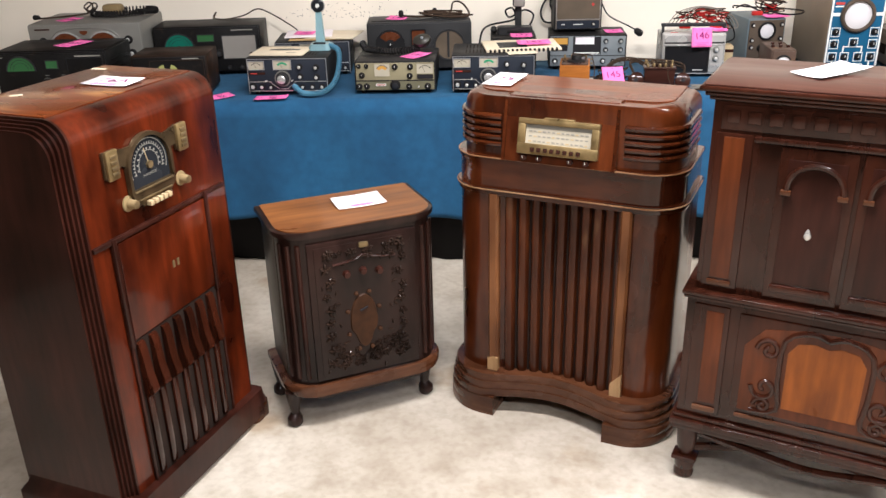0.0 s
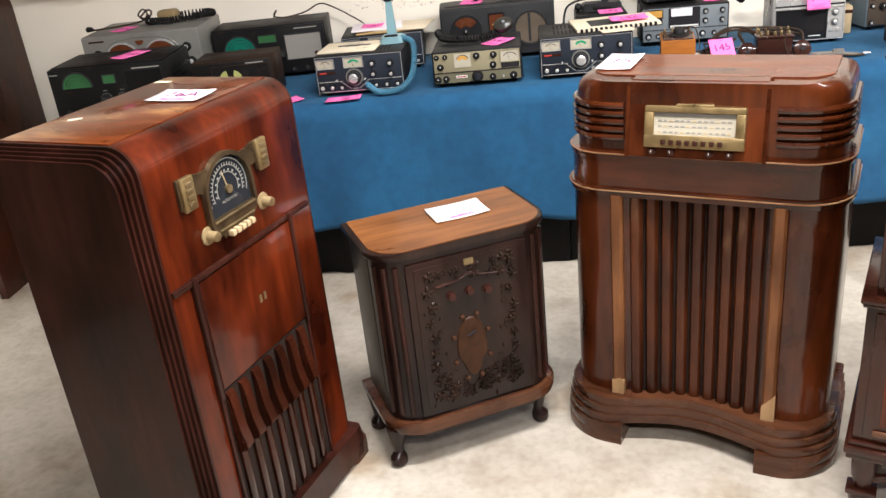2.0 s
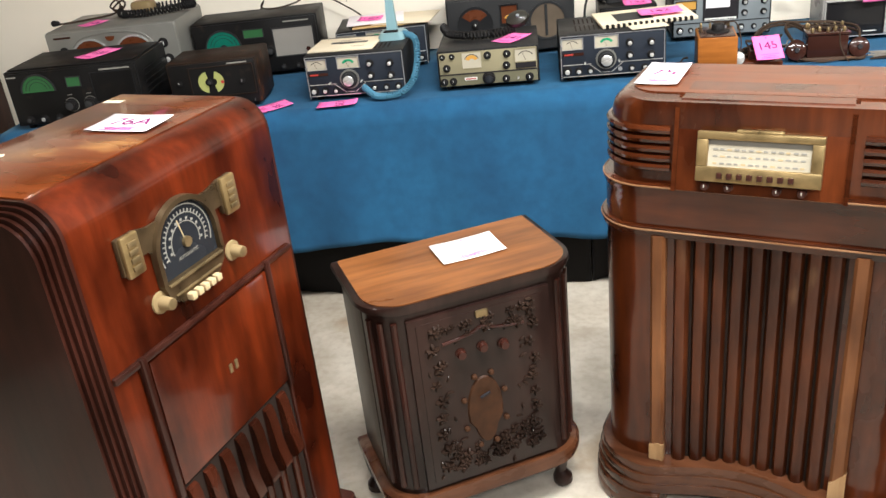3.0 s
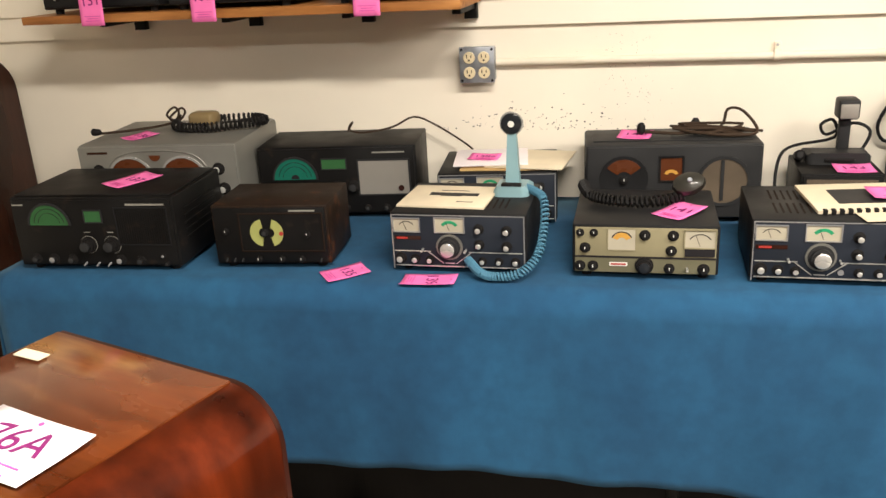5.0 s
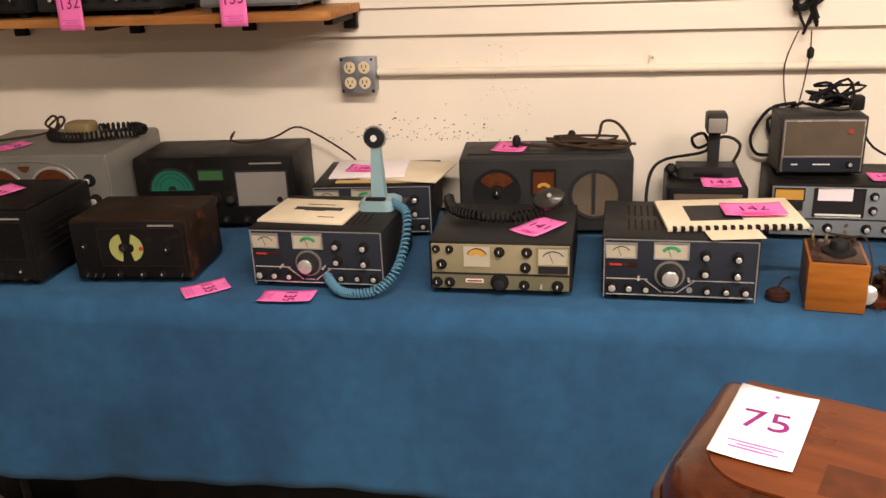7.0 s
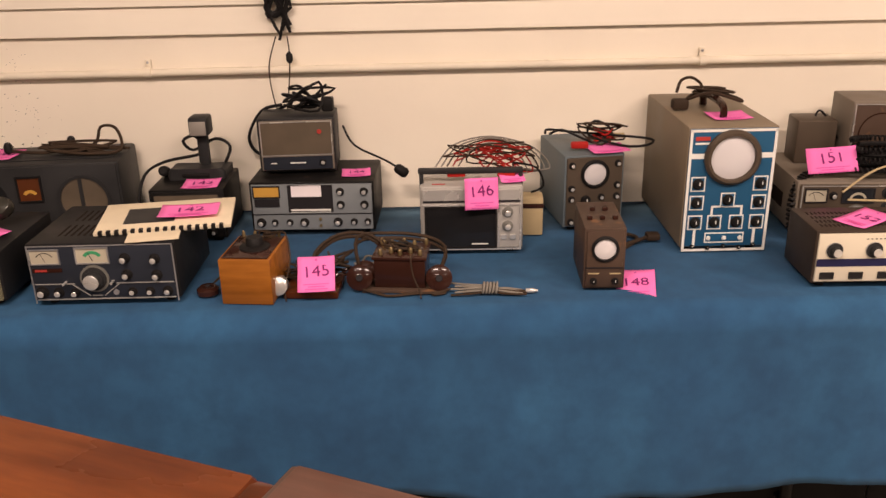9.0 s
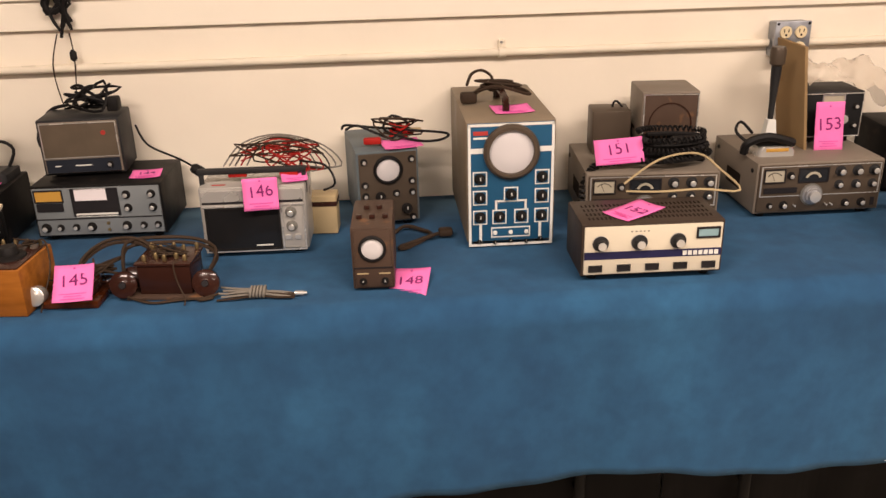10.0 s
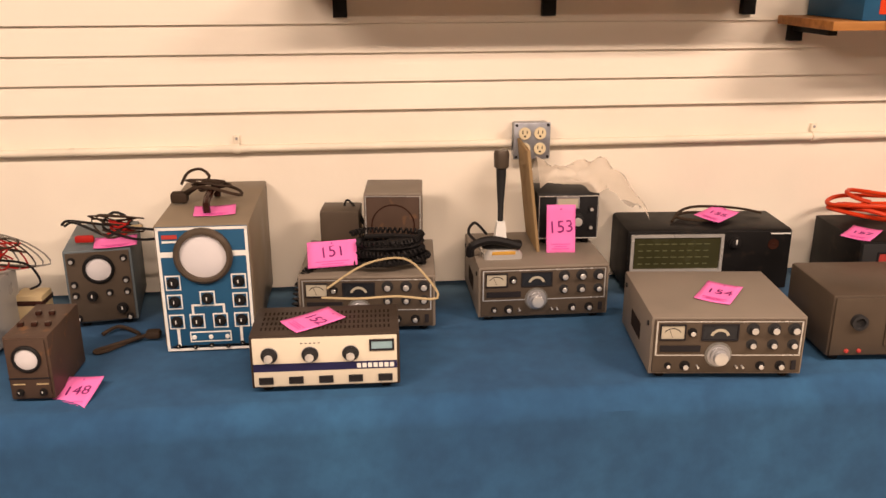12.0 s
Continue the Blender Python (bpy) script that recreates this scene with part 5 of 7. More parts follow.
# oscilloscopes
def crt(parent, x, z, r, y=0.0, rim=None):
    bz = part("crt_bezel", turned(bmesh.new(), [(r * 1.24, 0), (r * 1.24, r * 0.18), (r * 1.12, r * 0.3), (r * 1.0, r * 0.3), (r * 0.98, r * 0.06)], FACING, 32), rim or rubber, parent, "", pose(x, y, z))
    part("crt_face", turned(bmesh.new(), [(r, 0.0), (r * 0.98, r * 0.1), (r * 0.7, r * 0.19), (r * 0.3, r * 0.23), (0.001, r * 0.235)], FACING, 32), crt_white, bz, "pale grey glass tube face")
    return bz


w, h, d = 0.158, 0.203, 0.24
sc = case("oscilloscope", pose(2.013, -0.25, T, 0, 0, 8.0), w, h, d, blue_grey, bronze_grey, "blue-grey cased oscilloscope with a small round screen", "oscilloscope")
U, V = on(w, h)
crt(sc, U(0.5), V(0.76), 0.03)
for u, v in ((0.12, 0.88), (0.88, 0.88), (0.12, 0.58), (0.88, 0.6), (0.12, 0.44), (0.62, 0.45), (0.88, 0.45), (0.88, 0.12), (0.12, 0.14)):
    knob(sc, U(u), V(v), 0.008, rubber, -0.001, "skirt", chrome)
knob(sc, U(0.36), V(0.42), 0.013, rubber, -0.001, "plain")
knob(sc, U(0.78), V(0.24), 0.014, rubber, -0.001, "plain")
tl = thing("test_leads", pose(2.03, -0.16, T + h), "black, red and yellow leads heaped on an oscilloscope", "cable")
part("black_lead", sweep(bmesh.new(), [(-0.12, 0.02, 0.03), (-0.09, 0.0, 0.045), (-0.04, -0.01, 0.025), (0.0, -0.02, 0.015), (0.04, 0.02, 0.04), (0.0, 0.03, 0.06), (-0.02, 0.0, 0.03), (0.06, -0.04, 0.01), (0.12, -0.05, 0.012), (0.14, -0.02, 0.02), (0.05, -0.01, 0.03), (-0.06, 0.04, 0.03), (-0.12, 0.05, 0.035), (-0.13, 0.03, 0.03)], 0.0035, 6), rubber, tl)
part("red_lead", sweep(bmesh.new(), tangle(31, 0.02, 0.0, 0.012, 0.05, 0.03, 0.035, 12), 0.003, 5), red_cord, tl)
part("brown_lead", sweep(bmesh.new(), tangle(35, 0.01, 0.0, 0.012, 0.085, 0.035, 0.05, 16), 0.0024, 5), brown_cord, tl)
part("red_clip", B(-0.075, -0.03, -0.06, -0.045, 0.008, 0.026, 0.005), red_cord, tl, "red plastic clip")
part("yellow_plug", B(0.045, 0.075, 0.0, 0.012, 0.02, 0.032, 0.003), tan_cord, tl, "yellow plug")
tag(pose(2.05, -0.21, T + h + 0.003, 0, 0, 12), "", 0.1, 0.075)
w, h, d = 0.09, 0.146, 0.185
sc = case("oscilloscope", pose(1.968, -0.635, T, 0, 0, -2.6), w, h, d, scope_brown, scope_brown, "small brown oscilloscope with a white round screen", "oscilloscope", foot=0.004)
U, V = on(w, h)
crt(sc, U(0.5), V(0.68), 0.024)
plate(sc, "divider", U(0.04), U(0.96), V(0.375), V(0.39), dark_ink, -0.001, 0.002)
for u in (0.25, 0.77):
    knob(sc, U(u), V(0.17), 0.008, rubber, -0.001)
    plate(sc, "print_line", U(u) - 0.012, U(u) + 0.012, V(0.28), V(0.3), tan_cord, -0.001, 0.0006)
for k in range(5):
    part("terminal", B(-0.006, 0.006, -0.006, 0.006, 0, 0.009, 0.002), bakelite, sc, "", pose(-0.028 + 0.028 * (k % 3) - 0.014 * (k // 3) * 0 + (0.014 if k > 2 else 0), 0.06 + 0.06 * (k // 3), h))
tag(pose(2.045, -0.61, T + 0.002, 12, -4, -12), "148", 0.085, 0.10, size=0.04)
pc = thing("mains_lead", pose(2.1, -0.36, T), "short brown cord with a plug on the cloth", "cable", "power cords")
part("cord", sweep(bmesh.new(), [(-0.08, 0.05, 0.006), (-0.05, 0.08, 0.012), (-0.01, 0.06, 0.008), (0.01, 0.02, 0.008), (-0.05, -0.05, 0.006), (-0.07, -0.05, 0.008), (-0.02, -0.02, 0.012), (0.04, 0.02, 0.014)], 0.005, 6), brown_cord, pc)
part("plug", B(0.03, 0.065, 0.005, 0.035, 0.006, 0.024, 0.006), brown_cord, pc)

w, h, d = 0.21, 0.308, 0.405
sc = case("oscilloscope", pose(2.298, -0.42, T, 0, 0, -0.3), w, h, d, scope_grey, scope_blue, "tall oscilloscope with a blue front and large round screen", "oscilloscope", inset=0.004, panel_label="blue front with white lines")
U, V = on(w, h)
for u0, v0, u1, v1 in ((0.02, 0.012, 0.98, 0.03), (0.02, 0.965, 0.98, 0.985), (0.02, 0.02, 0.05, 0.98), (0.95, 0.02, 0.98, 0.98), (0.05, 0.76, 0.3, 0.8), (0.72, 0.76, 0.95, 0.8)):
    plate(sc, "white_line", U(u0), U(u1), V(v0), V(v1), white_ink, -0.001, 0.001)
plate(sc, "badge", U(0.08), U(0.24), V(0.9), V(0.93), red_ink, -0.001, 0.0015)
plate(sc, "badge_line", U(0.08), U(0.24), V(0.87), V(0.885), white_ink, -0.001, 0.0015)
crt(sc, U(0.5), V(0.77), 0.053, -0.001, bronze_grey)
KN = [(0.15, 0.56), (0.15, 0.41), (0.15, 0.25), (0.85, 0.56), (0.85, 0.41), (0.85, 0.25), (0.5, 0.43), (0.37, 0.25), (0.62, 0.25)]
for u, v in KN:
    framed(sc, "knob_frame", U(u) - 0.014, U(u) + 0.014, V(v) - 0.015, V(v) + 0.015, scope_blue, white_ink, -0.001, 0.003, 0.001)
    knob(sc, U(u), V(v), 0.0125, rubber, -0.001, "skirt")
for u0, v0, u1, v1 in ((0.32, 0.37, 0.68, 0.385), (0.32, 0.31, 0.345, 0.38), (0.655, 0.31, 0.68, 0.38), (0.14, 0.05, 0.17, 0.19), (0.82, 0.05, 0.85, 0.19)):
    plate(sc, "white_line", U(u0), U(u1), V(v0), V(v1), white_ink, -0.001, 0.001)
framed(sc, "switch_frame", U(0.29), U(0.71), V(0.09), V(0.155), scope_blue, white_ink, -0.001, 0.003, 0.001)
for u, v in ((0.32, 0.12), (0.5, 0.12), (0.68, 0.12), (0.5, 0.05), (0.14, 0.05), (0.84, 0.06), (0.32, 0.04), (0.68, 0.04)):
    knob(sc, U(u), V(v), 0.0055, rubber if v < 0.1 else white_ink, -0.001)
part("carry_handle", sweep(bmesh.new(), [(0.0, 0.09, h), (0.0, 0.1, h + 0.03), (0.0, 0.24, h + 0.032), (0.0, 0.25, h)], 0.009, 8), bakelite, sc, "dark carry handle")
pc = thing("mains_lead", pose(2.285, -0.24, T + h), "brown power cord wound on a tall oscilloscope", "cable", "power cords")
part("cord", sweep(bmesh.new(), [(-0.06, 0.02, 0.012), (0.0, 0.03, 0.045), (0.07, 0.02, 0.03), (0.08, -0.02, 0.025), (0.0, -0.03, 0.05), (-0.05, 0.0, 0.03), (0.0, 0.05, 0.05), (-0.02, 0.07, 0.07), (-0.05, 0.06, 0.065), (-0.065, 0.04, 0.04)], 0.004, 6), brown_cord, pc)
part("cord", sweep(bmesh.new(), tangle(52, 0.01, 0.0, 0.03, 0.07, 0.03, 0.03, 12), 0.003, 5), brown_cord, pc)
part("plug", B(-0.085, -0.045, -0.01, 0.02, 0.004, 0.03, 0.006), brown_cord, pc)
tag(pose(2.315, -0.32, T + h + 0.001, 0, 0, 6), "", 0.095, 0.07)


# grey amateur sets
def grey_set(m, label):
    w, h, d = 0.332, 0.147, 0.29
    t = case("transceiver", m, w, h, d, warm_grey, bronze_grey, label, "radio transceiver", panel_label="bronze-grey front")
    U, V = on(w, h)
    for u0, v0, u1, v1 in ((0.03, 0.93, 0.97, 0.945), (0.03, 0.4, 0.4, 0.415), (0.52, 0.4, 0.97, 0.415), (0.03, 0.4, 0.04, 0.94), (0.96, 0.4, 0.97, 0.94)):
        plate(t, "trim_line", U(u0), U(u1), V(v0), V(v1), chrome, -0.001, 0.001)
    meter(t, U(0.06), U(0.21), V(0.67), V(0.88), -0.001, rim=dark_ink)
    framed(t, "dial_window", U(0.33), U(0.55), V(0.66), V(0.88), dial_black, dark_ink, -0.001)
    disc_part(t, "dial_scale", U(0.44), V(0.68), 0.022, 20, 160, meter_white, -0.0025, 0.016, 0.0008)
    plate(t, "push_strip", U(0.06), U(0.32), V(0.47), V(0.56), dark_ink, -0.001, 0.003)
    knob(t, U(0.26), V(0.77), 0.009, rubber, -0.001, "skirt", chrome)
    disc_part(t, "knob_skirt", U(0.44), V(0.42), 0.029, 0, 360, silver_grey, -0.001, 0, 0.003, "silver dial skirt")
    knob(t, U(0.44), V(0.42), 0.025, steel, -0.004, "big", chrome, deep=0.9)
    for u in (0.65, 0.785, 0.915):
        for v in (0.82, 0.58):
            knob(t, U(u), V(v), 0.0125 if v > 0.7 else 0.0105, charcoal, -0.001, "skirt", chrome)
    for u, r in ((0.12, 0.007), (0.23, 0.01), (0.72, 0.009), (0.85, 0.01)):
        knob(t, U(u), V(0.24), r, rubber, -0.001, "skirt", chrome)
    for u in (0.31, 0.56, 0.6):
        part("lever", turned(bmesh.new(), [(0.0022, 0), (0.0016, 0.009), (0.0026, 0.012)], FACING, 8), chrome, t, "", pose(U(u), -0.001, V(0.24)))
    plate(t, "slide_switch", U(0.92), U(0.95), V(0.18), V(0.32), dark_ink, -0.001, 0.003)
    for y in (0.03, d - 0.03):
        part("side_screw", turned(bmesh.new(), [(0.006, 0), (0.005, 0.003)], Matrix.Translation((-w / 2, y, h - 0.025)) @ Matrix.Rotation(-math.pi / 2, 4, "Y"), 12), rubber, t)
    part("side_cutout", B(-w / 2 - 0.0008, -w / 2 + 0.002, 0.1, 0.19, 0.05, 0.09), dark_void, t)
    return t


grey_set(pose(2.663, -0.355, T, 0, 0, -4), "bronze-grey transceiver carrying a speaker and a coiled microphone cord")
grey_set(pose(3.106, -0.328, T, 0, 0, -0.5), "bronze-grey transceiver carrying a microphone and a tuning unit")
grey_set(pose(3.428, -0.690, T, 0, 0, -6), "bronze-grey transceiver with a pink tag on its bare top")
K = T + 0.147
sp = case("speaker", pose(2.735, -0.235, K, 0, 0, -5), 0.146, 0.172, 0.15, warm_grey, scope_brown, "square grey speaker with a brown grille", "loudspeaker", foot=0.006)
disc_part(sp, "speaker_ring", 0, 0.09, 0.055, 0, 360, bakelite, -0.001, 0.052, 0.002)
part("rim", sweep(bmesh.new(), [(-0.068, -0.002, 0.01), (-0.068, -0.002, 0.165), (0.068, -0.002, 0.165), (0.068, -0.002, 0.01), (-0.068, -0.002, 0.01)], 0.002, 6, 1), chrome, sp)
single("tuner_box", B(-0.05, 0.05, 0, 0.09, 0, 0.115, 0.004), bronze_grey, "small bronze-grey accessory box on a transceiver", "box", pose(2.6, -0.18, K, 0, 0, -6))
pc = thing("mains_lead", pose(2.645, -0.15, K), "thin black cord looping beside a speaker", "cable", "power cords")
part("cord", sweep(bmesh.new(), [(0.02, 0.0, 0.02), (0.015, 0.01, 0.08), (-0.02, 0.02, 0.13), (-0.03, 0.02, 0.11), (0.0, 0.0, 0.09), (0.03, 0.0, 0.05), (0.015, -0.01, 0.02)], 0.003, 6), rubber, pc)
mc = thing("coiled_cord", pose(2.69, -0.3, K), "black coiled microphone cord heaped on a transceiver", "cable")
ring = [((0.085 + 0.012 * math.sin(2.3 * a)) * math.cos(a) + 0.03, (0.045 + 0.008 * math.cos(1.7 * a)) * math.sin(a) - 0.005, 0.012 + 0.0021 * k) for k, a in enumerate(np.linspace(0.2, 22.0, 40).tolist())]
part("coil", sweep(bmesh.new(), coil_points(ring, 0.0062, 150, 6), 0.0028, 4, 1), rubber, mc)
part("coil", sweep(bmesh.new(), [(0.96 * px + 0.004, 0.9 * py, 0.85 * pz) for px, py, pz in ring[::2]], 0.0062, 6, 3), rubber, mc)
part("tail", sweep(bmesh.new(), coil_points([(-0.1, -0.01, 0.02), (-0.16, -0.01, 0.012), (-0.19, -0.02, -0.03), (-0.2, -0.04, -0.1), (-0.19, -0.06, -0.135)], 0.009, 26, 6), 0.0035, 4, 1), rubber, mc)
part("microphone", B(0.02, 0.1, -0.03, 0.0, 0.05, 0.08, 0.012, 3), rubber, mc)
tag(pose(2.583, -0.315, K + 0.046, 58, -4, -4), "151", 0.12, 0.064, size=0.042)
lp = thing("wire_loop", pose(2.66, -0.45, T + 0.14), "tan antenna wire looped on the amplifier", "cable")
part("wire", sweep(bmesh.new(), [(-0.1, -0.02, 0.002), (-0.02, -0.04, 0.004), (0.07, -0.04, 0.006), (0.16, -0.05, 0.002), (0.14, 0.02, 0.03), (0.09, 0.05, 0.065), (0.0, 0.06, 0.05), (-0.09, 0.03, 0.004)], 0.0028, 6), tan_cord, lp)

# linear amplifier
w, h, d = 0.311, 0.133, 0.16
am = case("linear_amplifier", pose(2.570, -0.655, T, 0, 0, -1.5), w, h, d, amp_brown, cream_panel, "brown amplifier with a cream front and blue stripe", "amplifier", panel_label="cream front")
U, V = on(w, h)
plate(am, "stripe", U(0.02), U(0.98), V(0.4), V(0.53), navy_stripe, -0.001, 0.001)
for u in (0.13, 0.4, 0.67):
    disc_part(am, "knob_skirt", U(u), V(0.68), 0.018, 0, 360, steel, -0.001, 0, 0.003)
    knob(am, U(u), V(0.68), 0.0155, charcoal, -0.003, "skirt", chrome)
framed(am, "meter", U(0.81), U(0.95), V(0.74), V(0.87), sky_plastic, dark_ink, -0.001, 0.004, 0.003)
for u in (0.1, 0.3, 0.5, 0.7, 0.9):
    framed(am, "rocker_switch", U(u) - 0.013, U(u) + 0.013, V(0.2), V(0.285), dark_ink, charcoal, -0.001, 0.002, 0.003)
for k in range(7):
    x = U(0.71) + 0.0115 * k
    plate(am, "badge_mark", x, x + 0.0085, V(0.425), V(0.5), white_ink, -0.002, 0.001)
for k in range(5):
    plate(am, "print_line", U(0.34) + 0.009 * k, U(0.34) + 0.009 * k + 0.004, V(0.86), V(0.875), dark_ink, -0.001, 0.0005)
hb = bmesh.new()
for k in range(30):
    for j in range(4):
        box(hb, -0.135 + k * 0.0092, -0.131 + k * 0.0092, 0.03 + 0.027 * j, 0.044 + 0.027 * j, h - 0.001, h + 0.0006)
tagged(part("vent_holes", hb, dark_void, am), kind="stuff")
tag(pose(2.545, -0.585, T + h + 0.001, 0, 0, -58), "152", 0.075, 0.12)

mic = thing("desk_microphone", pose(3.012, -0.27, K), "chrome-based desk microphone with a tall grey head", "microphone")
part("base", stacked(bmesh.new(), [(d_shape(0.1, 0.11, 0.012), 0), (d_shape(0.1, 0.11, 0.012), 0.012), (d_shape(0.08, 0.085, 0.012), 0.026)]), chrome, mic)
part("name_plate", B(-0.03, 0.03, -0.001, 0.004, 0.013, 0.022, 0.001), amber_meter, mic)
part("press_bar", B(-0.055, 0.05, 0.01, 0.035, 0.026, 0.044, 0.007), rubber, mic)
part("cradle", stacked(bmesh.new(), [([(x * 0.017, 0.06 + y * 0.014) for x, y in ((-1, -1), (1, -1), (1, 1), (-1, 1))], 0.026), ([(x * 0.01, 0.06 + y * 0.01) for x, y in ((-1, -1), (1, -1), (1, 1), (-1, 1))], 0.085)]), white_ink, mic)
part("stem", turned(bmesh.new(), [(0.007, 0.08), (0.008, 0.13), (0.012, 0.19), (0.013, 0.222)], Matrix.Translation((0, 0.062, 0)), 14), charcoal, mic)
part("head", turned(bmesh.new(), [(0.013, 0.222), (0.019, 0.227), (0.02, 0.262), (0.016, 0.27)], Matrix.Translation((0, 0.062, 0)), 18), bronze_grey, mic)
part("cord", sweep(bmesh.new(), [(-0.05, 0.06, 0.02), (-0.08, 0.08, 0.05), (-0.06, 0.1, 0.07), (-0.03, 0.09, 0.04)], 0.004, 6), rubber, mic)
part("side_handset", sweep(bmesh.new(), [(-0.085, 0.01, 0.012), (-0.08, 0.0, 0.04), (-0.03, -0.005, 0.055), (0.04, 0.0, 0.035)], 0.011, 8), rubber, mic)
cd = single("cardboard_sheet", B(-0.004, 0.004, -0.09, 0.09, 0, 0.27, 0.001), cardboard, "upright brown cardboard sheet leaning against a tuning unit", "cardboard", pose(3.115, -0.13, K, 0, -7, -2))
vf = case("tuning_unit", pose(3.2, -0.17, K, 0, 0, -2.5), 0.165, 0.14, 0.13, charcoal, grey_black, "small black tuning unit wrapped in clear plastic", "radio tuner", foot=0.016)
framed(vf, "dial_window", -0.03, 0.025, 0.105, 0.13, meter_white, steel, -0.001)
knob(vf, 0.022, 0.07, 0.02, charcoal, -0.001, "big", chrome)
for v in (0.05, 0.1):
    knob(vf, 0.06, v, 0.008, rubber, -0.001, "skirt", chrome)
part("rim", sweep(bmesh.new(), [(-0.078, -0.002, 0.02), (-0.078, -0.002, 0.135), (0.078, -0.002, 0.135), (0.078, -0.002, 0.02), (-0.078, -0.002, 0.02)], 0.0018, 6, 1), chrome, vf)


def film_heap():
    bm, rng = bmesh.new(), random.Random(17)
    n, mrows = 26, 18
    grid = []
    for j in range(mrows):
        rowv = []
        for i in range(n):
            u, v = i / (n - 1), j / (mrows - 1)
            x = -0.1 + 0.30 * u
            y = -0.02 + 0.14 * v
            z = 0.160 + 0.055 * math.sin(math.pi * v) * (1 - 0.3 * u) - 0.34 * max(0, u - 0.6) ** 1.3 + rng.uniform(-0.004, 0.004) + 0.014 * math.sin(8 * u + 5 * v) + 0.006 * math.sin(23 * u - 11 * v)
            rowv.append(bm.verts.new((x, y, z)))
        grid.append(rowv)
    for j in range(mrows - 1):
        for i in range(n - 1):
            bm.faces.new((grid[j][i], grid[j][i + 1], grid[j + 1][i + 1], grid[j + 1][i]))
    return bm


single("plastic_bag", film_heap(), plastic_film, "crumpled clear plastic bag over a tuning unit", "plastic bag", pose(3.22, -0.16, K))
tag(pose(3.17, -0.215, K + 0.058, 78, 0, -4), "153", 0.075, 0.13, size=0.045)
tag(pose(3.455, -0.56, K + 0.001, 0, 0, -38), "154", 0.08, 0.115)

# black multiband receiver and the sets at the table's far end
w, h, d = 0.45, 0.185, 0.19
rx = case("receiver", pose(3.585, -0.2, T, 0, 0, -4), w, h, d, black_metal, black_metal, "black multiband receiver with a wide greenish dial", "radio receiver", lid=0.01)
U, V = on(w, h)
framed(rx, "dial", U(0.04), U(0.56), V(0.42), V(0.90), dial_olive, chrome, -0.001, 0.008, 0.006)
for k in range(4):
    for j in range(9):
        plate(rx, "scale_mark", U(0.07) + 0.022 * j, U(0.07) + 0.022 * j + 0.012 + 0.004 * (k % 2), V(0.49 + 0.1 * k), V(0.505 + 0.1 * k), olive_ink, -0.0022, 0.0006)
knob(rx, U(0.64), V(0.82), 0.02, rubber, -0.001, "big")
disc_part(rx, "badge", U(0.88), V(0.78), 0.015, 0, 360, bakelite, -0.001)
for u in (0.2, 0.4, 0.62, 0.86):
    knob(rx, U(u), V(0.2), 0.012, rubber, -0.001, "plain", chrome)
plate(rx, "name_bar", U(0.86), U(0.98), V(0.93), V(0.95), white_ink, -0.001, 0.0006)
pc = thing("mains_lead", pose(3.6, -0.1, T + h), "dark power cord coiled on a black receiver", "cable", "power cords")
part("cord", sweep(bmesh.new(), [(-0.1, -0.03, 0.006), (-0.06, 0.02, 0.012), (0.0, 0.03, 0.012), (0.06, 0.0, 0.008), (0.0, -0.04, 0.008), (-0.08, -0.01, 0.012), (-0.02, 0.04, 0.025), (0.1, 0.04, 0.02), (0.18, 0.02, 0.008)], 0.004, 6), brown_cord, pc)
tag(pose(3.635, -0.11, T + h + 0.014, 0, 6, -50), "155", 0.075, 0.12, size=0.035)
w, h, d = 0.36, 0.162, 0.23
bx = case("power_supply", pose(3.87, -0.645, T, 0, 0, -4), w, h, d, bronze_grey, bronze_grey, "brown-grey power supply with a chrome port and red lights", "power supply", lid=0.008)
U, V = on(w, h)
part("port", turned(bmesh.new(), [(0.018, 0), (0.018, 0.012), (0.012, 0.013), (0.012, 0.004)], FACING, 20), charcoal, bx, "", pose(U(0.17), -0.001, V(0.62)))
framed(bx, "speaker_grille", U(0.36), U(0.9), V(0.28), V(0.85), scope_brown, bronze_grey, -0.001, 0.004, 0.004)
for u in (0.12, 0.2):
    part("light", turned(bmesh.new(), [(0.005, 0), (0.005, 0.004), (0.003, 0.006)], FACING, 12), red_ink, bx, "red indicator light", pose(U(u), -0.001, V(0.18)))
tag(pose(3.93, -0.54, T + h + 0.001, 0, 0, -40), "156", 0.08, 0.11, size=0.035)
w, h, d = 0.3, 0.17, 0.26
bx = case("power_supply", pose(4.1, -0.31, T, 0, 0, -3), w, h, d, black_metal, charcoal, "black power supply box with a red display", "power supply")
framed(bx, "display", -0.1, -0.03, 0.1, 0.14, red_ink, dark_ink, -0.001, 0.004, 0.004)
knob(bx, 0.05, 0.09, 0.012, rubber, -0.001)
tag(pose(3.985, -0.24, T + h + 0.001, 0, 0, -48), "157", 0.075, 0.11, size=0.035)
oc = thing("extension_cord", pose(4.12, -0.14, T + h), "coiled bright orange extension cord on a power supply", "cable")
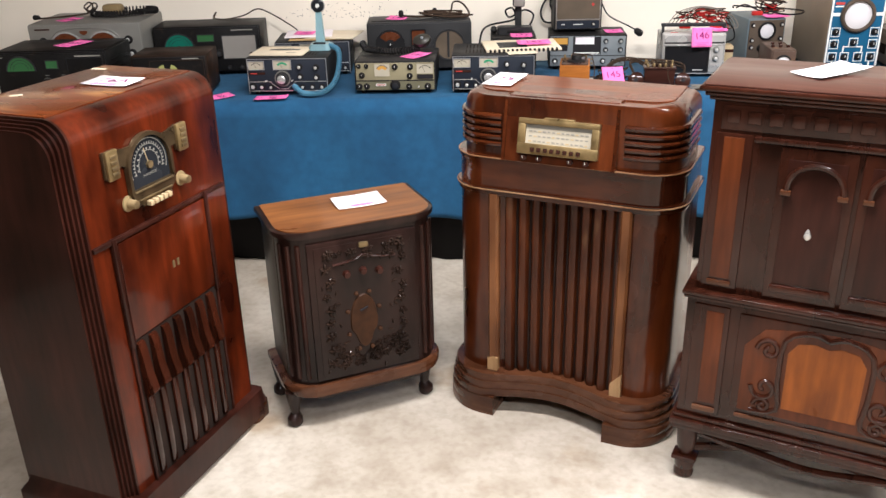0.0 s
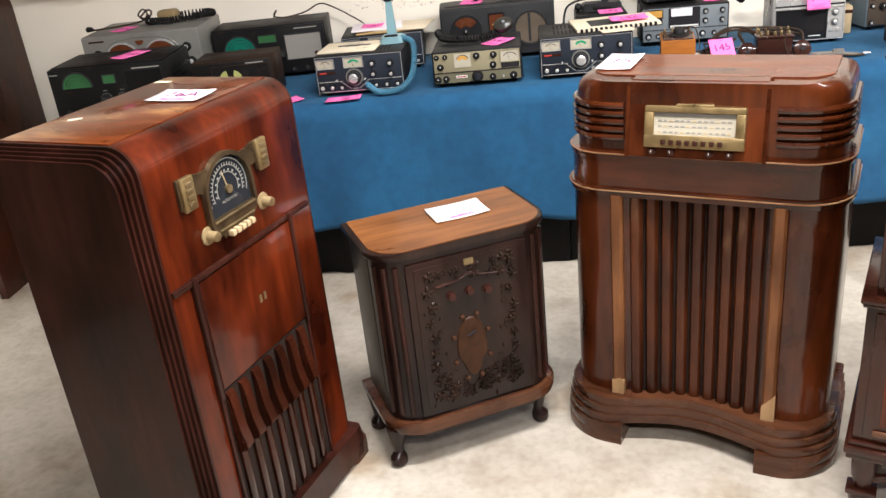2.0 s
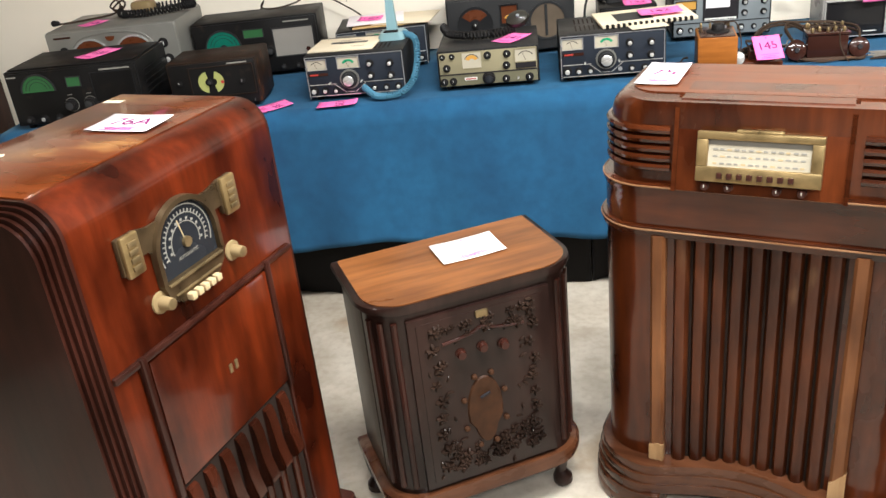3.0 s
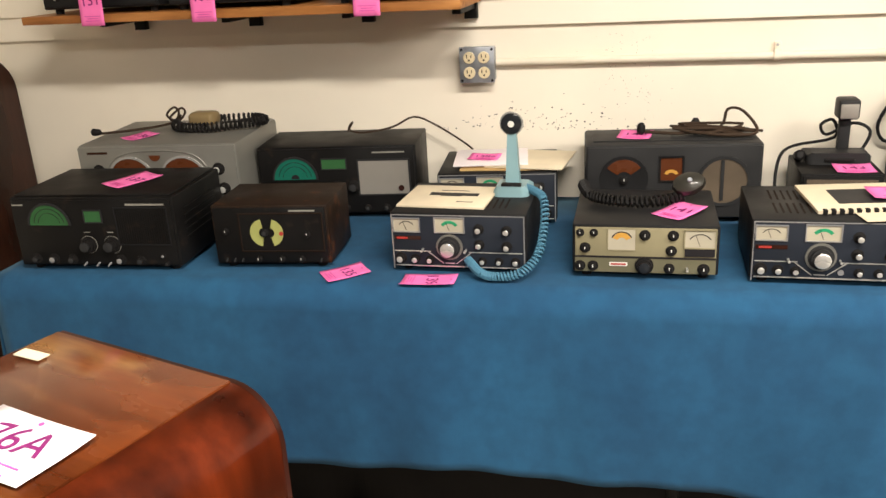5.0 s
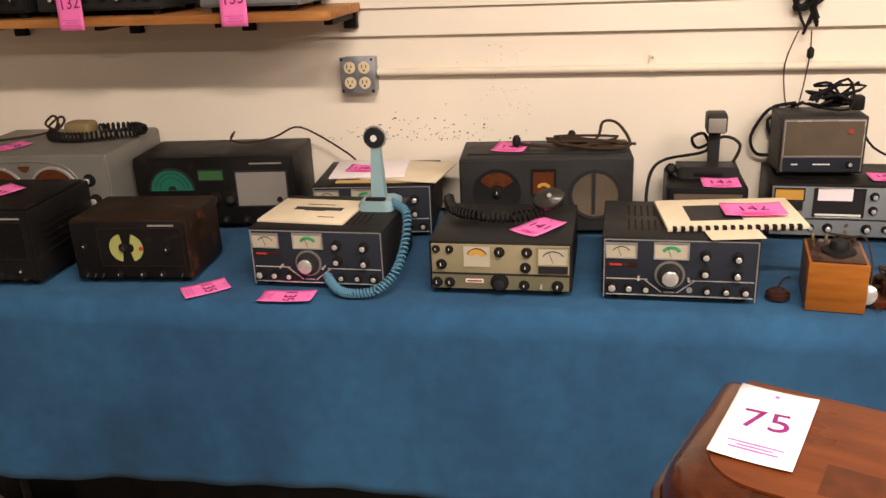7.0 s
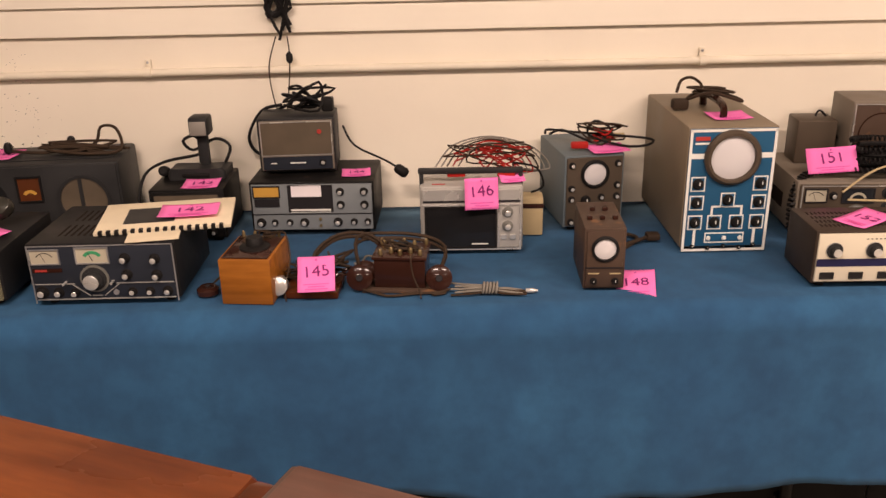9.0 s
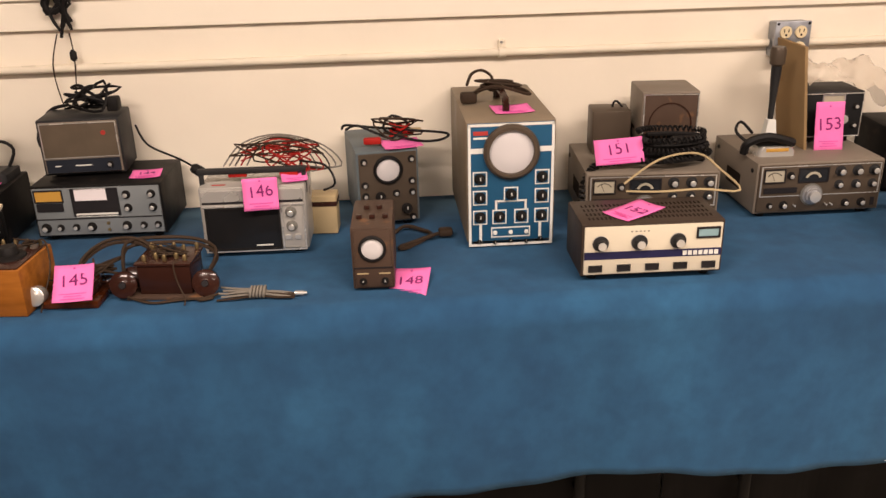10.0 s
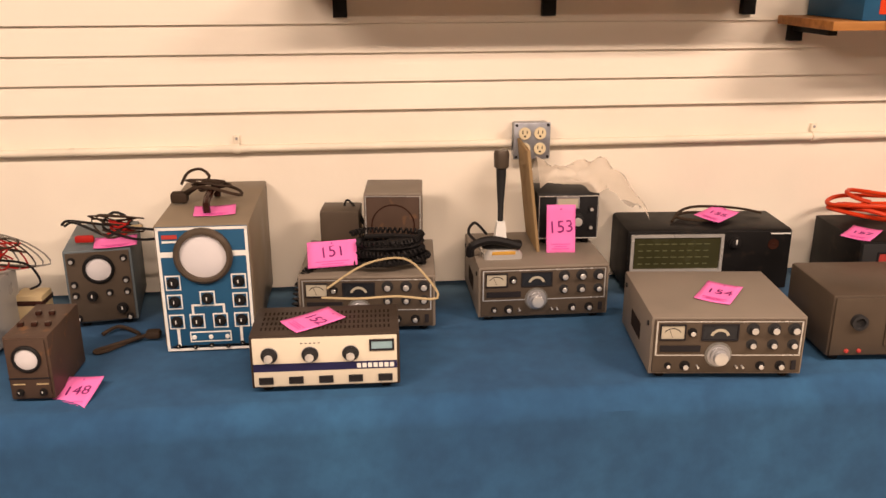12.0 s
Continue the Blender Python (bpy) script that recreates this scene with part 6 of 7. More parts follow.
part("cord", sweep(bmesh.new(), [(0.15 * math.cos(a) * (1 + 0.2 * math.sin(0.37 * a)), 0.07 * math.sin(a) * (1 + 0.25 * math.cos(0.61 * a)), 0.008 + 0.0011 * k + 0.035 * max(0, -math.cos(a)) * abs(math.sin(0.43 * a))) for k, a in enumerate(np.linspace(0, 29, 60).tolist())], 0.006, 7, 3), orange_cord, oc)

# sets on the left shelf
SH = 1.379
for k, (x, w, mat, lab) in enumerate(((-0.895, 0.36, grey_black, "dark receiver standing on a wall shelf"), (-0.505, 0.36, charcoal, "charcoal receiver standing on a wall shelf"), (-0.085, 0.27, panel_grey, "silver receiver standing on a wall shelf"))):
    rx = case("receiver", pose(x - 0.07, -0.27, SH, 0, 0, 0), w, 0.15, 0.24, mat, mat, lab, "radio receiver", foot=0.014, group="radios on the shelf")
    for j, u in enumerate((0.14, 0.4, 0.55, 0.68, 0.8, 0.9)):
        knob(rx, (u - 0.5) * w, 0.045, 0.011 if j % 2 else 0.009, rubber if k < 2 else chrome, -0.001, "skirt", chrome if j % 3 == 0 or k == 2 else None)
    framed(rx, "dial_window", -w * 0.3, w * 0.3, 0.085, 0.125, dial_black, chrome, -0.001)
    tag(pose(x - (0.069, 0.125, 0.094)[k], -0.308, SH + 0.03, 86, 0, 2), str(131 + k), 0.07, 0.12)
single("packaging_box", B(-0.16, 0.16, -0.13, 0.13, 0, 0.12, 0.002), scope_blue, "blue and orange cardboard package on a wall shelf", "box", pose(4.02, -0.17, 1.523))
for a, b, c, d2 in ((-0.12, -0.06, 0.015, 0.06), (0.0, 0.1, 0.02, 0.035), (0.0, 0.08, 0.05, 0.075)):
    part("print_shape", B(a, b, -0.1315, -0.129, c, d2), orange_cord, bpy.data.objects["packaging_box"])
tag(pose(3.96, -0.306, 1.545, 84, 0, -4), "177", 0.075, 0.11, size=0.035)

# wooden leaf standing in the corner
leaf = thing("wooden_leaf", pose(-1.5, -0.06, FLOOR), "dark brown wooden table leaf standing on end in the corner", "wooden board")
outline = [(0.0, 0.0), (0.0, 1.07)] + [(-0.1 + 0.1 * math.cos(radians(a)), 1.07 + 0.1 * math.sin(radians(a))) for a in range(15, 91, 15)] + [(-0.62, 1.17), (-0.62, 0.0)]
part("board", prism(bmesh.new(), outline, 0.0, 0.03, Matrix(((0, 0, 1, 0), (1, 0, 0, 0), (0, 1, 0, 0), (0, 0, 0, 1)))), cabinet_dark, leaf)
part("edge_strip", sweep(bmesh.new(), [(0.015, y, z) for y, z in outline[:9]], 0.016, 8, 1), walnut_dark, leaf)


# ---- console radios ----
F = FLOOR


def rounded_box(w, d, h0, h1, r, seg=7):
    """A body whose top edge is round towards the front (profile in y, z), drawn along x."""
    prof = [(d, h0), (0.0, h0), (0.0, h1 - r)]
    prof += [(r - r * math.cos(radians(90 * k / seg)), h1 - r + r * math.sin(radians(90 * k / seg))) for k in range(1, seg + 1)]
    prof += [(d, h1)]
    m = Matrix(((0, 0, 1, 0), (1, 0, 0, 0), (0, 1, 0, 0), (0, 0, 0, 1)))
    return prism(bmesh.new(), prof, -w / 2, w / 2, m)


# reddish walnut console with a round dial
lc = thing("console_radio", pose(0.10, -2.0, F, 0, 0, 72), "glossy reddish walnut console radio with a round black dial", "console radio", "console radios")
H = 1.112 - F
part("body", rounded_box(0.49, 0.33, 0.07, H, 0.058), walnut_front, lc)
part("top", B(-0.244, 0.244, 0.056, 0.328, H - 0.002, H + 0.0025, 0.001), walnut_top, lc, "orange-brown worn top")
for sx in (-1, 1):
    for k in range(5):
        x0 = sx * (0.245 + 0.0065 * k)
        bm = rounded_box(0.0062, 0.33 - 0.008 * k, 0.07, H - 0.006 * k, 0.058)
        bmesh.ops.translate(bm, verts=bm.verts, vec=(x0 + sx * 0.0033, 0.008 * k, 0))
        part("fluting", bm, walnut_dark, lc, "dark fluted corner moulding")
    part("side_panel", B(min(sx * 0.245, sx * 0.272), max(sx * 0.245, sx * 0.272), 0.045, 0.328, 0.07, H - 0.035, 0.004), walnut_side, lc)
part("plinth", stacked(bmesh.new(), [(d_shape(0.60, 0.37, 0.03), 0.015), (d_shape(0.60, 0.37, 0.03), 0.06), (d_shape(0.57, 0.355, 0.02), 0.08), (d_shape(0.555, 0.35, 0.015), 0.1)]), walnut_dark, lc, "", pose(0, -0.025, 0))
for sx in (-1, 1):
    for y in (0.02, 0.3):
        part("foot", stacked(bmesh.new(), [(d_shape(0.075, 0.05, 0.015), 0.0), (d_shape(0.085, 0.055, 0.02), 0.03), (d_shape(0.08, 0.05, 0.02), 0.05)]), base_worn, lc, "", pose(sx * 0.262, y - 0.045, 0))
zd = 0.82 - F
part("moulding", B(-0.245, 0.235, -0.008, 0.002, zd - 0.006, zd + 0.006, 0.003), walnut_dark, lc)
part("lower_front", B(-0.172, 0.15, -0.006, 0.002, 0.565 - F, zd - 0.01, 0.002), walnut_front, lc)
for x in (-0.185, 0.153):
    part("rail", B(x - 0.007, x + 0.007, -0.012, 0.001, 0.55 - F, zd + 0.008, 0.004), walnut_dark, lc)
    part("edge_bead", B(x - 0.004, x + 0.004, -0.008, 0.001, 0.09, 0.55 - F, 0.003), walnut_dark, lc)
# backing coloured near-black for the shade behind the slats
part("grille_back", B(-0.18, 0.15, -0.002, 0.003, 0.1, 0.56 - F), dark_void, lc, "grille cloth with the gap's shade in its dark colour")
for k in range(7):
    x = -0.16 + 0.0455 * k
    sl = part("grille_slat", B(x - 0.010, x + 0.010, -0.012, -0.001, 0.11, 0.43 - F, 0.005), slat_dark, lc)
    club = [(0.0, 0.556 - F), (-0.010, 0.553 - F), (-0.015, 0.535 - F), (-0.021, 0.470 - F), (-0.030, 0.432 - F), (-0.031, 0.422 - F), (-0.024, 0.414 - F), (-0.010, 0.408 - F), (0.0, 0.408 - F)]
    part("slat_top", prism(bmesh.new(), club, x - 0.0115, x + 0.0115, Matrix(((0, 0, 1, 0), (1, 0, 0, 0), (0, 1, 0, 0), (0, 0, 0, 1)))), slat_dark, sl, "dark glossy club-shaped upper end")
dx, dz = -0.03, 0.955 - F


def arch(r, low, taper=0.0, seg=28):
    """An arch outline: a half circle over straight sides that end at -low, drawn in by taper."""
    return [(r * math.cos(math.pi * k / seg), r * math.sin(math.pi * k / seg)) for k in range(seg + 1)] + [(-r + taper, -low), (r - taper, -low)]


def arch_ring(r0, r1, low, proud, seg=28):
    inner, outer = arch(r0, low, 0.0, seg)[:seg + 1], arch(r1, low, 0.0, seg)[:seg + 1]
    return prism(bmesh.new(), [(r1, -low)] + outer + [(-r1, -low), (-r0, -low)] + inner[::-1] + [(r0, -low)], 0, proud, FACING)


esc = part("dial_escutcheon", arch_ring(0.0685, 0.0775, 0.045, 0.013), bronze, lc, "dark bronze arched dial frame", pose(dx, -0.001, dz))
part("dial_apron", prism(bmesh.new(), [(-0.0775, -0.045), (0.0775, -0.045), (0.070, -0.066), (0.046, -0.088), (-0.046, -0.088), (-0.070, -0.066)], 0, 0.012, FACING), bronze, lc, "dark bronze button apron", pose(dx, -0.001, dz))
part("apron_rail", B(-0.068, 0.068, -0.016, -0.011, -0.051, -0.046, 0.0015), brass, lc, "", pose(dx, -0.001, dz))
part("apron_rail", B(-0.058, 0.058, -0.016, -0.011, -0.071, -0.068, 0.001), brass, lc, "", pose(dx, -0.001, dz))
df = part("dial_face", prism(bmesh.new(), arch(0.069, 0.045), 0, 0.004, FACING), dial_black, lc, "black arched dial with white scales", pose(dx, -0.001, dz))
for r0, r1 in ((0.0605, 0.0625), (0.047, 0.0485), (0.033, 0.0345)):
    part("scale_ring", half_disc(r1, -20, 200, r0, 0.0008, 36), dial_ink, df, "", pose(0, -0.004, 0))
for k in range(24):
    a = radians(-15 + 210 * k / 23)
    part("scale_mark", B(-0.0011, 0.0011, -0.0008, 0, -0.0035, 0.0035), dial_ink, df, "", pose(0.0505 * math.cos(a), -0.004, 0.0505 * math.sin(a)) @ Matrix.Rotation(-a + math.pi / 2, 4, "Y"))
for k in range(11):
    a = radians(-10 + 200 * k / 10)
    part("scale_mark", B(-0.0022, 0.0022, -0.0008, 0, -0.002, 0.002), dial_ink, df, "", pose(0.038 * math.cos(a), -0.004, 0.038 * math.sin(a)))
part("word", lettering("AUTOMATIC", 0.0085, dial_ink), None, df, "", pose(0, -0.0045, -0.022, 90, 0, 0))
part("dial_hub", half_disc(0.009, 0, 360, 0, 0.006, 16), brass, df, "", pose(0, -0.004, 0))
part("dial_needle", B(-0.0009, 0.0009, -0.0055, -0.004, 0, 0.042), tan_cord, df, "", pose(0, 0, 0) @ Matrix.Rotation(radians(-14), 4, "Y"))
for sx in (-1, 1):
    cx = dx + sx * 0.121
    wing = part("dial_wing", B(cx - 0.021, cx + 0.021, -0.009, 0.001, dz + 0.004, dz + 0.066, 0.003), bronze, lc, "brass side plate")
    part("wing_panel", B(cx - 0.0185, cx + 0.0185, -0.016, -0.006, dz + 0.0, dz + 0.068, 0.004), gilt, wing)
    for k in range(4):
        part("wing_rib", B(cx - 0.009, cx + 0.009, -0.019, -0.015, dz + 0.010 + 0.013 * k, dz + 0.018 + 0.013 * k, 0.001), brass, wing)
    part("wing_arm", prism(bmesh.new(), [(sx * 0.050, 0.058), (sx * 0.070, 0.010), (sx * 0.084, 0.020), (sx * 0.138, 0.022), (sx * 0.138, 0.066), (sx * 0.1, 0.064), (sx * 0.075, 0.058)][::sx], 0, 0.006, FACING), bronze, wing, "", pose(dx, -0.0005, dz))
    knob(lc, dx + sx * 0.095 + 0.012, 0.886 - F, 0.0165, cream_plastic, -0.001, "skirt", brass, deep=1.5)
for k in range(5):
    part("push_button", B(-0.006, 0.006, -0.014, 0, -0.006, 0.006, 0.002), tan_cord, lc, "yellowed push button", pose(dx - 0.03 + 0.0165 * k, -0.012, 0.872 - F))
    part("button_label", B(-0.004, 0.004, -0.0006, 0, -0.003, 0.003), dark_ink, esc.parent, "", pose(dx - 0.04 + 0.02 * k, -0.0125, 0.905 - F))
for k in range(2):
    part("emblem", B(-0.004, 0.004, -0.003, 0, -0.009, 0.009, 0.001), brass, lc, "", pose(-0.002 + 0.016 * k, -0.006, 0.69 - F))
tag(pose(-0.018, -1.893, 1.1165, 0, 0, -16), "76A", 0.13, 0.08, white_paper, 0.003, size=0.05)
single("masking_tape", B(-0.02, 0.02, -0.008, 0.008, 0, 0.001), manual_paper, "short strip of masking tape on a walnut console", "tape", pose(-0.125, -1.727, 1.1152, 0, 0, -14))
single("masking_tape", B(-0.014, 0.014, -0.006, 0.006, 0, 0.001), manual_paper, "scrap of masking tape on a walnut console", "tape", pose(-0.19, -2.02, 1.1152, 0, 0, 20))

# small dark carved console on legs
so = (0.53, -1.735)
sc = thing("console_radio", pose(*so, F, 0, 0, 26), "small dark carved wooden console radio on short legs", "console radio", "console radios")
S0, S1 = 0.218 - F, 0.672 - F
part("body", stacked(bmesh.new(), [(d_shape(0.445, 0.262, 0.075), S0), (d_shape(0.445, 0.262, 0.075), S1)]), ebony, sc)
part("top", stacked(bmesh.new(), [(d_shape(0.468, 0.275, 0.085), S1), (d_shape(0.478, 0.28, 0.088), S1 + 0.006), (d_shape(0.474, 0.278, 0.087), S1 + 0.016), (d_shape(0.455, 0.27, 0.08), S1 + 0.019)]), ebony, sc, "", pose(0, -0.008, 0))
part("top_veneer", stacked(bmesh.new(), [(d_shape(0.447, 0.264, 0.077), S1 + 0.0185), (d_shape(0.447, 0.264, 0.077), S1 + 0.0212)]), oak_top, sc, "warm brown veneered top", pose(0, -0.004, 0))
for sx in (-1, 1):
    part("side_panel", B(min(sx * 0.2215, sx * 0.2245), max(sx * 0.2215, sx * 0.2245), 0.085, 0.25, S0 + 0.01, S1 - 0.01, 0.001), ebony_side, sc)
    for k in range(3):
        a = radians(25 + 22 * k)
        part("corner_flute", sweep(bmesh.new(), [(sx * (0.1475 + 0.076 * math.sin(a)), 0.075 - 0.076 * math.cos(a), S0 + 0.02), (sx * (0.1475 + 0.076 * math.sin(a)), 0.075 - 0.076 * math.cos(a), S1 - 0.02)], 0.007, 8, 1), walnut_dark, sc)
rim = part("stand_rim", stacked(bmesh.new(), [(d_shape(0.478, 0.282, 0.09), S0 - 0.035), (d_shape(0.492, 0.29, 0.095), S0 - 0.026), (d_shape(0.492, 0.29, 0.095), S0 - 0.008), (d_shape(0.47, 0.28, 0.088), S0)]), base_worn, sc, "", pose(0, -0.014, 0))
for sx in (-1, 1):
    for y in (0.05, 0.235):
        part("leg", stacked(bmesh.new(), [([(math.cos(2 * math.pi * q / 12) * r + sx * ox, math.sin(2 * math.pi * q / 12) * r + oy) for q in range(12)], z) for r, ox, oy, z in ((0.015, 0.006, -0.002, 0.0), (0.023, 0.008, -0.003, 0.010), (0.023, 0.008, -0.003, 0.026), (0.013, 0.005, 0.0, 0.042), (0.017, 0.006, 0.0, 0.068), (0.03, 0.0, 0.0, S0 - 0.03))]), ebony, sc, "", pose(sx * 0.2 - 0.016, y, 0))
part("apron", B(-0.16, 0.16, 0.0, 0.016, S0 - 0.055, S0 - 0.03, 0.006), ebony, sc)
part("front_frame", B(-0.158, 0.155, -0.010, 0.001, S0 + 0.012, S1 - 0.018, 0.003), ebony, sc)
part("front_recess", B(-0.14, 0.137, -0.0120, -0.009, S0 + 0.03, S1 - 0.03, 0.001), ebony, sc)


def carving():
    bm, rng = bmesh.new(), random.Random(3)
    z0, z1 = S0 + 0.034, S1 - 0.034

    def leaf(x, z, turn, length, wide, high):
        m = Matrix.Translation((x, -0.012, z)) @ Matrix.Rotation(turn, 4, "Y") @ Matrix.Translation((length, 0, 0)) @ Matrix.Diagonal((length, high, wide, 1))
        bmesh.ops.create_icosphere(bm, subdivisions=1, radius=1.0, matrix=m)

    def rosette(x, z, r, petals):
        t0 = rng.uniform(0, 6.28)
        for q in range(petals):
            leaf(x, z, t0 + 6.283 * q / petals, r * rng.uniform(0.42, 0.58), r * 0.3, r * rng.uniform(0.4, 0.65))
        leaf(x - 0.3 * r, z, 0, r * 0.3, r * 0.28, r * 0.75)

    for k in range(9):
        z = z0 + 0.03 + (z1 - z0 - 0.05) * k / 8
        for sx in (-1, 1):
            rosette(sx * (0.113 - 0.012 * math.sin(k * 1.3) ** 2), z, rng.uniform(0.013, 0.018), 5)
            leaf(sx * 0.095, z + 0.018, rng.uniform(0, 6.28), 0.011, 0.004, 0.006)
    for k in range(40):
        x = rng.uniform(-0.115, 0.115)
        low = z0 + 0.012 + rng.uniform(0, 0.045 + 0.35 * abs(x))
        rosette(x, low, rng.uniform(0.010, 0.017), rng.choice((4, 5, 6)))
    for k in range(26):
        x = rng.uniform(-0.115, 0.115)
        rosette(x, z1 - 0.012 - rng.uniform(0, 0.03 + 0.2 * abs(x)), rng.uniform(0.009, 0.014), 5)
    for k in range(70):
        x, z = rng.uniform(-0.125, 0.125), rng.uniform(z0, z1)
        if abs(x) > 0.075 or z < z0 + 0.06:
            leaf(x, z, rng.uniform(0, 6.28), rng.uniform(0.006, 0.012), 0.0035, 0.005)
    return bm


tagged(part("carving", carving(), ebony_carved, sc, "carved leaf and scroll relief"), kind="stuff")
part("arch_bead", sweep(bmesh.new(), [(-0.09, -0.014, 0.585 - F), (-0.03, -0.014, 0.592 - F), (0.0, -0.014, 0.604 - F), (0.03, -0.014, 0.592 - F), (0.09, -0.014, 0.585 - F)], 0.004, 8), walnut_dark, sc)
esc = part("escutcheon", stacked(bmesh.new(), [([(0.041 * math.cos(2 * math.pi * k / 24) * (1 - 0.25 * (math.sin(2 * math.pi * k / 24) < -0.3)), 0.085 * math.sin(2 * math.pi * k / 24)) for k in range(24)], 0), ([(0.038 * math.cos(2 * math.pi * k / 24) * (1 - 0.25 * (math.sin(2 * math.pi * k / 24) < -0.3)), 0.082 * math.sin(2 * math.pi * k / 24)) for k in range(24)], 0.004)]), plate_brown, sc, "brown shield-shaped tuning plate", pose(-0.01, -0.0125, 0.40 - F) @ FACING)
for k in range(8):
    a = 2 * math.pi * (k + 0.5) / 8
    part("boss", turned(bmesh.new(), [(0.007, 0), (0.006, 0.005), (0.002, 0.008)], FACING, 12), plate_brown, sc, "", pose(-0.01 + 0.05 * math.cos(a), -0.0125, 0.40 - F + 0.095 * math.sin(a)))
for x, z in ((-0.053, 0.553), (-0.005, 0.556), (0.042, 0.548)):
    knob(sc, x, z - F, 0.012, walnut_dark, -0.0125, "plain", pointer=False)
part("tuning_lever", B(-0.012, 0.012, -0.006, 0, -0.002, 0.002), dark_ink, sc, "", pose(-0.01, -0.0165, 0.44 - F, 0, -20, 0))
part("name_plate", B(-0.014, 0.014, -0.017, -0.012, 0.625 - F, 0.642 - F, 0.004), brass, sc, "small brass plate")
tag(pose(0.502, -1.575, 0.6945, 0, 0, 26), "", 0.145, 0.095, white_paper, 0.004)

# tall mahogany console with louvred shoulders
cc = thing("console_radio", pose(1.064, -1.746, F, 0, 0, -22), "glossy mahogany console radio with slatted front and louvred shoulders", "console radio", "console radios")
W = 0.63


def band(w, d, r, z0, z1, name, mat, bulge=0.0, label="", y=0.0):
    rows = [(d_shape(w, d, r), z0), (d_shape(w + 2 * bulge, d + bulge, r + bulge), (z0 * 0.7 + z1 * 0.3)), (d_shape(w + 2 * bulge, d + bulge, r + bulge), (z0 * 0.3 + z1 * 0.7)), (d_shape(w, d, r), z1)]
    return part(name, stacked(bmesh.new(), rows), mat, cc, label, pose(0, y, 0))


DIP = 0.05


def worn_glint_line(w, d, r, y, z, radius=0.0019):
    """A pale line along a moulding's front and sides: painted highlight and rubbed wear."""
    plan = d_shape(w, d, r)[:18]
    return sweep(bmesh.new(), [(px, py + y, z) for px, py in [(-w / 2, d * 0.9)] + plan + [(w / 2, d * 0.9)]], radius, 6, 1)



def base_plan(w, d, r, dip):
    pts = d_shape(w, d, r)
    n = 12
    front = [(-w / 2 + r + (w - 2 * r) * k / n, dip * math.sin(math.pi * k / n) ** 1.3) for k in range(1, n)]
    return pts[:9] + front + pts[9:]


def hollow(x):
    return DIP * math.sin(math.pi * min(1.0, max(0.0, (x + 0.205) / 0.41))) ** 1.2


part("body", stacked(bmesh.new(), [(base_plan(W, 0.30, 0.10, DIP), 0.155 - F), (base_plan(W, 0.30, 0.10, DIP), 0.765 - F)]), mahogany, cc)
band(W + 0.014, 0.31, 0.105, 0.752 - F, 0.772 - F, "bead", mahogany_band, 0.004, y=-0.007)
band(W, 0.30, 0.10, 0.772 - F, 0.842 - F, "upper_band", mahogany_band)
band(W + 0.006, 0.304, 0.102, 0.842 - F, 0.858 - F, "bead", mahogany_band, 0.003, y=-0.003)
zt = 1.022 - F
for lw, ld, lr, ly, lz in ((W + 0.0205, 0.318, 0.109, -0.0105, 0.767 - F), (W + 0.010, 0.309, 0.105, -0.0055, 0.8565 - F)):
    part("worn_glint_line", worn_glint_line(lw, ld, lr, ly, lz), worn_glint_edge, cc, "pale moulding edge, painted highlight and rubbed wear together")
part("crown", stacked(bmesh.new(), [(d_shape(0.604, 0.282, 0.096), 0.858 - F), (d_shape(0.604, 0.282, 0.096), zt - 0.042), (d_shape(0.599, 0.28, 0.095), zt - 0.028), (d_shape(0.588, 0.275, 0.092), zt - 0.016), (d_shape(0.568, 0.267, 0.088), zt - 0.006), (d_shape(0.535, 0.253, 0.078), zt)]), mahogany, cc, "", pose(0, 0.012, 0))
part("top_board", stacked(bmesh.new(), [(d_shape(0.53, 0.215, 0.06), zt - 0.004), (d_shape(0.525, 0.21, 0.06), zt + 0.003)]), mahogany_top, cc, "brown worn top", pose(0, 0.065, 0))
mw = Matrix(((0, 0, 1, 0), (1, 0, 0, 0), (0, 1, 0, 0), (0, 0, 0, 1)))
part("dial_block", prism(bmesh.new(), [(0.14, 0.858 - F), (-0.012, 0.858 - F), (-0.008, 0.874 - F), (0.02, zt - 0.012), (0.03, zt + 0.002), (0.14, zt + 0.004)], -0.15, 0.142, mw), mahogany, cc, "sloping dial panel")
for x in (-0.153, 0.145):
    part("dial_edge", prism(bmesh.new(), [(0.05, 0.858 - F), (-0.02, 0.858 - F), (-0.014, 0.88 - F), (0.012, zt - 0.01), (0.05, zt + 0.004)], x - 0.004, x + 0.004, mw), mahogany_band, cc)
for sx in (-1, 1):
    for k in range(5):
        z = 0.893 - F + 0.0185 * k
        pts = [(sx * 0.165, 0.010, z), (sx * 0.19, 0.009, z)]
        pts += [(sx * (0.209 + 0.096 * math.sin(radians(a))), 0.106 - 0.096 * math.cos(radians(a)), z) for a in (15, 35, 55, 75, 90)]
        pts += [(sx * 0.305, 0.24, z)]
        part("louvre", sweep(bmesh.new(), pts, 0.0082, 8, 3), mahogany_band, cc)
tilt = math.atan2(0.028, zt - 0.012 - 0.874 + F)
dm = pose(-0.004, -0.0035, 0.925 - F) @ Matrix.Rotation(-tilt, 4, "X")
fr = bmesh.new()
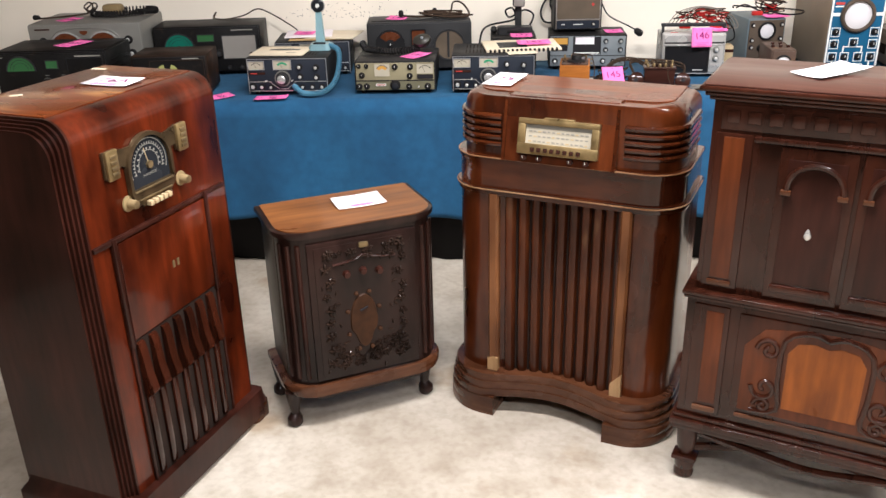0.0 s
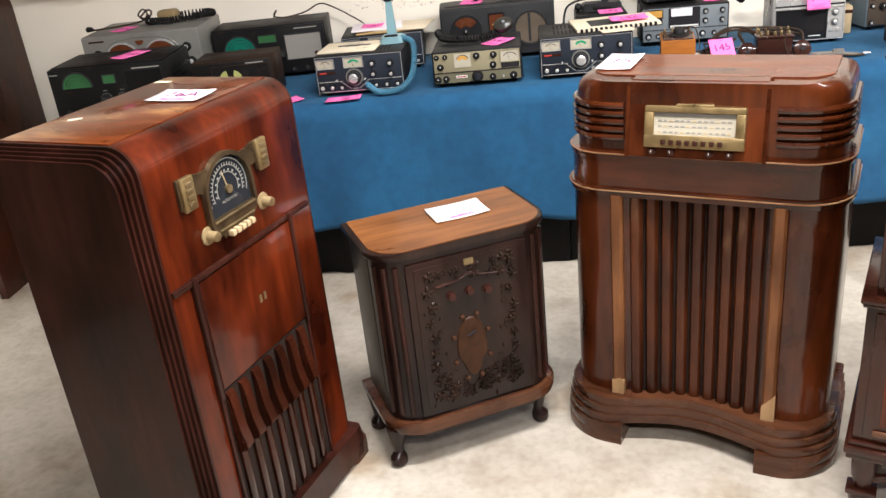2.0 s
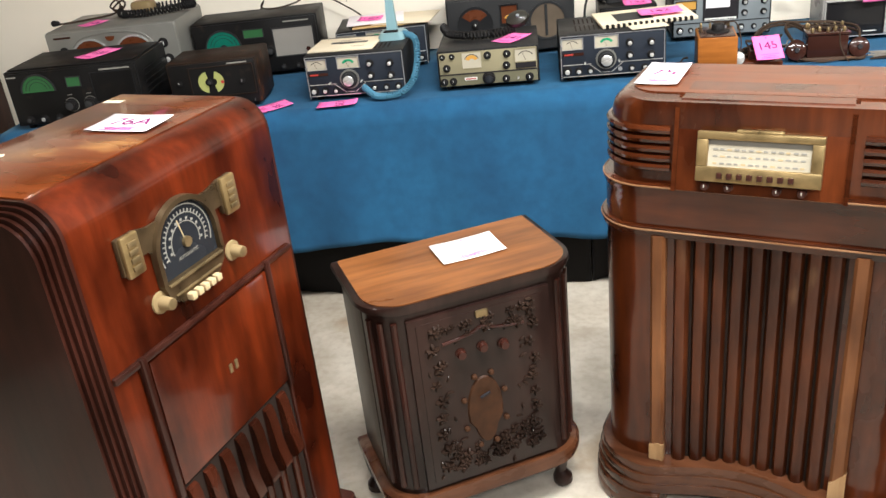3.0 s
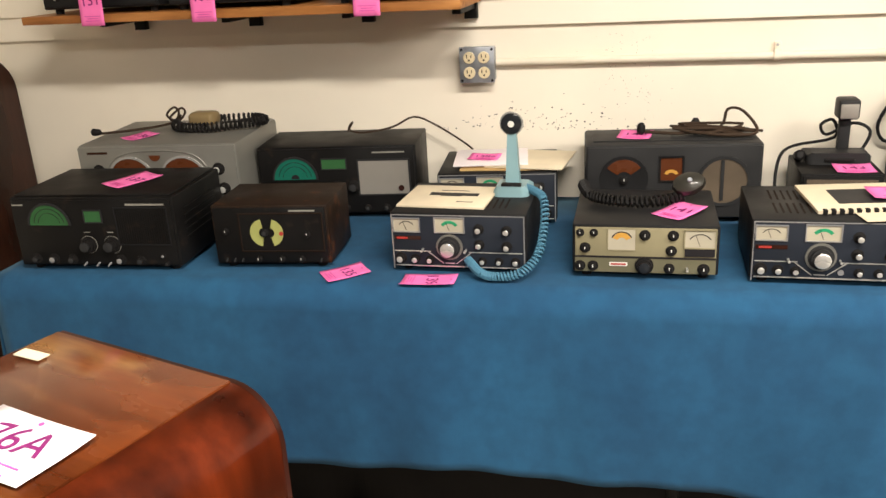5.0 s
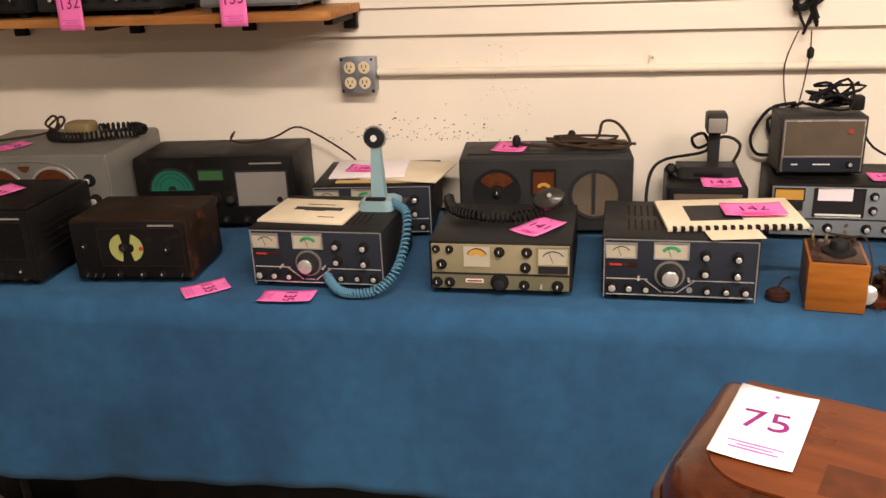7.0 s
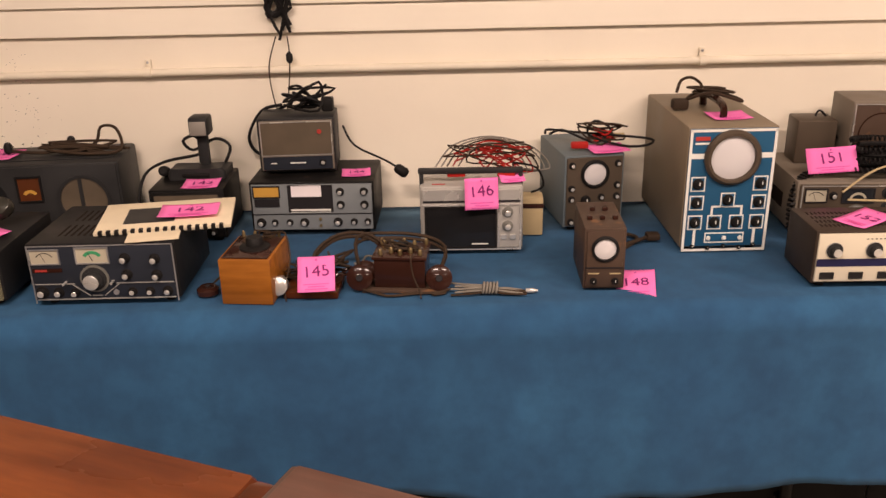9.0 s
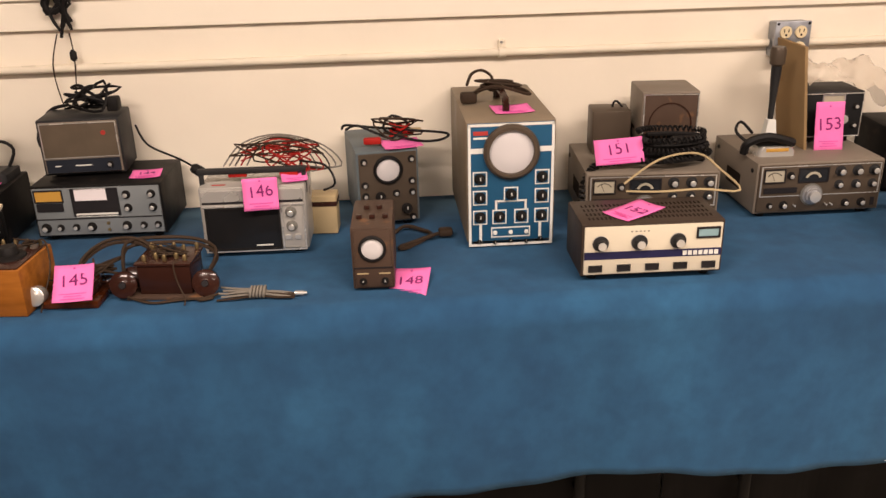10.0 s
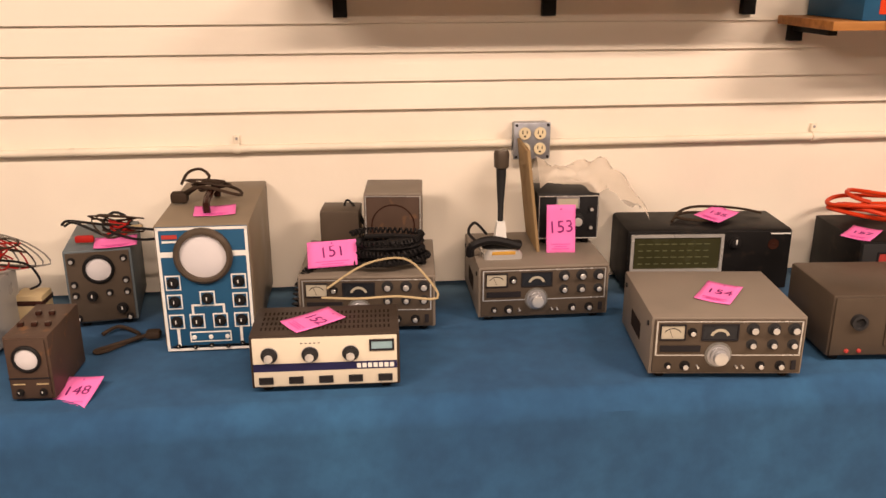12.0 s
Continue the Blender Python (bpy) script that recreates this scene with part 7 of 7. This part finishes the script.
for a in ((-0.108, 0.108, 0.034, 0.048), (-0.108, 0.108, -0.044, -0.016), (-0.108, -0.088, -0.016, 0.034), (0.088, 0.108, -0.016, 0.034), (-0.04, 0.04, 0.046, 0.053)):
    box(fr, a[0], a[1], -0.011, 0.004, a[2], a[3], 0.002)
df = part("dial_frame", fr, gilt, cc, "gold-coloured dial frame", dm)
dg = part("dial_glass", B(-0.09, 0.09, -0.003, 0.002, -0.018, 0.036), meter_white, df, "cream lettered dial")
part("dial_shade", B(-0.089, 0.089, -0.0036, -0.003, 0.024, 0.0355), dial_ink, dg)
for k in range(3):
    for j in range(13):
        part("scale_mark", B(-0.0034, 0.0034 + 0.001 * ((j + k) % 3), -0.0006, 0, -0.0016, 0.0016), dial_ink if (j * 3 + k) % 4 else tan_cord, dg, "", pose(-0.076 + 0.0125 * j, -0.003 - 0.0007 * (k == 2), -0.010 + 0.013 * k))
for k in range(8):
    part("push_button", B(-0.005, 0.005, -0.008, 0, -0.0055, 0.0055, 0.0015), bakelite, df, "", pose(-0.064 + 0.0175 * k, -0.011, -0.031))
for x in (-0.095, -0.053, 0.031, 0.073):
    knob(cc, x, 0.872 - F, 0.0085, bakelite, -0.008, "plain", deep=1.8)
for k in range(9):
    x = -0.140 + 0.035 * k
    y = hollow(x)
    part("grille_slat", stacked(bmesh.new(), [([(x - 0.0148, y + 0.006), (x - 0.0148, y - 0.008), (x - 0.009, y - 0.0165), (x, y - 0.019), (x + 0.009, y - 0.0165), (x + 0.0148, y - 0.008), (x + 0.0148, y + 0.006)], z) for z in (0.165 - F, 0.758 - F)]), slat_wood, cc)
    # narrow strip whose near-black colour gives the shade between slats
    part("grille_cloth", B(x + 0.0145, x + 0.0205, -0.002, 0.004, 0.165 - F, 0.758 - F), dark_void, cc, "grille cloth with the gap's shade in its dark colour", pose(0, max(y, hollow(x + 0.02)) - 0.004, 0))
for sx, x in ((-1, -0.183), (1, 0.185)):
    ps = part("grille_post", prism(bmesh.new(), [(x - 0.015, 0.02), (x - 0.015, -0.004), (x - 0.009, -0.011), (x + 0.009, -0.011), (x + 0.015, -0.004), (x + 0.015, 0.02)], 0.15 - F, 0.755 - F), mahogany_light, cc, "scuffed lighter post")
    part("bare_patch", prism(bmesh.new(), [(x - 0.0155, -0.003), (x + 0.0155, -0.003), (x + 0.0155, 0.075 if sx > 0 else 0.045), (x + 0.004, 0.065 if sx > 0 else 0.05), (x - 0.0155, 0.042)], -0.0125, 0.004, Matrix.Translation((0, 0, 0.128)) @ Matrix(((1, 0, 0, 0), (0, 0, 1, 0), (0, 1, 0, 0), (0, 0, 0, 1)))), bare_wood, ps, "chipped bare wood")


def half_plan(sx, w, d, r, cut):
    right = [(cut, 0.0)] + [(x, y) for x, y in d_shape(w, d, r) if x > cut] + [(cut, d)]
    return right if sx > 0 else [(-x, y) for x, y in reversed(right)]


for k in range(3):
    z, w = 0.060 + 0.024 * k, 0.682 - 0.008 * k
    part("base_band", stacked(bmesh.new(), [(base_plan(w - 0.016, 0.35, 0.125, DIP), z), (base_plan(w - 0.016, 0.35, 0.125, DIP), z + 0.004), (base_plan(w, 0.358, 0.133, DIP), z + 0.008), (base_plan(w, 0.358, 0.133, DIP), z + 0.019), (base_plan(w - 0.012, 0.352, 0.127, DIP), z + 0.024)]), base_worn, cc, "", pose(0, -0.05 + 0.004 * k, 0))
for sx in (-1, 1):
    for k, z in enumerate((0.0, 0.03)):
        part("foot_block", stacked(bmesh.new(), [(half_plan(sx, 0.674, 0.352, 0.128, 0.165), z), (half_plan(sx, 0.686, 0.358, 0.134, 0.165), z + 0.005), (half_plan(sx, 0.686, 0.358, 0.134, 0.165), z + 0.024), (half_plan(sx, 0.672, 0.352, 0.127, 0.165), z + 0.0298)]), base_worn, cc, "", pose(0, -0.053, 0))
tag(pose(0.926, -1.499, 1.0268, 0, 0, -20.5), "75", 0.084, 0.15, white_paper, 0.003, size=0.055)

# dark carved cabinet with doors
rc = thing("radio_cabinet", pose(1.663, -2.128, F, 0, 0, -24) @ Matrix.Diagonal((0.93, 0.72, 1.02, 1)), "dark carved wooden radio cabinet with arched doors on legs", "radio cabinet", "console radios")
D = 0.42
part("upper_case", B(-0.335, 0.335, 0.0, D, 0.612 - F, 1.07 - F, 0.003), cabinet_dark, rc)
part("lower_case", B(-0.35, 0.35, -0.012, D, 0.27 - F, 0.600 - F, 0.003), cabinet_dark, rc)
for k, (e, z0, z1) in enumerate(((0.012, 1.068, 1.078), (0.022, 1.078, 1.088), (0.034, 1.088, 1.1))):
    part("top_moulding", B(-0.335 - e, 0.335 + e, -e, D + e * 0.3, z0 - F, z1 - F, 0.004), cabinet_dark, rc)
part("top", B(-0.36, 0.36, -0.025, D + 0.005, 1.1 - F, 1.104 - F, 0.002), cabinet_top, rc, "matt brown top")
for k, (e, z0, z1) in enumerate(((0.014, 0.596, 0.606), (0.022, 0.606, 0.618))):
    part("waist_moulding", B(-0.35 - e * 0.6, 0.35 + e * 0.6, -0.012 - e, D, z0 - F, z1 - F, 0.004), cabinet_dark, rc)
for k, (e, z0, z1) in enumerate(((0.012, 0.262, 0.275), (0.024, 0.245, 0.262), (0.016, 0.23, 0.245))):
    part("base_moulding", B(-0.35 - e * 0.6, 0.35 + e * 0.6, -0.012 - e, D, z0 - F, z1 - F, 0.004), cabinet_dark, rc)
part("frieze", B(-0.315, 0.315, -0.005, 0.001, 1.005 - F, 1.06 - F, 0.002), cabinet_dark, rc)
for k in range(13):
    part("frieze_bead", B(-0.015, 0.015, -0.003, 0, -0.014, 0.014, 0.003), cabinet_dark, rc, "", pose(-0.288 + 0.048 * k, -0.005, 1.035 - F))
part("door_moulding", B(-0.235, 0.235, -0.016, 0.001, 0.984 - F, 0.997 - F, 0.004), cabinet_dark, rc)
for sx in (-1, 1):
    part("pilaster", B(sx * 0.28 - 0.043, sx * 0.28 + 0.043, -0.006, 0.001, 0.63 - F, 0.998 - F, 0.003), cabinet_dark, rc)
    part("inlay", B(sx * 0.28 - 0.024, sx * 0.28 + 0.024, -0.009, -0.005, 0.655 - F, 0.99 - F, 0.002), cabinet_inlay, rc, "red-brown inlaid strip")
    part("pilaster_foot", B(sx * 0.28 - 0.03, sx * 0.28 + 0.03, -0.014, -0.005, 0.636 - F, 0.65 - F, 0.004), base_worn, rc)
    part("lower_pilaster", B(sx * 0.285 - 0.045, sx * 0.285 + 0.045, -0.018, -0.011, 0.29 - F, 0.585 - F, 0.003), cabinet_dark, rc)
    part("inlay", B(sx * 0.275 - 0.022, sx * 0.275 + 0.022, -0.021, -0.017, 0.32 - F, 0.57 - F, 0.002), cabinet_inlay, rc, "red-brown inlaid strip")
    part("pilaster_foot", B(sx * 0.28 - 0.03, sx * 0.28 + 0.03, -0.026, -0.017, 0.295 - F, 0.31 - F, 0.004), base_worn, rc)
    cx = sx * 0.089
    dr = part("door", B(cx - 0.084, cx + 0.084, -0.010, 0.001, 0.628 - F, 0.98 - F, 0.003), cabinet_dark, rc, "panelled door with an arched moulding")
    part("door_panel", B(cx - 0.064, cx + 0.064, -0.0125, -0.009, 0.668 - F, 0.955 - F, 0.002), walnut_dark, dr)
    arch = [(cx - 0.062, -0.015, 0.885 - F)] + [(cx - 0.062 * math.cos(radians(a)), -0.015, 0.895 - F + 0.05 * math.sin(radians(a))) for a in range(0, 181, 20)] + [(cx + 0.062, -0.015, 0.885 - F)]
    part("arch_moulding", sweep(bmesh.new(), arch, 0.0075, 8, 2), cabinet_dark, dr)
    for ex in (-0.062, 0.062):
        part("arch_stop", B(cx + ex - 0.012, cx + ex + 0.012, -0.024, -0.01, 0.876 - F, 0.888 - F, 0.003), base_worn, dr)
    part("door_foot", B(cx - 0.07, cx + 0.07, -0.019, -0.009, 0.645 - F, 0.664 - F, 0.005), cabinet_dark, dr)
    part("door_pull", turned(bmesh.new(), [(0.003, -0.013), (0.0075, -0.009), (0.0085, -0.003), (0.005, 0.006), (0.002, 0.012)], None, 8), chrome, dr, "tarnished silver drop pull", pose(cx, -0.022, 0.795 - F))
part("lower_panel", B(-0.215, 0.215, -0.019, -0.011, 0.298 - F, 0.578 - F, 0.003), cabinet_dark, rc)
part("panel_rail", B(-0.2, 0.2, -0.026, -0.018, 0.302 - F, 0.314 - F, 0.004), base_worn, rc)
part("panel_ground", prism(bmesh.new(), [(-0.195, 0.325 - F), (0.195, 0.325 - F), (0.195, 0.50 - F), (0.15, 0.55 - F), (0.05, 0.565 - F), (-0.05, 0.565 - F), (-0.15, 0.55 - F), (-0.195, 0.50 - F)], 0.0, 0.002, Matrix.Translation((0, -0.019, 0)) @ FACING), cabinet_inlay, rc, "red-brown veneer ground")
part("burl_panel", prism(bmesh.new(), [(-0.088, 0.352 - F), (0.088, 0.352 - F), (0.09, 0.50 - F), (0.07, 0.528 - F), (0.03, 0.535 - F), (0.0, 0.528 - F), (-0.03, 0.535 - F), (-0.07, 0.528 - F), (-0.09, 0.50 - F)], 0.0, 0.002, Matrix.Translation((0, -0.021, 0)) @ FACING), cabinet_burl, rc, "orange burl veneer panel")


def scrolls():
    bm = bmesh.new()
    for sx in (-1, 1):
        for cz, r, tw in ((0.50, 0.03, 1), (0.40, 0.034, -1), (0.35, 0.022, 1)):
            pts = [(sx * (0.135 + r * (1 - k / 16) * math.cos(tw * k * 0.55)), -0.024, cz - F + r * (1 - k / 16) * math.sin(tw * k * 0.55)) for k in range(15)]
            sweep(bm, pts, 0.006, 7, 2)
        sweep(bm, [(sx * 0.165, -0.024, 0.33 - F), (sx * 0.1, -0.024, 0.345 - F), (sx * 0.105, -0.024, 0.42 - F), (sx * 0.1, -0.024, 0.53 - F), (sx * 0.04, -0.024, 0.56 - F), (0, -0.024, 0.548 - F)], 0.0065, 7, 3)
    return bm


part("scroll_carving", scrolls(), cabinet_dark, rc, "carved scrollwork")
for sx in (-1, 1):
    for y in (0.02, D - 0.05):
        lg = part("leg", turned(bmesh.new(), [(0.022, 0.02), (0.027, 0.035), (0.03, 0.055), (0.02, 0.062), (0.018, 0.075), (0.026, 0.1), (0.028, 0.14), (0.03, 0.162)], Matrix.Translation((sx * 0.318, y, 0)), 16), cabinet_dark, rc)
        part("collar", B(sx * 0.318 - 0.034, sx * 0.318 + 0.034, y - 0.034, y + 0.034, 0.058, 0.07, 0.004), cabinet_dark, lg)
        part("foot", turned(bmesh.new(), [(0.016, 0.0), (0.026, 0.006), (0.028, 0.02), (0.022, 0.034)], Matrix.Translation((sx * 0.318, y, 0)), 16), cabinet_dark, lg)
for k in range(2):
    part("stretcher", sweep(bmesh.new(), [(-0.318, 0.02 + k * (D - 0.07), 0.09), (0.318, (D - 0.05) - k * (D - 0.07), 0.09)], 0.012, 8), cabinet_dark, rc)
part("valance", sweep(bmesh.new(), [(-0.28, 0.0, 0.15), (-0.15, -0.004, 0.135), (0, -0.006, 0.12), (0.15, -0.004, 0.135), (0.28, 0.0, 0.15)], 0.012, 8), cabinet_dark, rc)
tag(pose(1.652, -1.915, 1.1262, 0, 0, -58), "", 0.085, 0.17, white_paper, 0.006)

# ---- lap boards of the wall ----
bmesh_board = bmesh.new()
prism(bmesh_board, [(-0.004, 0.0), (-0.016, 0.001), (-0.015, 0.01), (-0.004, 0.0737), (0.0, 0.0737), (0.0, 0.0)], X0 + 0.001, X1 - 0.001, Matrix(((0, 0, 1, 0), (1, 0, 0, 0), (0, 1, 0, 0), (0, 0, 0, 1))))
board_mesh = solid("board", bmesh_board, board_paint, False)
for k in range(22):
    part("board", board_mesh, None, wall_back, "", pose(0, 0, 1.286 + 0.074 * k))
